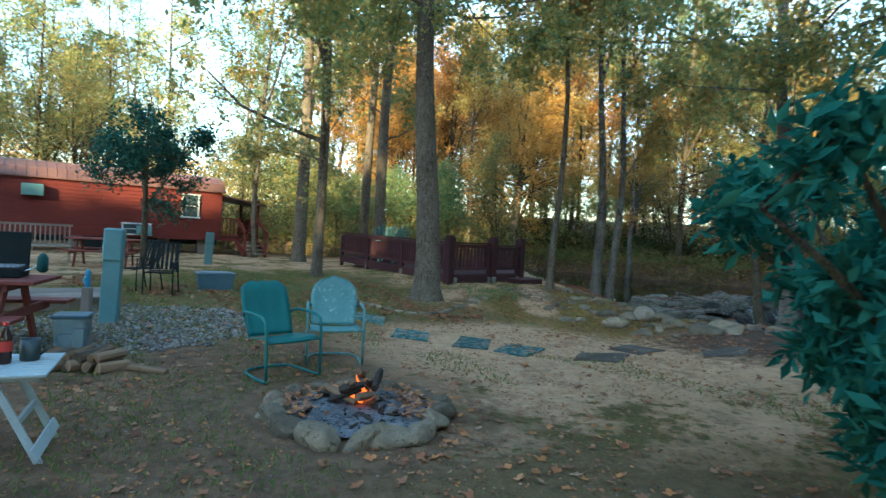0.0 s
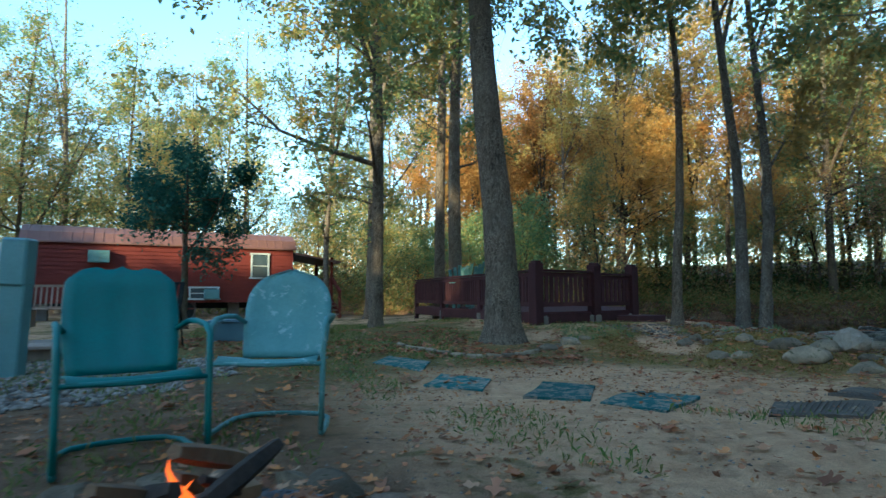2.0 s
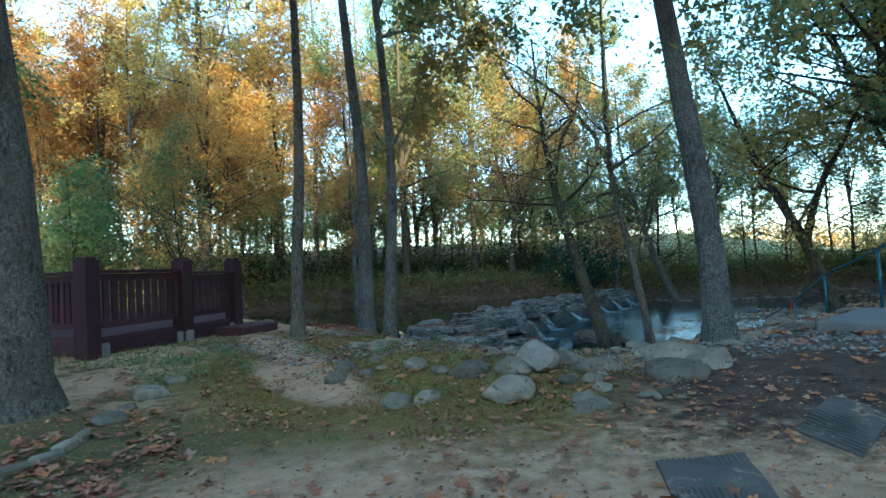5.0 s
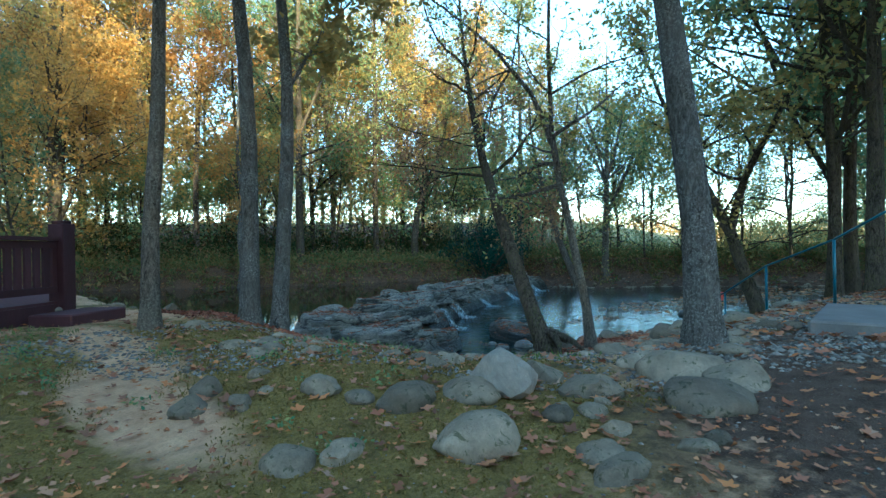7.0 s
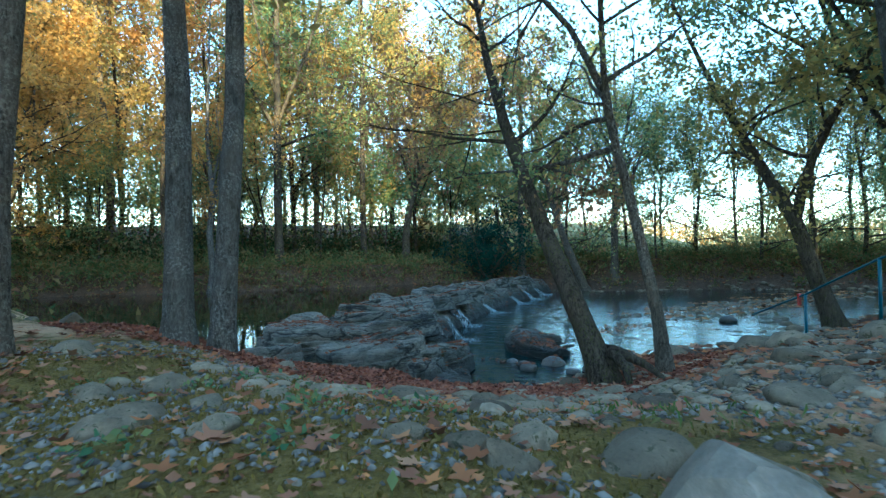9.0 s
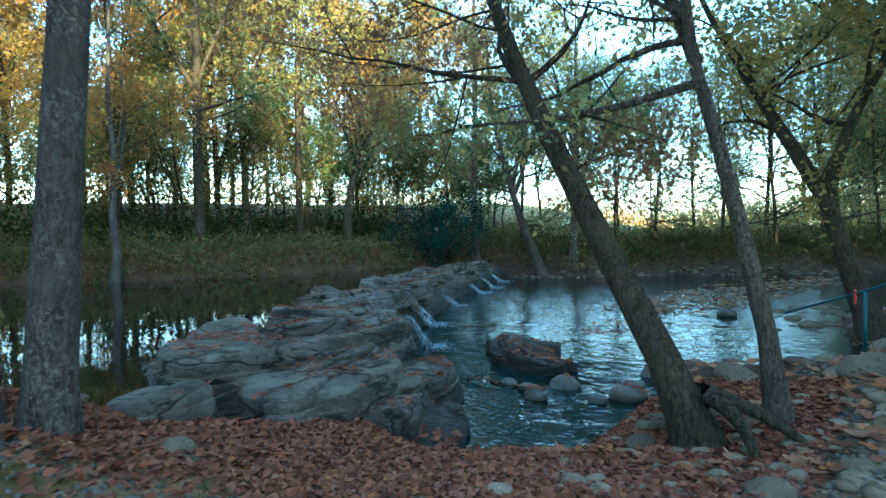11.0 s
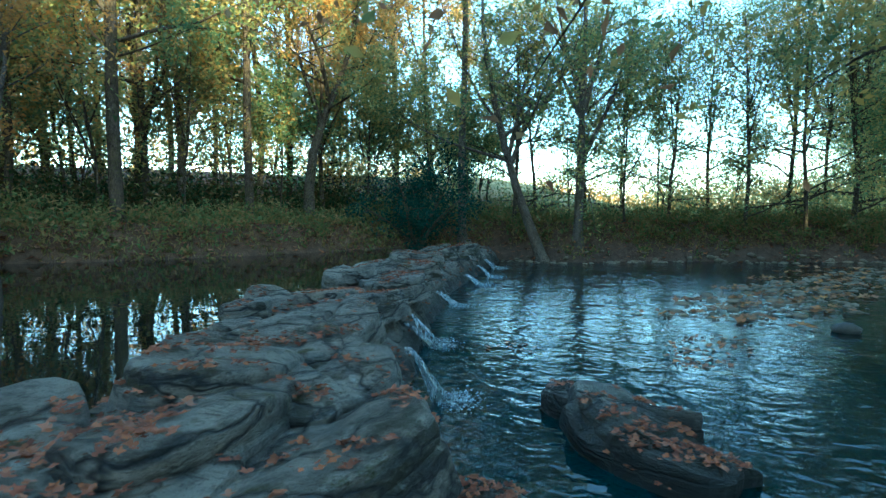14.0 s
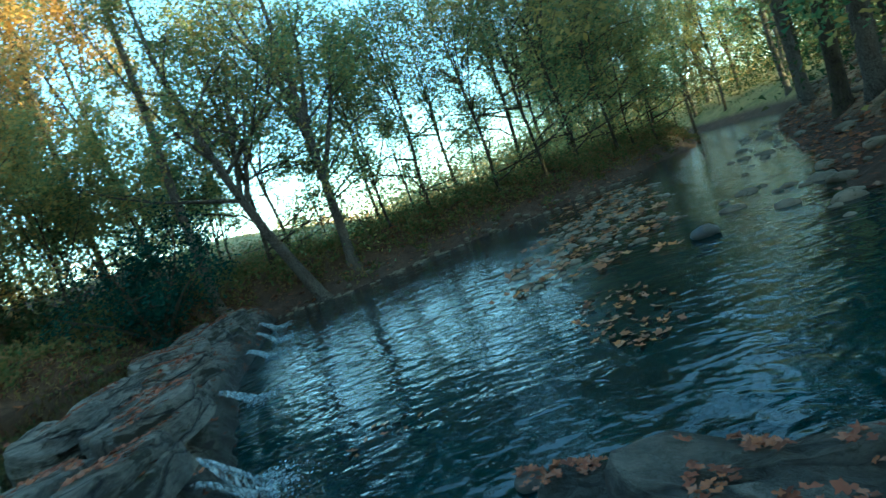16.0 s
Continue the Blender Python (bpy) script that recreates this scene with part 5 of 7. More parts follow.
litter("fallen_leaves", 1100, (4.0, 8.5), (26.5, 33.5), 0.055, lambda x, y: -signed(NEAR_SHORE, x, y) > 0.5, "orange and tan leaves on the mossy bank", 0.02)
litter("floating_leaves", 1500, (11, 17), (32.2, 36), 0.06, lambda x, y: (np.hypot((x - 15.6) / 1.0, (y - 33.5) / 0.45) < 1) | (np.hypot((x - 14.3) / 0.35, (y - 35.35) / 0.3) < 1) | (np.hypot(x - 11.2, y - 33.3) < 0.5) & (np.sin(x * 9) > 0.3), "fallen leaves drifting on the water", 0.0, lambda x, y: np.full(x.shape, WATER_LOW + 0.006))
litter("floating_leaves", 2600, (17.5, 28), (30.4, 35), 0.11, lambda x, y: (np.abs(y - (36.5 - 0.16 * x)) < 0.9 + 0.5 * np.sin(x * 3)) & (signed(NEAR_SHORE, x, y) > 0.1) & (np.sin(x * 4 + y * 6) > -0.2), "leaves caught among the riffle stones", 0.0, lambda x, y: np.full(x.shape, WATER_LOW + 0.03))


def ground_plants():
    """Low green weeds and ivy on the bank and under the deck."""
    rng = np.random.default_rng(78)
    c = np.concatenate([np.stack([rng.uniform(4.2, 6.6, 22), rng.uniform(27.8, 31.5, 22)], 1), np.stack([rng.uniform(3.2, 4.3, 46), rng.uniform(30.6, 32.2, 46)], 1), np.stack([rng.uniform(-3, 1, 18), rng.uniform(26, 31, 18)], 1)])
    c = np.repeat(c, 22, 0) + rng.normal(0, 0.055, (len(c) * 22, 2))
    p = np.stack([c[:, 0], c[:, 1], land(c[:, 0], c[:, 1]) + rng.uniform(0.0, 0.06, len(c))], 1)
    v, f = leaf_quads(p, 0.032, rng, 0.4, -0.2, 0.6)
    return bulk("weeds", v, f, M_GREEN)


tagged(ground_plants(), "low green weeds and ivy on the bank", "weeds", kind="stuff")


def grass():
    rng = np.random.default_rng(77)
    n = 130000
    x, y = rng.uniform(-4.5, 7.5, n), rng.uniform(19, 36, n)
    keep = (np.sin(x * 1.1 + 1) * np.sin(y * 0.9) + 0.6 * np.sin(x * 3.1 + y * 2.3) > np.where(x < 1.5, -0.3, 0.35)) & ~((np.abs(x - 3.9) < 2.2) & (np.abs(y - 26.6) < 1.2)) & (-signed(NEAR_SHORE, x, y) > 1.5) & (np.hypot(x - 1.45, y - 23.05) > 0.95) & (np.hypot((x - 5.3) / 1.9, (y - 29.9) / 3.0) > 0.95)
    x, y = x[keep], y[keep]
    p = np.stack([x, y, land(x, y) - 0.01], 1)
    v, f = leaf_quads(p, 0.06, rng, 0.0, -0.7, 0.16, 0.2, far=True)
    return bulk("grass", v, f, M_GRASS)


def moss():
    """Short moss tufts over the rise of the bank."""
    rng = np.random.default_rng(79)
    n = 36000
    x, y = rng.uniform(3.6, 7.4, n), rng.uniform(27.4, 33.0, n)
    keep = (np.hypot((x - 5.3) / 1.9, (y - 29.9) / 3.0) + 0.25 * np.sin(x * 5) * np.sin(y * 4 + 1) + 0.15 * np.sin(x * 13 + y * 9) < 0.9) & (-signed(NEAR_SHORE, x, y) > 0.8) & (np.abs(x - 4.45 - 0.2 * (y - 29.9)) > 0.25 + 0.12 * np.sin(y * 5))
    x, y = x[keep], y[keep]
    v, f = leaf_quads(np.stack([x, y, land(x, y) - 0.006], 1), 0.03, rng, 0.0, -0.9, 0.3, 0.2, far=True)
    return bulk("moss", v, f, M_MOSS)


tagged(moss(), "olive-brown moss over the bank", "moss", kind="stuff")
tagged(grass(), "short thin yellow-green grass", "grass", kind="stuff")

# ---- the rock ledge across the creek ----
ledge = thing("rock_ledge", (8.7, 33.6, -0.8), "low layered grey rock ledge with wet moss across the creek", "rock ledge")


def ledge_base():
    """The broken rock body that dams the pool."""
    rng = np.random.default_rng(5)
    n, w = 230, 36
    v = np.zeros((n, w, 3))
    for i, s in enumerate(np.linspace(-0.03, 1.03, n)):
        c = weir_line(min(max(s, 0), 1))
        m_ = min(max(s, 0.03), 0.97)
        a, b = weir_line(m_ - 0.03), weir_line(m_ + 0.03)
        d = (b - a) / np.linalg.norm(b - a)
        nrm = np.array([d[1], -d[0]])
        half = np.interp(s, [0, 0.15, 0.4, 1], [0.95, 1.15, 1.0, 0.9])
        for j, u in enumerate(np.linspace(-1.25, 1.25, w)):
            p = c + nrm * u * half
            top = np.interp(u, [-1.25, -0.9, -0.3, 0.7, 0.95, 1.25], [-0.5, -0.34, -0.22, -0.26, -0.5, -0.95])
            k = noise.noise(Vector((p[0] * 1.1, p[1] * 1.1, 3.0)))
            k2 = noise.noise(Vector((p[0] * 3.7, p[1] * 3.7, 8.0))) + 0.5 * noise.noise(Vector((p[0] * 9.0, p[1] * 9.0, 2.0)))
            h = top - 0.07 + 0.10 * k + 0.06 * k2
            h = h * 0.55 + 0.45 * round(h / 0.09) * 0.09
            v[i, j] = (p[0] + 0.06 * k2, p[1] + 0.06 * k, h)
    i = np.arange((n - 1) * w).reshape(n - 1, w)[:, :-1].ravel()
    f = np.stack([i, i + 1, i + 1 + w, i + w], 1)
    ob = bulk("bedrock", v.reshape(-1, 3) - np.array([8.7, 33.6, -0.8]), f, M_LEDGE, ledge)
    return ob


ledge_base()


def slab_mesh(seed):
    """A flat broken slab, about one metre long, with layered edges and an uneven top."""
    rng = np.random.default_rng(seed)
    k = 22
    a = np.linspace(0, 2 * np.pi, k, endpoint=False)
    corners = np.sort(rng.uniform(0, 2 * np.pi, 7))
    r = np.interp(a, np.concatenate([corners - 2 * np.pi, corners, corners + 2 * np.pi]), np.tile(rng.uniform(0.34, 0.58, 7), 3))
    mb = MB()
    rings = []
    for z, q in ((-0.22, 1.08), (-0.12, 1.05), (-0.06, 1.04), (-0.05, 0.985), (0.0, 1.0), (0.04, 0.98), (0.058, 0.93), (0.062, 0.68), (0.062, 0.45), (0.06, 0.22)):
        x, y = np.cos(a) * r * q * 1.15, np.sin(a) * r * q * 0.72
        lump = np.array([noise.noise(Vector((u * 3.2 + seed, w * 3.2, z * 2))) + 0.5 * noise.noise(Vector((u * 9 + seed, w * 9, z * 5))) for u, w in zip(x, y)])
        grow_ = 1 + (0.05 * lump if q > 0.8 else 0)
        rings.append(np.stack([x * grow_, y * grow_, np.full(k, z) + (0.026 * np.round(lump * 2.5) / 2.5 + 0.008 * lump) * (1.0 if z > 0 else 0.5)], 1))
    m = len(rings)
    v = np.concatenate(rings + [np.array([[0, 0, 0.06]])])
    f = [(i * k + j, i * k + (j + 1) % k, (i + 1) * k + (j + 1) % k, (i + 1) * k + j) for i in range(m - 1) for j in range(k)]
    f += [((m - 1) * k + j, (m - 1) * k + (j + 1) % k, m * k) for j in range(k)]
    mb.add(v, f)
    return mb.mesh("slab", M_LEDGE)


SLABS = [slab_mesh(300 + i) for i in range(8)]
rng = np.random.default_rng(88)
SLAB_AT = [(8.95, 34.45, 1.5, -.2), (9.95, 34.75, 1.2, -.16), (8.9, 33.5, 1.0, -.3), (10.05, 34.0, 1.2, -.2), (11.3, 35.6, 1.2, -.16), (12.1, 35.8, .9, -.2), (10.6, 35.3, 1.3, -.14), (9.3, 35.2, 1.1, -.22), (11.0, 34.9, 1.1, -.24), (12.9, 36.6, 1.2, -.2), (13.4, 37.3, 1.1, -.22), (14.6, 37.4, 1.2, -.2), (15.8, 38.3, 1.3, -.22), (17.1, 39.0, 1.3, -.22), (18.4, 39.6, 1.3, -.22), (20.0, 40.3, 1.4, -.25), (21.8, 41.0, 1.5, -.25), (16.3, 39.3, 1.1, -.25), (19.2, 40.7, 1.1, -.25), (9.15, 33.2, 1.1, -.3), (9.5, 33.6, .9, -.26), (9.3, 32.85, .8, -.45), (8.5, 34.0, .9, -.32), (10.0, 33.3, .8, -.45)]
for i in range(52):
    c = weir_line(rng.uniform(0.0, 1.0) ** 1.5)
    SLAB_AT.append((c[0] + rng.normal(0, 0.45), c[1] + rng.normal(0, 0.45), rng.uniform(0.4, 0.95), rng.uniform(-0.3, -0.14)))
for i, (x, y, s, z) in enumerate(SLAB_AT):
    ob = new("slab", SLABS[i % 8])
    ob.parent = ledge
    ob.matrix_basis = Matrix.LocRotScale((x - 8.7, y - 33.6, z + 0.8), Euler((rng.normal(-0.05, 0.1), rng.normal(0.03, 0.1), 0.75 + rng.normal(0, 0.3))), (s * 1.28, s * 1.04, s * 0.95))
island = thing("creek_rock", (12.4, 33.5, WATER_LOW), "long layered wet rock with leaves standing in the creek", "rock", "rocks in the creek")
for i, (x, y, z, sx, sy, sz, tx, ty, a) in enumerate(((0.0, 0.0, 0.12, 1.25, 1.15, 1.5, 0.16, -0.12, 0.95), (0.42, 0.5, 0.05, 1.0, 0.9, 1.3, 0.1, 0.1, 0.8), (-0.3, -0.42, 0.06, 1.0, 1.1, 1.3, 0.2, -0.05, 1.1), (-0.22, 0.05, 0.17, 0.7, 0.6, 1.0, -0.35, -0.2, 0.9), (0.2, -0.15, 0.16, 0.6, 0.5, 0.9, 0.3, 0.1, 1.3))):
    ob = new("slab", SLABS[(i * 3 + 1) % 8])
    ob.parent = island
    ob.matrix_basis = Matrix.LocRotScale((x, y, z), Euler((tx, ty, a)), (sx, sy, sz))
CREEK = list(island.children)
for x, y, z, sx, sy, sz, a in ((10.25, 33.4, -0.56, 1.5, 1.4, 1.2, 0.5), (9.55, 33.2, -0.5, 1.1, 1.2, 1.2, 1.0), (9.0, 33.0, -0.54, 0.9, 1.0, 1.0, 0.3), (8.45, 33.45, -0.46, 0.8, 1.0, 1.0, 1.0), (8.55, 32.5, -0.53, 0.7, 0.8, 0.9, 0.9), (7.95, 33.7, -0.4, 0.6, 0.8, 0.9, 0.7), (9.3, 32.6, -0.68, 0.9, 1.0, 1.2, 0.6), (9.75, 32.75, -0.72, 0.8, 0.9, 1.2, 1.3)):
    ob = new("stone", SLABS[len(CREEK) % 8])
    ob.matrix_world = Matrix.LocRotScale((x, y, z), Euler((0.16 * math.sin(x * 9), 0.2 * math.cos(y * 7), a)), (sx, sy, sz))
    CREEK.append(tagged(ob, "dark layered rock with fallen leaves at the foot of the ledge", "stone", "rocks in the creek"))
for i, (x, y, s) in enumerate([(11.5, 32.45, .38), (11.22, 32.72, .26), (11.0, 32.5, .32), (11.3, 33.0, .2), (11.45, 31.75, .42), (11.9, 31.85, .3), (12.5, 31.85, .36), (13.0, 31.55, .4), (11.2, 31.95, .25), (13.2, 34.35, .2), (17.67, 32.19, .42), (12.7, 31.5, .3), (10.8, 33.9, .3), (12.2, 31.5, .32)]):
    CREEK.append(stone(CREEKSTONE[i % 6], x, y, s * 0.9, "smooth grey stone standing in the creek", z=max(WATER_LOW - 0.03, on(x, y) - 0.05), turn=i * 2.1, tilt=(0.15, -0.1), group="rocks in the creek", sink=0.2))


def settle(obs, n, xr, yr, size, label, seed, ok):
    """Leaves that came to rest on top of the given things."""
    bpy.context.view_layer.update()
    vs, fs, k = [], [], 0
    for ob in obs:
        m = np.array(ob.matrix_world)
        co = np.empty(len(ob.data.vertices) * 3, np.float32)
        ob.data.vertices.foreach_get("co", co)
        co = co.reshape(-1, 3) @ m[:3, :3].T + m[:3, 3]
        vs += co.tolist()
        fs += [tuple(i + k for i in p.vertices) for p in ob.data.polygons]
        k = len(vs)
    tree_ = BVHTree.FromPolygons(vs, fs)
    rng = np.random.default_rng(seed)
    pts = []
    for x, y in zip(rng.uniform(*xr, n), rng.uniform(*yr, n)):
        if not ok(x, y):
            continue
        hit = tree_.ray_cast(Vector((x, y, 2.0)), Vector((0, 0, -1)))
        if hit[0] is not None and hit[1].z > 0.6:
            pts.append((x, y, hit[0].z + 0.012))
    v, f = lobed_leaves(np.array(pts), size * 1.2, rng)
    return tagged(bulk("fallen_leaves", v, f, M_WETLEAF), label, "leaves", kind="stuff")


def patchy(x, y):
    return noise.noise(Vector((x * 1.7, y * 1.7, 4.0))) + 0.6 * noise.noise(Vector((x * 5.0, y * 5.0, 1.0))) > 0.08


settle([o for o in ledge.children], 90000, (7.8, 24.5), (32.4, 43), 0.038, "wet red-brown leaves caught on the rock ledge", 91, patchy)
settle(CREEK, 30000, (7, 14), (31, 35), 0.038, "wet red-brown leaves on the creek rocks", 92, patchy)


def cascade(x, y, turn, width, drop, label):
    """A thin ragged sheet of falling water, with foam where it lands."""
    ob = thing("waterfall", pose(x, y, WATER_LOW, 0, 0, turn), label, "waterfall", "small falls over the ledge")
    mb, rng = MB(), np.random.default_rng(int(x * 100))
    nu, nt = 10 + int(width * 24), 12
    fold = np.convolve(rng.normal(0, 1, nu + 4), np.ones(3) / 3, "same")[2:-2]
    reach = 0.17 * (1 + 0.5 * fold)
    v = []
    for j in range(nt):
        t = j / (nt - 1)
        for i in range(nu):
            u = i / (nu - 1) - 0.5
            v.append((u * width * (0.85 + 0.35 * t) + 0.02 * width * fold[i], 0.14 - 0.12 * t - reach[i] * t * t + 0.012 * fold[i], drop * (1 - max(0.0, (t - 0.2) / 0.8) ** 1.7) + 0.012 * fold[i] * (1 - t)))
    mb.add(v, [(j * nu + i, j * nu + i + 1, (j + 1) * nu + i + 1, (j + 1) * nu + i) for j in range(nt - 1) for i in range(nu - 1)])
    sheet = part("sheet", mb, M_FOAM, ob, smooth=True)
    sheet.modifiers.new("thick", "SOLIDIFY").thickness = 0.012
    n = 200 + int(width * 5000)
    a, rr = rng.uniform(0, 6.28, n), np.abs(rng.normal(0, 1, n))
    p = np.stack([np.cos(a) * rr * (0.06 + 0.4 * width), -0.2 - 0.06 * rr + np.sin(a) * rr * 0.09, 0.006 + 0.05 * np.exp(-rr * 2.2) * rng.uniform(0, 1, n)], 1)
    v, f = leaf_quads(p, 0.03, rng, 0.9, 0.0, 0.8, 0.3)
    tagged(bulk("splash", v, f, M_FOAM, ob), "", kind="stuff")


for x, y, turn, w, d in ((12.27, 35.12, 35, 0.19, 0.42), (13.75, 36.3, 40, 0.13, 0.26), (14.05, 36.5, 20, 0.07, 0.3), (16.4, 37.75, 15, 0.2, 0.2), (18.9, 38.75, 22, 0.3, 0.2), (20.4, 39.35, 22, 0.3, 0.25), (22.3, 40.3, 24, 0.4, 0.22)):
    cascade(x, y, turn, w, d, "small white waterfall spilling over the rock ledge")

# ---- fire ring ----
PIT = (1.45, 23.05)
ring = thing("fire_pit", (*PIT, on(*PIT)), "ring of sooted river stones round a small wood fire", "fire pit")
rng = np.random.default_rng(12)
for i in range(17):
    a = i * 2 * math.pi / 17 + rng.uniform(-0.1, 0.1)
    near = 0.5 - 0.5 * math.sin(a)
    sz = 0.2 + 0.16 * near + rng.uniform(-0.04, 0.06)
    ob = new("stone", (ROUND[i % 12], ROUGH[i % 6], SOOTY[i % 5])[i % 3 if near < 0.6 else i % 2])
    ob.parent = ring
    ob.matrix_basis = Matrix.LocRotScale((math.cos(a) * (0.66 + rng.normal(0, 0.025)), math.sin(a) * 0.70, 0.035), Euler((rng.normal(0, 0.22), rng.normal(0, 0.22), a + 1.57 + rng.normal(0, 0.4))), (sz * 1.15, sz * 0.8, sz * rng.uniform(0.8, 1.1)))
ash = MB()
n = 24
v, f = [(0, 0, 0.06)], []
for j, rr in enumerate((0.2, 0.4, 0.6)):
    for i in range(n):
        a = i * 2 * math.pi / n
        v.append((math.cos(a) * rr, math.sin(a) * rr * 1.05, 0.055 - 0.012 * j + rng.normal(0, 0.008)))
f += [(0, 1 + i, 1 + (i + 1) % n) for i in range(n)]
f += [(1 + j * n + i, 1 + (j + 1) * n + i, 1 + (j + 1) * n + (i + 1) % n, 1 + j * n + (i + 1) % n) for j in range(2) for i in range(n)]
ash.add(v, f)
part("ash_bed", ash, M_ASH, ring, "grey and black ash", True)
for i in range(13):
    a = rng.uniform(0, 6.28)
    mb = MB()
    c = np.array([-0.03 + rng.normal(0, 0.11), 0.06 + rng.normal(0, 0.11), 0.09 + 0.014 * i])
    d = np.array([math.cos(a), math.sin(a), rng.uniform(-0.15, 0.55)]) * rng.uniform(0.09, 0.2)
    w = rng.uniform(0.018, 0.036)
    mb.tube([c - d, c - d * 0.3, c + d * 0.4, c + d], [w * 0.9, w * 1.1, w, w * 0.75], 5)
    part("log", mb, M_LOG if i % 2 == 0 else M_CHAR, ring)
for i in range(22):
    a, q = rng.uniform(0, 6.28), rng.uniform(0.1, 0.5)
    mb = MB()
    c, d = np.array([math.cos(a) * q, math.sin(a) * q, 0.065]), rng.normal(0, 0.03, 3) * (1, 1, 0.3)
    w = rng.uniform(0.008, 0.022)
    mb.tube([c - d, c - d * 0.2 + rng.normal(0, 0.006, 3), c + d], [w * 0.6, w, w * 0.5], 5)
    part("ember", mb, M_CHAR, ring)
for i, (fx, fy, h, w) in enumerate(((0.0, 0.05, 0.27, 0.026), (0.05, 0.03, 0.2, 0.024), (-0.05, 0.06, 0.12, 0.026), (0.03, 0.0, 0.12, 0.035), (0.07, 0.06, 0.10, 0.03))):
    mb = MB()
    t = np.linspace(0, 1, 8)
    mb.tube(np.stack([fx + 0.03 * np.sin(t * 5 + i), np.full(8, fy) + 0.02 * np.cos(t * 4 + i), 0.10 + t * h * 0.75], 1), w * 0.8 * np.array([0.5, 0.9, 1.0, 0.85, 0.65, 0.45, 0.25, 0.03]), 7)
    part("flame", mb, M_FLAME, ring, "orange flame", True)
a = rng.uniform(-0.6, 3.9, 330)
v, f = lobed_leaves(np.stack([np.cos(a) * rng.normal(0.48, 0.1, 330), np.sin(a) * rng.normal(0.48, 0.1, 330), rng.uniform(0.06, 0.11, 330)], 1), 0.052, rng)
tagged(bulk("dry_leaves", v, f, M_LITTER, ring), "", kind="stuff")

# ---- lawn chairs ----


def lawn_chair(at, turn, paint, base_paint, label, round_top):
    """A vintage metal chair with a shell back, on a bent tube base."""
    ob = thing("lawn_chair", pose(at[0], at[1], on(*at), 0, 0, turn), label, "chair", "chairs by the fire")
    w = 0.225
    seat = MB()
    nx, ny = 9, 9
    v = np.array([[(-1 + 2 * i / (nx - 1)) * 0.255, -0.27 + 0.46 * j / (ny - 1), 0.395 - 0.055 * (j / (ny - 1)) + 0.02 * (abs(-1 + 2 * i / (nx - 1)) ** 3) - (0.03 if j == 0 else 0.0)] for j in range(ny) for i in range(nx)])
    q = [(j * nx + i, j * nx + i + 1, (j + 1) * nx + i + 1, (j + 1) * nx + i) for j in range(ny - 1) for i in range(nx - 1)]
    seat.add(v, q)
    so = part("seat", seat, paint, ob, smooth=True)
    so.modifiers.new("thick", "SOLIDIFY").thickness = 0.012
    back = MB()
    nz = 14
    rows = []
    for j in range(nz):
        t = j / (nz - 1)
        half = 0.235 + 0.02 * math.sin(t * 3.1)
        if round_top:
            half *= math.sqrt(max(0.0, 1 - max(0, (t - 0.55) / 0.45) ** 2.6)) * 0.97 + 0.03
        else:
            half *= 1 - 0.25 * max(0, (t - 0.85) / 0.15) ** 2
        for i in range(11):
            u = -1 + 2 * i / 10
            dish = 0.05 * (1 - u * u) * math.sin(min(1, t * 1.2) * 3.0)
            rib = 0.006 * math.cos(u * 9.4) * (1 - t * 0.3)
            edge_dip = (0.02 * abs(math.sin(u * 4.7)) if not round_top and t > 0.9 else 0)
            rows.append((u * half, 0.175 + 0.21 * t + dish * 0.6 + rib, 0.36 + 0.52 * t - edge_dip))
    back.add(rows, [(j * 11 + i, j * 11 + i + 1, (j + 1) * 11 + i + 1, (j + 1) * 11 + i) for j in range(nz - 1) for i in range(10)])
    bo = part("backrest", back, paint, ob, smooth=True)
    bo.modifiers.new("thick", "SOLIDIFY").thickness = 0.01
    for sx in (-1, 1):
        arm = MB()
        pts = np.array([(sx * 0.25, 0.26, 0.56), (sx * 0.285, 0.18, 0.60), (sx * 0.29, 0.02, 0.605), (sx * 0.29, -0.16, 0.595), (sx * 0.29, -0.235, 0.56), (sx * 0.288, -0.255, 0.46), (sx * 0.286, -0.265, 0.25), (sx * 0.284, -0.275, 0.04)])
        arm.tube(pts, 0.0145, 8)
        part("arm_and_leg", arm, base_paint, ob, smooth=True)
    run = MB()
    loop = [(-0.284, -0.275, 0.03), (-0.284, -0.24, 0.016), (-0.28, -0.05, 0.016), (-0.265, 0.14, 0.016), (-0.2, 0.24, 0.018), (-0.08, 0.275, 0.018), (0.08, 0.275, 0.018), (0.2, 0.24, 0.018), (0.265, 0.14, 0.016), (0.28, -0.05, 0.016), (0.284, -0.24, 0.016), (0.284, -0.275, 0.03)]
    run.tube(loop, 0.0145, 8)
    part("base_loop", run, base_paint, ob, smooth=True)
    bar = MB()
    bar.tube([(-0.285, -0.26, 0.37), (0.285, -0.26, 0.37)], 0.011, 8)
    part("crossbar", bar, base_paint, ob, smooth=True)
    return ob


lawn_chair((0.60, 24.10), 42, M_TEAL, M_TEAL, "teal metal lawn chair with a square shell back", False)
lawn_chair((1.04, 24.74), 10, M_CHAIR2, M_CHAIR2, "worn white metal lawn chair with a rounded back", True)

# ---- stepping mats ----


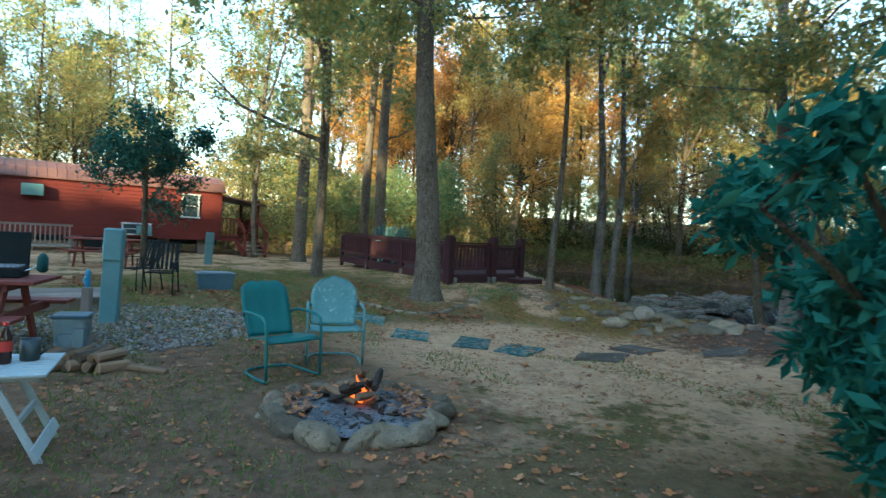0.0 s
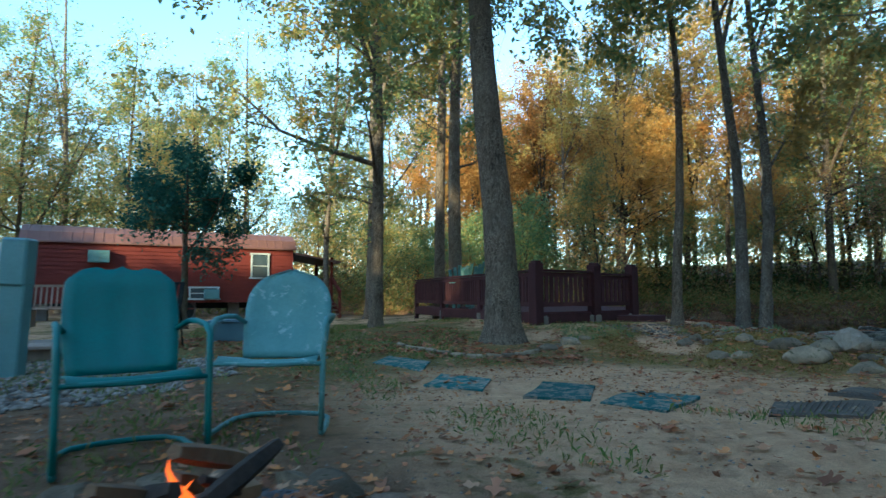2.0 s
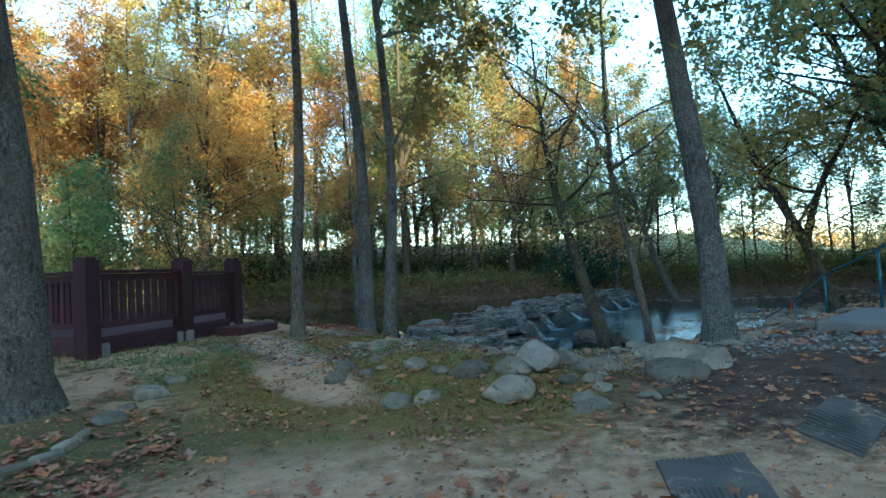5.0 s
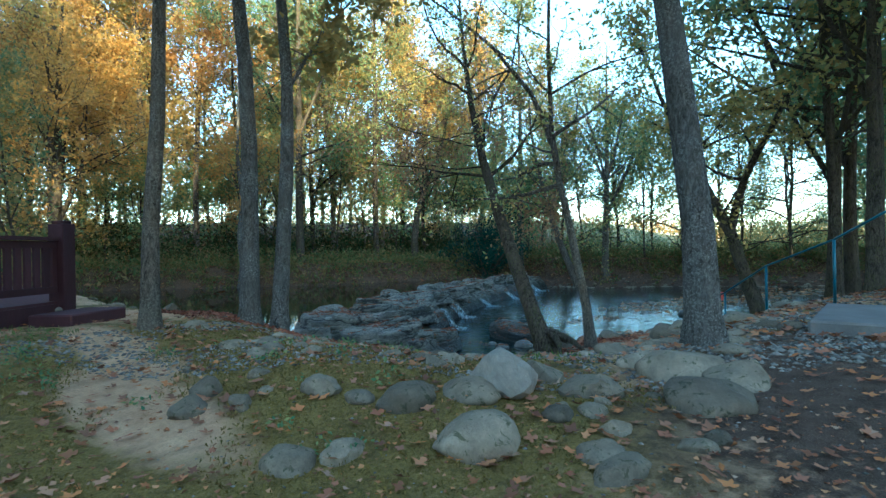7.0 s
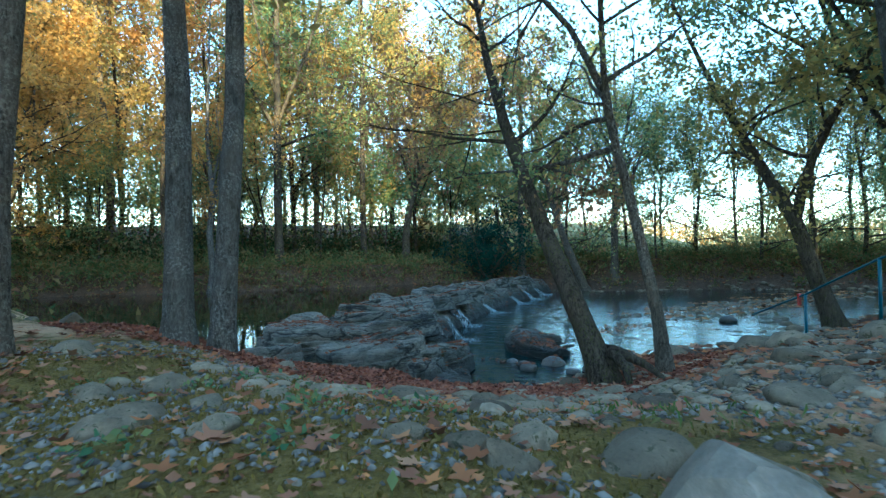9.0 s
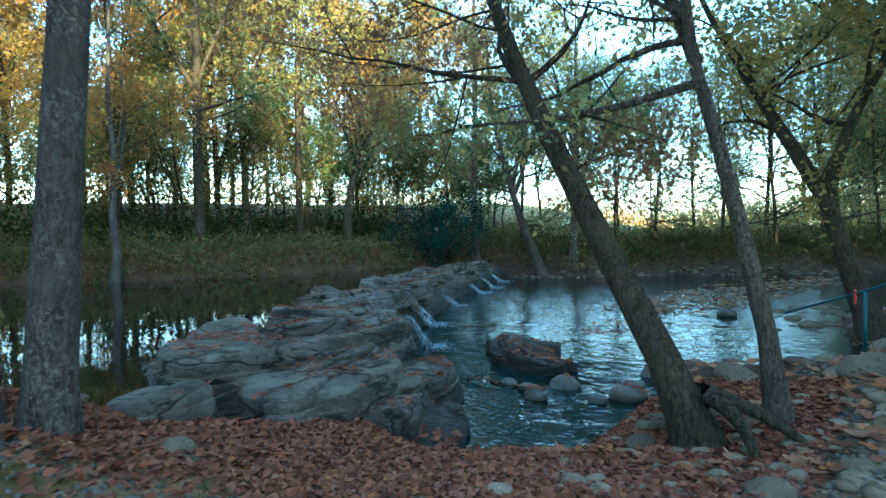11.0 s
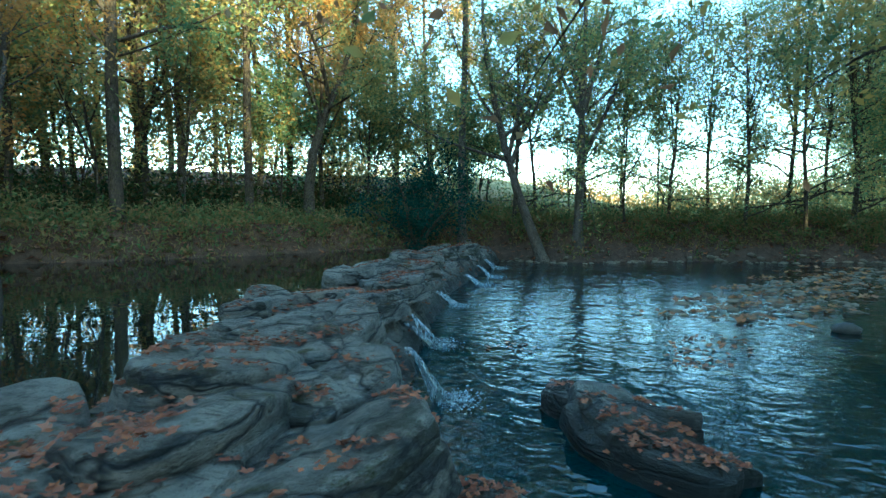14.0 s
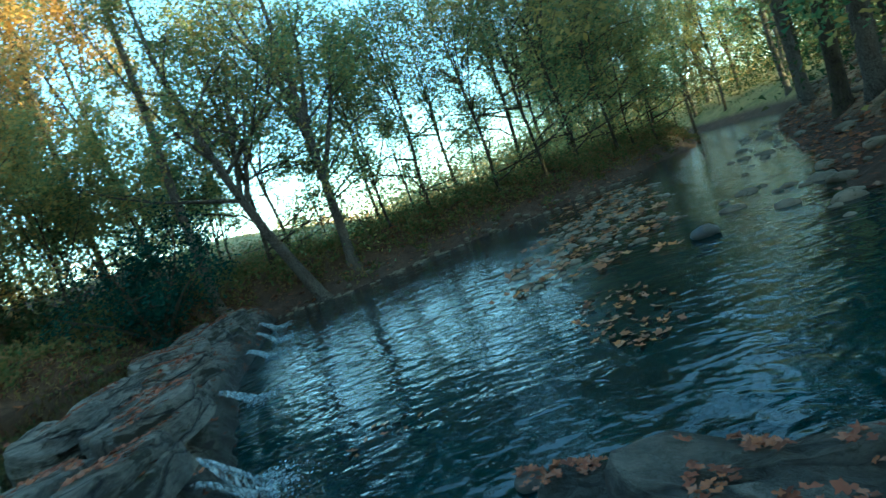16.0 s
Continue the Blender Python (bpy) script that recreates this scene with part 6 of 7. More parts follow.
def mat(corners, material, label, rib):
    z = on(*np.mean(corners, axis=0))
    c = np.mean(corners, axis=0)
    ob = thing("stepping_mat", (c[0], c[1], z), label, "mat", "mats laid as a path")
    n = 10
    mb = MB()
    A, B, C_, D = [np.array(q) - c for q in corners]
    g = [[(A * (1 - s) + B * s) * (1 - t) + (D * (1 - s) + C_ * s) * t for s in np.linspace(0, 1, n)] for t in np.linspace(0, 1, n)]
    zz = lambda p: 0.016 + 0.006 * math.sin(p[0] * 9 + c[0] * 7) * math.sin(p[1] * 8)
    v = [(p[0], p[1], zz(p) + on(p[0] + c[0], p[1] + c[1]) - z) for row in g for p in row] + [(p[0], p[1], on(p[0] + c[0], p[1] + c[1]) - z - 0.02) for row in g for p in row]
    f = [(j * n + i, j * n + i + 1, (j + 1) * n + i + 1, (j + 1) * n + i) for j in range(n - 1) for i in range(n - 1)]
    rim = [i for i in range(n)] + [j * n + n - 1 for j in range(1, n)] + [(n - 1) * n + i for i in range(n - 2, -1, -1)] + [j * n for j in range(n - 2, 0, -1)]
    f += [(rim[i], rim[(i + 1) % len(rim)], rim[(i + 1) % len(rim)] + n * n, rim[i] + n * n) for i in range(len(rim))]
    mb.add(v, f)
    part("pad", mb, material, ob)
    if rib:
        rb = MB()
        for k in range(1, 16):
            t = k / 16
            p, q = A * (1 - t) + D * t, B * (1 - t) + C_ * t
            rb.beam((*(p * 0.98), on(*(p + c)) - z + 0.018), (*(q * 0.98), on(*(q + c)) - z + 0.018), 0.012, 0.004)
        part("ribs", rb, material, ob)


TEAL_MATS = [[(0.85, 27.87), (0.95, 28.25), (1.5, 27.75), (1.5, 27.15)], [(1.62, 26.42), (1.70, 26.98), (2.17, 26.68), (2.12, 26.12)], [(2.42, 25.85), (2.60, 26.5), (3.0, 26.35), (2.87, 25.68)], [(2.92, 25.6), (3.28, 26.1), (3.65, 25.88), (3.27, 25.3)]]
for q in TEAL_MATS:
    mat(q, M_MAT, "faded teal carpet tile laid flat on the earth", False)
mat([(3.84, 25.27), (4.09, 25.76), (4.70, 25.66), (4.40, 25.30)], M_BLACKMAT, "dusty dark ribbed mat laid on the earth", True)
mat([(4.53, 25.97), (4.98, 26.40), (5.42, 26.2), (4.85, 25.72)], M_BLACKMAT, "dusty dark ribbed mat laid on the earth", True)
mat([(5.75, 25.8), (5.95, 26.2), (6.7, 26.3), (6.4, 25.9)], M_BLACKMAT, "dusty dark ribbed mat laid on the earth", True)

def kerb():
    """Worn edging blocks laid in a curve round the foot of the big tree."""
    ob = thing("edging_kerb", (2.0, 29.0, on(2.0, 29.0)), "low curve of worn stone edging round the tree", "kerb")
    line = np.array([(0.75, 29.9), (1.0, 29.35), (1.4, 28.8), (1.85, 28.5), (2.2, 28.52), (2.5, 28.82), (2.72, 29.3)])
    u = np.concatenate([[0], np.cumsum(np.linalg.norm(np.diff(line, axis=0), axis=1))])
    rng = np.random.default_rng(41)
    n = int(u[-1] / 0.21)
    for i in range(n):
        p = np.array([np.interp((i + 0.5) / n * u[-1], u, line[:, c]) for c in (0, 1)])
        q = np.array([np.interp((i + 0.6) / n * u[-1], u, line[:, c]) for c in (0, 1)])
        mb = MB()
        mb.box((p[0] - 2.0, p[1] - 29.0, on(*p) - on(2.0, 29.0) - 0.005), (0.195, 0.08, 0.11), pose(0, 0, 0, rng.normal(0, 4), rng.normal(0, 3), math.degrees(math.atan2(*(q - p)[::-1])) + rng.normal(0, 3)))
        part("edging_block", mb, M_STONE, ob, bevel=0.014)


kerb()

# ---- deck ----


def deck():
    z0 = 0.1
    ob = thing("deck", (2.85, 32.5, z0), "low maroon-stained wooden deck with a slatted railing", "deck")
    o = np.array([2.85, 32.5])
    corners = [np.array(p) - o for p in ((-0.45, 39.2), (0.6, 36.9), (1.7, 34.75), (2.85, 32.5), (4.05, 33.5), (4.95, 34.3))]
    back = [np.array(p) - o for p in ((3.6, 41.5), (5.6, 38.0))]
    floor_z = 0.42 - z0
    mb = MB()
    outline = corners + [back[1], back[0]]
    n = len(outline)
    mb.add([(p[0], p[1], floor_z) for p in outline] + [(p[0], p[1], floor_z - 0.04) for p in outline], [tuple(range(n))] + [tuple(range(2 * n - 1, n - 1, -1))] + [(i, n + i, n + (i + 1) % n, (i + 1) % n) for i in range(n)])
    part("floor", mb, M_DECK, ob)
    for p, q in zip(corners[:-1], corners[1:]):
        mb = MB()
        mb.beam((*p, floor_z - 0.13), (*q, floor_z - 0.13), 0.05, 0.2)
        part("fascia_board", mb, M_DECK, ob)
    for i, p in enumerate(corners):
        big = i >= 3
        mb = MB()
        h = (1.32 if big else 1.08) - z0 + 0.02
        w = 0.20 if big else 0.1
        mb.box((p[0], p[1], (h - 0.15) / 2), (w, w, h + 0.15), pose(0, 0, 0, 0, 0, 40))
        if big:
            mb.box((p[0], p[1], h + 0.02), (0.15, 0.15, 0.04), pose(0, 0, 0, 0, 0, 40))
        part("post", mb, M_DECK, ob, bevel=0.008)
    for i, (p, q) in enumerate(zip(corners[:-1], corners[1:])):
        L = np.linalg.norm(q - p)
        top = 1.2 - z0 if i != 4 else 1.16 - z0
        for nm, zz, w, h in (("top_rail", top, 0.11, 0.04), ("upper_rail", top - 0.07, 0.04, 0.08), ("lower_rail", 0.56 - z0, 0.04, 0.08)):
            mb = MB()
            mb.beam((*p, zz), (*q, zz), w, h)
            part(nm, mb, M_DECK, ob)
        k = int(L / 0.125)
        mb = MB()
        mb.box((0, 0, 0), (0.085, 0.03, top - 0.62 + z0))
        me = mb.mesh("slat", M_DECK)
        for j in range(1, k):
            c = p + (q - p) * j / k
            s = new("slat", me)
            s.parent = ob
            s.matrix_basis = pose(c[0], c[1], (top + 0.53 - z0) / 2, 0, 0, math.degrees(math.atan2(*(q - p)[::-1])))
    for dx, dy in ((0.1, 0.15), (1.2, 1.0), (2.0, 1.8), (-1.1, 2.3), (-2.2, 4.5)):
        mb = MB()
        mb.box((dx, dy, 0.05), (0.25, 0.25, 0.4))
        part("footing", mb, M_CONCRETE, ob, bevel=0.02)
    st = MB()
    st.box((2.15, 1.2, 0.12), (0.9, 0.5, 0.22), pose(0, 0, 0, 0, 0, 40))
    part("step", st, M_DECK, ob, bevel=0.015)


deck()


def garden_chair(x, y, z, turn):
    ob = thing("garden_chair", pose(x, y, z, 0, 0, turn) @ Matrix.Scale(1.14, 4), "pale blue plastic garden chair on the deck", "chair", "garden chairs on the deck")
    for i in range(5):
        mb = MB()
        u = (i - 2) * 0.095
        mb.beam((u * 0.7, 0.16, 0.32), (u * 1.25, 0.42, 1.0 - 0.05 * abs(i - 2)), 0.075, 0.018)
        part("back_slat", mb, M_CHAIR2, ob, bevel=0.006)
    mb = MB()
    for i in range(5):
        mb.box((0, -0.28 + i * 0.1, 0.36 - i * 0.015), (0.5, 0.085, 0.018))
    part("seat", mb, M_CHAIR2, ob)
    for sx in (-1, 1):
        mb = MB()
        mb.box((sx * 0.31, -0.02, 0.56), (0.11, 0.65, 0.02))
        mb.box((sx * 0.28, -0.28, 0.28), (0.03, 0.08, 0.56))
        mb.box((sx * 0.28, 0.28, 0.28), (0.03, 0.08, 0.56))
        part("arm", mb, M_CHAIR2, ob)


for x, y, t in ((1.15, 36.9, 215), (0.95, 37.8, 190), (1.42, 36.25, 225)):
    garden_chair(x, y, 0.42, t)

# ---- red cabin on wheels ----


def cabin():
    a, b = np.array([-13.05, 38.4]), np.array([-6.0, 43.35])
    L = float(np.linalg.norm(b - a))
    turn = math.degrees(math.atan2(b[1] - a[1], b[0] - a[0]))
    ob = thing("cabin", pose(a[0], a[1], -0.1, 0, 0, turn), "red lap-sided park cabin with a brown metal roof", "cabin")
    z0, z1, depth = 0.62, 2.68, 2.6
    core = MB()
    core.box((L / 2, depth / 2, (z0 + z1) / 2), (L - 0.06, depth - 0.06, z1 - z0))
    part("wall", core, M_RED, ob)
    n = 15
    bd = (z1 - z0) / n
    for i in range(n):
        z = z0 + i * bd
        mb = MB()
        mb.add([(0, -0.035, z), (L, -0.035, z), (L, -0.008, z + bd), (0, -0.008, z + bd), (0, 0.03, z), (L, 0.03, z), (L, 0.03, z + bd), (0, 0.03, z + bd)], [(0, 1, 2, 3), (0, 4, 5, 1), (3, 2, 6, 7), (1, 5, 6, 2), (0, 3, 7, 4)])
        part("siding_board", mb, M_RED, ob)
        mb = MB()
        mb.add([(L + 0.035, 0, z), (L + 0.035, depth, z), (L + 0.008, depth, z + bd), (L + 0.008, 0, z + bd), (L - 0.03, 0, z), (L - 0.03, depth, z)], [(0, 1, 2, 3), (0, 4, 5, 1)])
        part("siding_board", mb, M_RED, ob)
    roof = MB()
    prof = [(-0.12, z1 - 0.02), (0.12, z1 + 0.30), (0.55, z1 + 0.52), (1.3, z1 + 0.62), (2.05, z1 + 0.52), (2.5, z1 + 0.30), (2.75, z1 - 0.02)]
    m = len(prof)
    v = [(x, y, z) for x in (-0.12, L + 0.12) for y, z in prof] + [(x, y, z - 0.05) for x in (-0.12, L + 0.12) for y, z in prof]
    f = [(i, i + 1, m + i + 1, m + i) for i in range(m - 1)] + [(2 * m + i, 3 * m + i, 3 * m + i + 1, 2 * m + i + 1) for i in range(m - 1)]
    f += [tuple(range(m - 1, -1, -1)), tuple(range(m, 2 * m)), (0, m, 3 * m, 2 * m), (m - 1, 3 * m - 1, 4 * m - 1, 2 * m - 1)]
    roof.add(v, f)
    ro = part("roof", roof, M_ROOF, ob)
    for i in range(int(L / 0.3)):
        mb = MB()
        x = 0.1 + i * 0.3
        mb.tube([(x, y - 0.005, z + 0.008) for y, z in prof[:5]], 0.013, 5, False)
        part("roof_seam", mb, M_ROOF, ro)

    def window(x, z, w, h, name="window"):
        fr = MB()
        for c, s in (((x, -0.05, z + h / 2), (w + 0.12, 0.05, 0.06)), ((x, -0.05, z - h / 2), (w + 0.16, 0.07, 0.06)), ((x - w / 2, -0.05, z), (0.06, 0.05, h)), ((x + w / 2, -0.05, z), (0.06, 0.05, h)), ((x, -0.048, z), (w, 0.04, 0.035))):
            fr.box(c, s)
        wo = part(name, fr, M_WHITE, ob, "white window frame")
        for sz in (-1, 1):
            g = MB()
            g.box((x, -0.042, z + sz * h / 4), (w - 0.04, 0.008, h / 2 - 0.05))
            part("pane", g, M_GLASS, wo)

    window(L - 1.25, 1.98, 0.62, 0.92)
    window(L - 3.2, 0.95, 0.95, 0.42)
    ac = MB()
    ac.box((2.1, -0.16, 2.18), (0.62, 0.3, 0.4))
    for i in range(7):
        ac.box((2.1, -0.315, 2.03 + i * 0.05), (0.52, 0.012, 0.02))
    part("air_conditioner", ac, M_PEDESTAL, ob, bevel=0.004)
    ac = MB()
    ac.box((L - 2.95, -0.16, 0.92), (0.5, 0.26, 0.34))
    part("air_conditioner", ac, M_PEDESTAL, ob, bevel=0.01)
    fr = MB()
    for y in (0.5, 2.1):
        fr.box((L / 2, y, z0 - 0.12), (L, 0.08, 0.2))
    part("chassis", fr, M_BLACK, ob)
    for i in range(6):
        bl = MB()
        bl.box((0.5 + i * 1.5, 0.5, 0.3), (0.4, 0.4, 0.6))
        part("block_pier", bl, M_CONCRETE, ob, bevel=0.01)
    for x in (4.0, 4.8):
        wh = MB()
        wh.tube([(x, 0.1, 0.33), (x, 0.3, 0.33)], 0.32, 18)
        part("wheel", wh, M_BLACK, ob)
    # porch at the end of the cabin
    fl = MB()
    fl.box((L + 0.85, 1.2, z0 + 0.05), (1.6, 2.2, 0.12))
    part("porch_floor", fl, M_RED, ob)
    pr = MB()
    pr.add([(L + 0.05, -0.15, z1 - 0.15), (L + 1.9, -0.15, z1 - 0.45), (L + 1.9, 2.6, z1 - 0.45), (L + 0.05, 2.6, z1 - 0.15), (L + 0.05, -0.15, z1 - 0.22), (L + 1.9, -0.15, z1 - 0.52), (L + 1.9, 2.6, z1 - 0.52), (L + 0.05, 2.6, z1 - 0.22)], [(0, 1, 2, 3), (7, 6, 5, 4), (0, 4, 5, 1), (1, 5, 6, 2), (2, 6, 7, 3)])
    part("porch_roof", pr, M_ROOF, ob)
    for y in (0.1, 2.3):
        mb = MB()
        mb.box((L + 1.6, y, 1.25), (0.09, 0.09, 2.3))
        part("porch_post", mb, M_RED, ob)
    for k, (p, q) in enumerate((((L + 0.1, 0.1), (L + 0.75, 0.1)), ((L + 1.6, 0.1), (L + 1.6, 2.3)))):
        mb = MB()
        mb.beam((*p, 1.55), (*q, 1.55), 0.09, 0.05)
        part("porch_rail", mb, M_RED, ob)
        mb = MB()
        mb.beam((*p, 0.82), (*q, 0.82), 0.05, 0.08)
        part("porch_rail", mb, M_RED, ob)
        nn = max(3, int(math.dist(p, q) / 0.14))
        for j in range(nn + 1):
            s = MB()
            c = np.array(p) + (np.array(q) - p) * j / nn
            s.box((c[0], c[1], 1.18), (0.04, 0.04, 0.7))
            part("baluster", s, M_RED, ob)
    for i in range(4):
        t = MB()
        t.box((L + 1.15, -0.12 - 0.25 * i, z0 - 0.02 - 0.155 * i), (0.85, 0.27, 0.045))
        part("stair_tread", t, M_TIMBER, ob)
    for x in (L + 0.7, L + 1.6):
        s = MB()
        s.beam((x, 0.05, z0 + 0.0), (x, -1.05, 0.06), 0.05, 0.24)
        part("stringer", s, M_RED, ob)
        h = MB()
        h.beam((x, 0.05, 1.56), (x, -1.0, 0.98), 0.08, 0.16)
        h.box((x, -0.95, 0.5), (0.09, 0.09, 1.0))
        part("handrail", h, M_RED, ob)


cabin()


def arch_shed():
    """A tall arched metal shelter, cream outside and open at its end."""
    ob = thing("arched_shelter", pose(-14.6, 36.0, -0.1, 0, 0, 30), "cream arched metal shelter with a dark green end", "shelter")
    a = np.linspace(0, math.pi, 15)
    w, h, d = 1.7, 3.55, 3.5
    prof = [(w * math.cos(t), 1.7 + (h - 1.7) * math.sin(t)) for t in a]
    prof = [(w, 0)] + prof + [(-w, 0)]
    mb = MB()
    m = len(prof)
    v = [(x, y, z) for y in (0, d) for x, z in prof] + [(x * 0.97, y, z * 0.985) for y in (0, d) for x, z in prof]
    f = [(i, i + 1, m + i + 1, m + i) for i in range(m - 1)] + [(2 * m + i, 3 * m + i, 3 * m + i + 1, 2 * m + i + 1) for i in range(m - 1)]
    f += [(i, 2 * m + i, 2 * m + i + 1, i + 1) for i in range(m - 1)]
    mb.add(v, f)
    part("shell", mb, M_CREAM, ob)
    e = MB()
    e.add([(x * 0.96, 0.7, z * 0.98) for x, z in prof], [tuple(range(m))])
    so = part("end_panel", e, M_DARKGREEN, ob)
    so.modifiers.new("thick", "SOLIDIFY").thickness = 0.04
    dr = MB()
    dr.box((0.2, 0.62, 1.0), (0.8, 0.05, 2.0))
    part("door", dr, M_CREAM, ob, "pale door", bevel=0.01)
    bx = MB()
    bx.box((1.2, -0.35, 0.45), (0.6, 0.5, 0.9))
    part("locker", bx, M_BIN, ob, "blue-green locker", bevel=0.02)


arch_shed()


def picnic_table(m, label, paint):
    ob = thing("picnic_table", m, label, "picnic table", "picnic tables")
    L = 1.8
    for i in range(5):
        mb = MB()
        mb.box((0, -0.3 + 0.15 * i, 0.74), (L, 0.14, 0.038))
        part("top_board", mb, paint, ob, bevel=0.006)
    for sy in (-1, 1):
        for k in range(2):
            mb = MB()
            mb.box((0, sy * (0.62 + 0.145 * k), 0.44), (L, 0.135, 0.038))
            part("bench_board", mb, paint, ob, bevel=0.006)
    for sx in (-1, 1):
        for sy in (-1, 1):
            mb = MB()
            mb.beam((sx * 0.6, sy * 0.2, 0.72), (sx * 0.6, sy * 0.55, 0.0), 0.09, 0.045, (1, 0, 0))
            part("leg", mb, paint, ob, bevel=0.004)
        mb = MB()
        mb.box((sx * 0.65, 0, 0.40), (0.04, 1.5, 0.09))
        mb.box((sx * 0.65, 0, 0.69), (0.04, 0.7, 0.07))
        part("brace", mb, paint, ob)
    return ob


TABLE = pose(-2.75, 24.45, on(-2.4, 24), 0, 0, 12)
picnic_table(TABLE, "red-brown wooden picnic table with camp cooking things", M_TABLE)
picnic_table(pose(-6.3, 34.6, on(-6.3, 34.6), 0, 0, 15), "red-brown picnic table on the lawn by the cabin", M_TABLE)


def camp_stove():
    ob = thing("camp_stove", TABLE @ pose(0.35, 0.05, 0.762, 0, 0, 8), "black folding camp stove with its lid up", "stove")
    mb = MB()
    mb.box((0, 0, 0.05), (0.62, 0.36, 0.1))
    part("body", mb, M_BLACK, ob, bevel=0.01)
    mb = MB()
    mb.box((0, 0.19, 0.27), (0.62, 0.03, 0.36), pose(0, 0, 0, -8, 0, 0))
    part("lid", mb, M_BLACK, ob, bevel=0.008)
    mb = MB()
    for i in range(13):
        mb.tube([(-0.28 + i * 0.0466, -0.16, 0.112), (-0.28 + i * 0.0466, 0.15, 0.112)], 0.004, 5)
    for y in (-0.16, 0.0, 0.15):
        mb.tube([(-0.28, y, 0.11), (0.28, y, 0.11)], 0.004, 5)
    part("grate", mb, M_STEEL, ob)
    mb = MB()
    mb.tube([(0.31, -0.05, 0.06), (0.38, -0.05, 0.09), (0.44, -0.06, 0.14)], 0.008, 6)
    part("gas_arm", mb, M_STEEL, ob)
    mb = MB()
    mb.lathe([(0.02, 0.0), (0.05, 0.02), (0.052, 0.15), (0.03, 0.19), (0.012, 0.2)], 14, (0.47, -0.06, 0.05))
    part("gas_canister", mb, M_DARKGREEN, ob, "dark green gas canister", True)


camp_stove()


def bin_box(m, w, d, h, paint, label, name="storage_bin", lid=True):
    ob = thing(name, m, label, "bin")
    mb = MB()
    a, b = 0.88, 1.0
    z = (0, h)
    v = [(sx * w / 2 * s, sy * d / 2 * s, zz) for zz, s in zip(z, (a, b)) for sx, sy in ((-1, -1), (1, -1), (1, 1), (-1, 1))]
    v += [(x * 0.94, y * 0.94, max(zz, 0.012)) for x, y, zz in v]
    mb.add(v, [(3, 2, 1, 0), (0, 1, 5, 4), (1, 2, 6, 5), (2, 3, 7, 6), (3, 0, 4, 7), (8, 9, 10, 11), (12, 13, 9, 8), (13, 14, 10, 9), (14, 15, 11, 10), (15, 12, 8, 11), (4, 5, 13, 12), (5, 6, 14, 13), (6, 7, 15, 14), (7, 4, 12, 15)])
    part("tub", mb, paint, ob)
    if lid:
        mb = MB()
        mb.box((0, 0, h + 0.015), (w * 1.08, d * 1.08, 0.03))
        mb.box((0, 0, h + 0.035), (w * 0.85, d * 0.85, 0.02))
        part("lid", mb, paint, ob, bevel=0.008)
    return ob


crate = bin_box(pose(-1.68, 24.75, on(-1.68, 24.75), 0, 0, 15), 0.3, 0.27, 0.36, M_CLEAR, "clear lidded plastic bin with blue contents on the gravel", lid=False)
for nm, c, sz, pt in (("lid", (0, 0, 0.375), (0.33, 0.30, 0.035), M_BIN), ("contents", (-0.06, 0, 0.1), (0.11, 0.16, 0.17), M_BLUE), ("contents", (0.07, 0.02, 0.13), (0.1, 0.18, 0.22), M_BIN)):
    mb = MB()
    mb.box(c, sz)
    part(nm, mb, pt, crate, bevel=0.008)
bin_box(TABLE @ pose(0.22, -0.70, 0.462, 0, 0, 5), 0.5, 0.24, 0.17, M_BLUE, "blue open plastic tub of camp things on the bench", "plastic_tub", False)


def bottle(m, body, cap, label, h=0.26, r=0.038, band=None):
    ob = thing("bottle", m, label, "bottle", "bottles on the tables")
    mb = MB()
    mb.lathe([(r * 0.9, 0), (r, 0.01), (r, h * 0.55), (r * 0.95, h * 0.65), (r * 0.45, h * 0.85), (r * 0.4, h * 0.92)], 16)
    part("body", mb, body, ob, smooth=True)
    mb = MB()
    mb.lathe([(r * 0.45, h * 0.92), (r * 0.45, h), (r * 0.3, h * 1.005)], 12)
    part("cap", mb, cap, ob)
    if band:
        mb = MB()
        mb.lathe([(r * 1.02, h * 0.3), (r * 1.02, h * 0.55)], 16)
        part("label_band", mb, band, ob)


M_REDPLASTIC = surface("red_plastic", (0.45, 0.03, 0.025), (0.55, 0.05, 0.035), 4.0, 0.4, 0.05, 60.0)
M_COLA = surface("dark_drink", (0.03, 0.012, 0.008), (0.05, 0.02, 0.012), 4.0, 0.1, 0.0, 60.0)
bottle(TABLE @ pose(0.62, -0.68, 0.462), M_WHITE, M_REDPLASTIC, "white squeeze bottle with a red cap on the bench", 0.27, 0.045, M_REDPLASTIC)


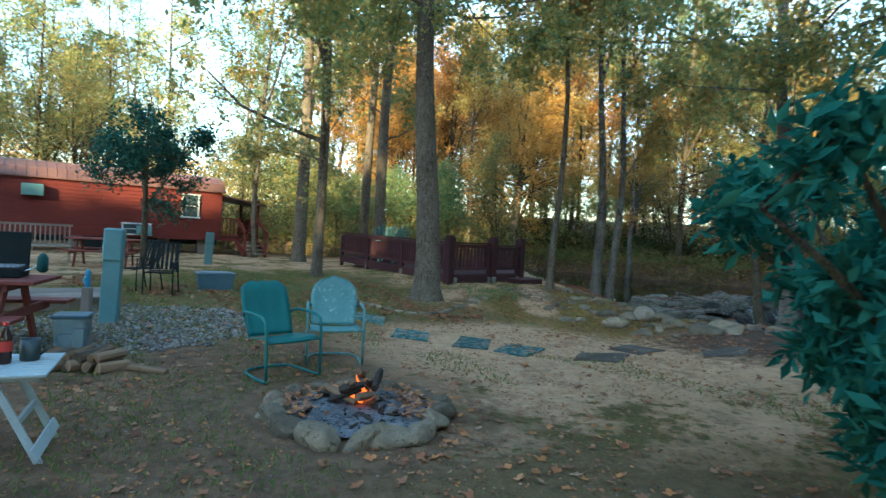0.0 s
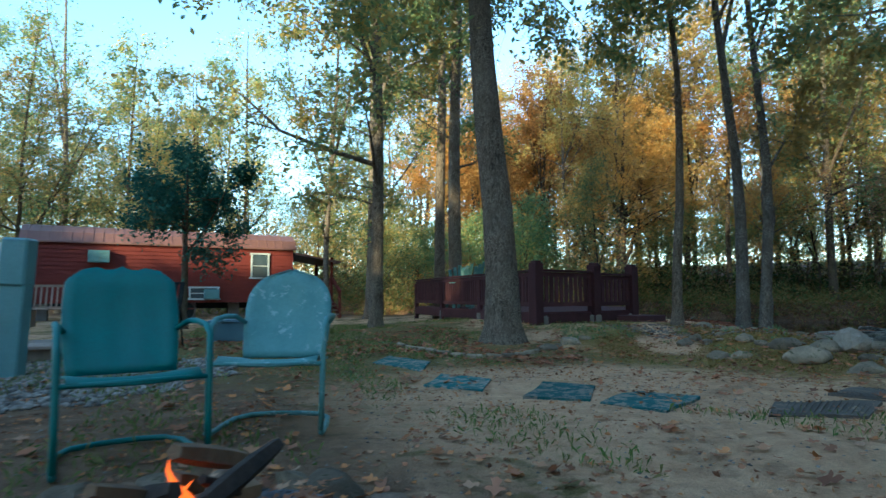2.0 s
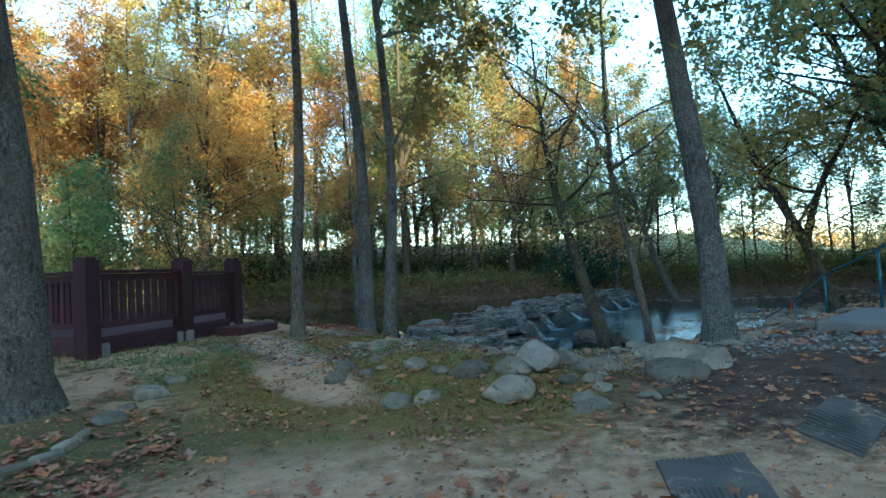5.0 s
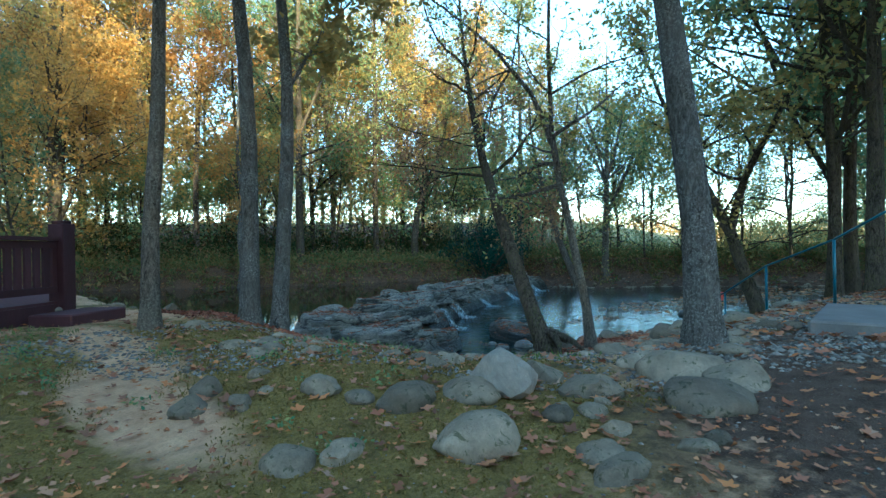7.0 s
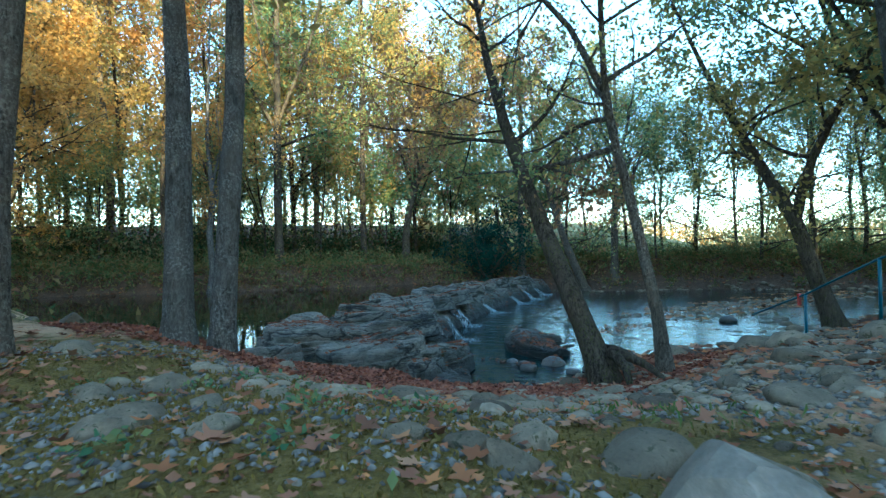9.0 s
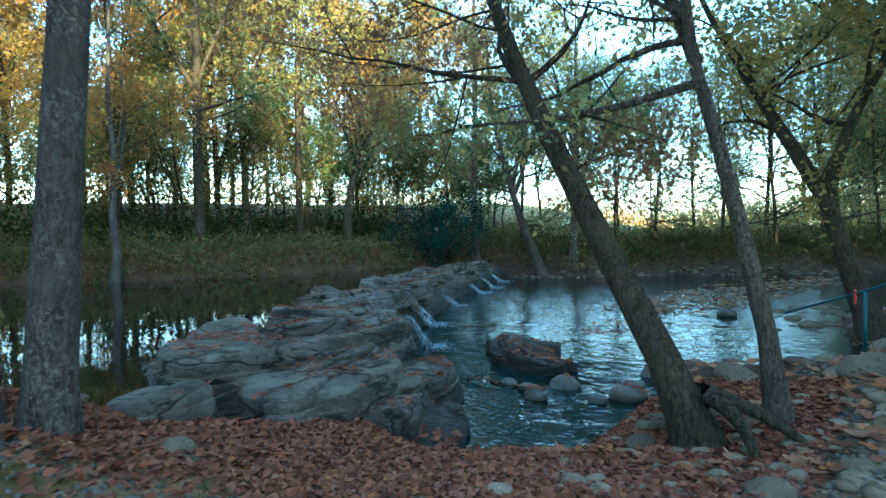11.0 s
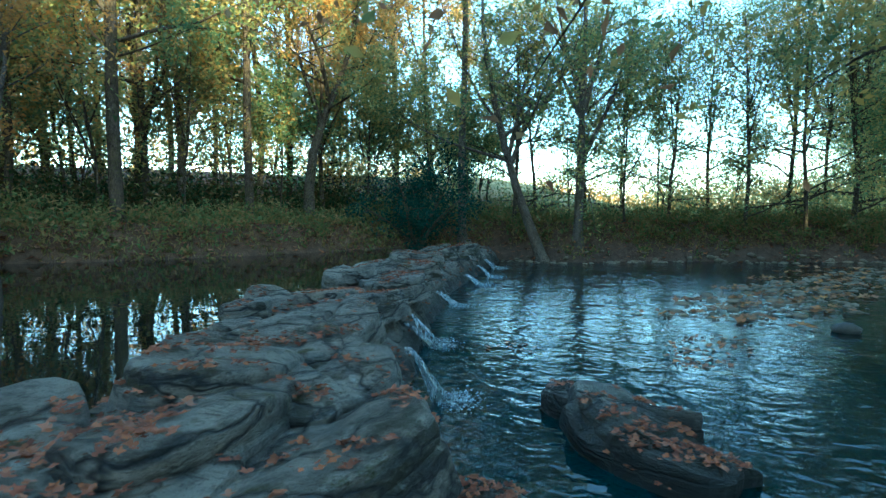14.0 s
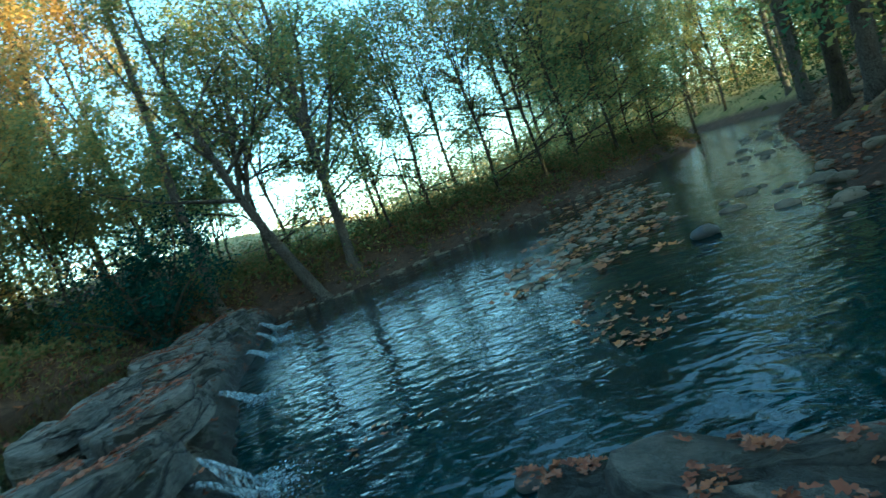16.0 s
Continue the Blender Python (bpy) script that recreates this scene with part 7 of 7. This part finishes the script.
def slat_table():
    """A small folding table of painted slats on splayed legs, with a wide plank between the feet."""
    ob = thing("folding_table", pose(-0.66, 22.05, on(-0.6, 22.0), 0, 0, 20), "small folding table of weathered white slats", "table")
    for i in range(9):
        mb = MB()
        mb.box((0, -0.26 + 0.065 * i, 0.54), (0.66, 0.056, 0.018))
        part("slat", mb, M_WHITE, ob, bevel=0.003)
    for sy in (-1, 1):
        for d in (-1, 1):
            mb = MB()
            mb.beam((d * 0.05, sy * 0.22, 0.53), (d * 0.3, sy * 0.22, 0.0), 0.022, 0.04)
            part("leg", mb, M_WHITE, ob)
        mb = MB()
        mb.box((0, sy * 0.22, 0.515), (0.58, 0.028, 0.032))
        part("rail", mb, M_WHITE, ob)
    for d in (-1, 1):
        mb = MB()
        mb.box((d * 0.18, 0, 0.25), (0.022, 0.46, 0.04))
        part("stretcher", mb, M_WHITE, ob)
        mb = MB()
        mb.box((d * 0.285, 0, 0.085), (0.018, 0.6, 0.075), pose(0, 0, 0, 0, d * -28, 0))
        part("foot_plank", mb, M_WHITE, ob, "cracked white-washed plank", bevel=0.004)
    top = ob.matrix_world.copy()
    bottle(top @ pose(0.06, 0.02, 0.55), M_COLA, M_REDPLASTIC, "cola bottle with a red label on the folding table", 0.25, 0.036, M_REDPLASTIC)
    bottle(top @ pose(-0.02, 0.12, 0.55), M_WHITE, M_REDPLASTIC, "white sauce bottle on the folding table", 0.2, 0.03)
    cup = thing("mug", top @ pose(0.17, 0.1, 0.55), "speckled dark enamel mug on the folding table", "mug", "mugs on the folding table")
    mb = MB()
    mb.lathe([(0.05, 0), (0.055, 0.006), (0.055, 0.13), (0.051, 0.13), (0.05, 0.01)], 16)
    part("cup", mb, M_ENAMEL, cup, smooth=True)
    mb = MB()
    mb.tube([(0.05, 0, 0.11), (0.085, 0, 0.1), (0.09, 0, 0.06), (0.05, 0, 0.03)], 0.007, 6)
    part("handle", mb, M_ENAMEL, cup, smooth=True)
    blue = thing("mug", top @ pose(-0.04, -0.12, 0.55), "blue enamel mug on the folding table", "mug", "mugs on the folding table")
    mb = MB()
    mb.lathe([(0.045, 0), (0.05, 0.006), (0.05, 0.105), (0.046, 0.105), (0.045, 0.01)], 16)
    part("cup", mb, M_BLUE, blue, smooth=True)


slat_table()


def pedestal(x, y, turn, h, w, label):
    ob = thing("utility_pedestal", pose(x, y, on(x, y) - 0.02, 0, 2.0, turn), label, "utility box", "utility pedestals")
    mb = MB()
    mb.box((0, 0, h * 0.35), (w, w * 0.7, h * 0.7))
    part("post", mb, M_PEDESTAL, ob, bevel=0.012)
    mb = MB()
    mb.box((0, -0.01, h * 0.83), (w * 1.08, w * 0.85, h * 0.34))
    part("cover", mb, M_PEDESTAL, ob, bevel=0.02)
    mb = MB()
    mb.box((0, -w * 0.45, h * 0.83), (w * 0.8, 0.012, h * 0.26))
    part("door", mb, M_PEDESTAL, ob, bevel=0.004)


pedestal(-2.1, 26.35, 12, 1.27, 0.215, "pale green enamelled utility pedestal in the gravel")
pedestal(-4.5, 37.4, 20, 1.05, 0.24, "pale green utility pedestal beside the cabin")


def wooden_post():
    ob = thing("wooden_post", (-2.12, 25.85, on(-2.1, 25.85)), "short weathered wooden post with a blue tap", "post")
    mb = MB()
    mb.box((0, 0, 0.26), (0.1, 0.1, 0.56))
    part("stake", mb, M_TIMBER, ob, bevel=0.008)
    mb = MB()
    mb.lathe([(0.03, 0.54), (0.035, 0.6), (0.035, 0.72), (0.02, 0.76)], 10)
    mb.tube([(0, 0, 0.66), (0, -0.07, 0.66), (0, -0.09, 0.61)], 0.014, 6)
    part("tap", mb, M_BLUE, ob)


wooden_post()


def firewood():
    """A low pile of short split logs, and one lying loose."""
    rng = np.random.default_rng(9)
    for i in range(15):
        row, lay = i % 8, i // 8
        mb = MB()
        L, r = rng.uniform(0.24, 0.34), rng.uniform(0.04, 0.062)
        k = 9
        a = np.linspace(0, 2 * np.pi, k, endpoint=False)
        cut = 1 if i % 3 == 0 else rng.uniform(0.25, 0.7)
        ring_ = np.stack([np.cos(a) * r, np.minimum(np.sin(a) * r, r * cut)], 1) * rng.uniform(0.9, 1.1, (k, 1))
        v = [(sx * L / 2, p[0], p[1]) for sx in (-1, 1) for p in ring_]
        mb.add(v, [tuple(range(k))[::-1], tuple(range(k, 2 * k))] + [(j, (j + 1) % k, k + (j + 1) % k, k + j) for j in range(k)])
        ob = part("firewood", mb, M_BARKLOG if i % 3 == 0 else M_LOG)
        x, y = -1.5 + 0.085 * row + 0.04 * lay, 24.05 + rng.normal(0, 0.03)
        ob.matrix_world = pose(x, y, on(x, y) + 0.045 + 0.085 * lay, rng.uniform(0, 360), rng.uniform(-10, 10), 90 + rng.normal(-12, 14))
        tagged(ob, "split firewood log in a low pile", "firewood", "firewood pile")
    mb = MB()
    mb.box((0, 0, 0), (0.4, 0.07, 0.05))
    ob = part("firewood", mb, M_LOG, bevel=0.01)
    ob.matrix_world = pose(-0.58, 24.0, on(-0.58, 24.0) + 0.03, 8, 2, -14)
    tagged(ob, "pale split billet lying beside the pile", "firewood", "firewood pile")


firewood()


def patio_chair(m, label):
    ob = thing("patio_chair", m, label, "chair", "black chairs on the lawn")
    for sx in (-1, 1):
        mb = MB()
        mb.tube([(sx * 0.25, -0.24, 0), (sx * 0.25, -0.23, 0.62), (sx * 0.25, 0.2, 0.62), (sx * 0.24, 0.28, 0.3), (sx * 0.25, 0.34, 0)], 0.014, 6)
        part("leg_frame", mb, M_BLACK, ob)
        mb = MB()
        mb.tube([(sx * 0.23, 0.2, 0.42), (sx * 0.23, 0.36, 0.95)], 0.014, 6)
        part("upright", mb, M_BLACK, ob)
    for i in range(6):
        mb = MB()
        x = -0.2 + 0.08 * i
        mb.beam((x, 0.21, 0.45), (x, 0.36, 0.95), 0.05, 0.008)
        part("back_strap", mb, M_BLACK, ob)
        mb = MB()
        mb.beam((x, -0.24, 0.42), (x, 0.22, 0.42), 0.05, 0.008)
        part("seat_strap", mb, M_BLACK, ob)
    for y, z in ((-0.24, 0.42), (0.22, 0.42), (0.36, 0.95)):
        mb = MB()
        mb.tube([(-0.24, y, z), (0.24, y, z)], 0.013, 6)
        part("crossbar", mb, M_BLACK, ob)


patio_chair(pose(-2.75, 29.55, on(-2.75, 29.55), 0, 0, 10), "black strapped metal patio chair on the lawn")
patio_chair(pose(-3.3, 29.9, on(-3.3, 29.9), 0, 0, -30), "black strapped metal patio chair on the lawn")
bin_box(pose(-2.1, 30.6, on(-2.1, 30.6), 0, 0, 25), 0.7, 0.5, 0.3, M_BIN, "low dark blue tub on the lawn", "low_tub", True)


def bench():
    ob = thing("garden_bench", pose(-8.3, 34.8, on(-8.3, 34.8), 0, 0, 30), "weathered slatted garden bench by the cabin", "bench")
    for i in range(16):
        mb = MB()
        mb.beam((-0.85 + i * 0.113, 0.2, 0.45), (-0.85 + i * 0.113, 0.32, 1.0), 0.035, 0.02)
        part("back_slat", mb, M_TIMBER, ob)
    for z, y in ((0.46, 0.2), (1.0, 0.32)):
        mb = MB()
        mb.box((0, y, z), (1.85, 0.05, 0.06))
        part("rail", mb, M_TIMBER, ob)
    for i in range(4):
        mb = MB()
        mb.box((0, -0.22 + 0.13 * i, 0.44), (1.8, 0.11, 0.03))
        part("seat_slat", mb, M_TIMBER, ob)
    for sx in (-1, 1):
        mb = MB()
        mb.box((sx * 0.85, 0, 0.22), (0.07, 0.5, 0.44))
        part("leg", mb, M_TIMBER, ob)


bench()


def plank_platform():
    ob = thing("plank_platform", pose(-3.6, 27.6, on(-3.6, 27.6), 0, 0, 35), "low platform of grey weathered planks", "platform")
    for i in range(8):
        mb = MB()
        mb.box((0, -0.52 + i * 0.15, 0.17), (1.6, 0.14, 0.04))
        part("plank", mb, M_TIMBER, ob, bevel=0.005)
    for y in (-0.45, 0.45):
        mb = MB()
        mb.box((0, y, 0.07), (1.55, 0.09, 0.16))
        part("joist", mb, M_TIMBER, ob)


plank_platform()

# ---- bank furniture ----
c = (10.4, 27.2)
slab = thing("concrete_slab", pose(*c, on(*c) + 0.02, 0, 0, 8), "rough grey concrete slab sunk in the gravel bank", "slab")
mb = MB()
mb.box((0, 0, 0), (1.9, 1.0, 0.16))
part("block", mb, M_CONCRETE, slab, bevel=0.02)


def pipe_railing():
    ob = thing("pipe_railing", (12.5, 28.1, on(12.5, 28.1)), "blue painted pipe railing going down to the water", "railing")
    pts = [(11.4, 27.1, 1.4), (12.3, 27.95, 1.0), (13.1, 29.0, 0.62), (14.2, 30.0, 0.1), (14.9, 30.9, -0.3)]
    o = np.array([12.5, 28.1, on(12.5, 28.1)])
    mb = MB()
    mb.tube(np.array(pts) - o, 0.016, 8)
    part("handrail", mb, M_PIPE, ob, smooth=True)
    for p in pts[:4]:
        mb = MB()
        mb.tube([np.array(p) - o, np.array([p[0], p[1], on(p[0], p[1]) - 0.05]) - o], 0.02, 8)
        part("post", mb, M_PIPE, ob, smooth=True)
    mb = MB()
    mb.box(np.array([14.3, 30.1, 0.02]) - o, (0.14, 0.02, 0.16))
    part("tag", mb, M_REDPLASTIC, ob, "red tag")


pipe_railing()
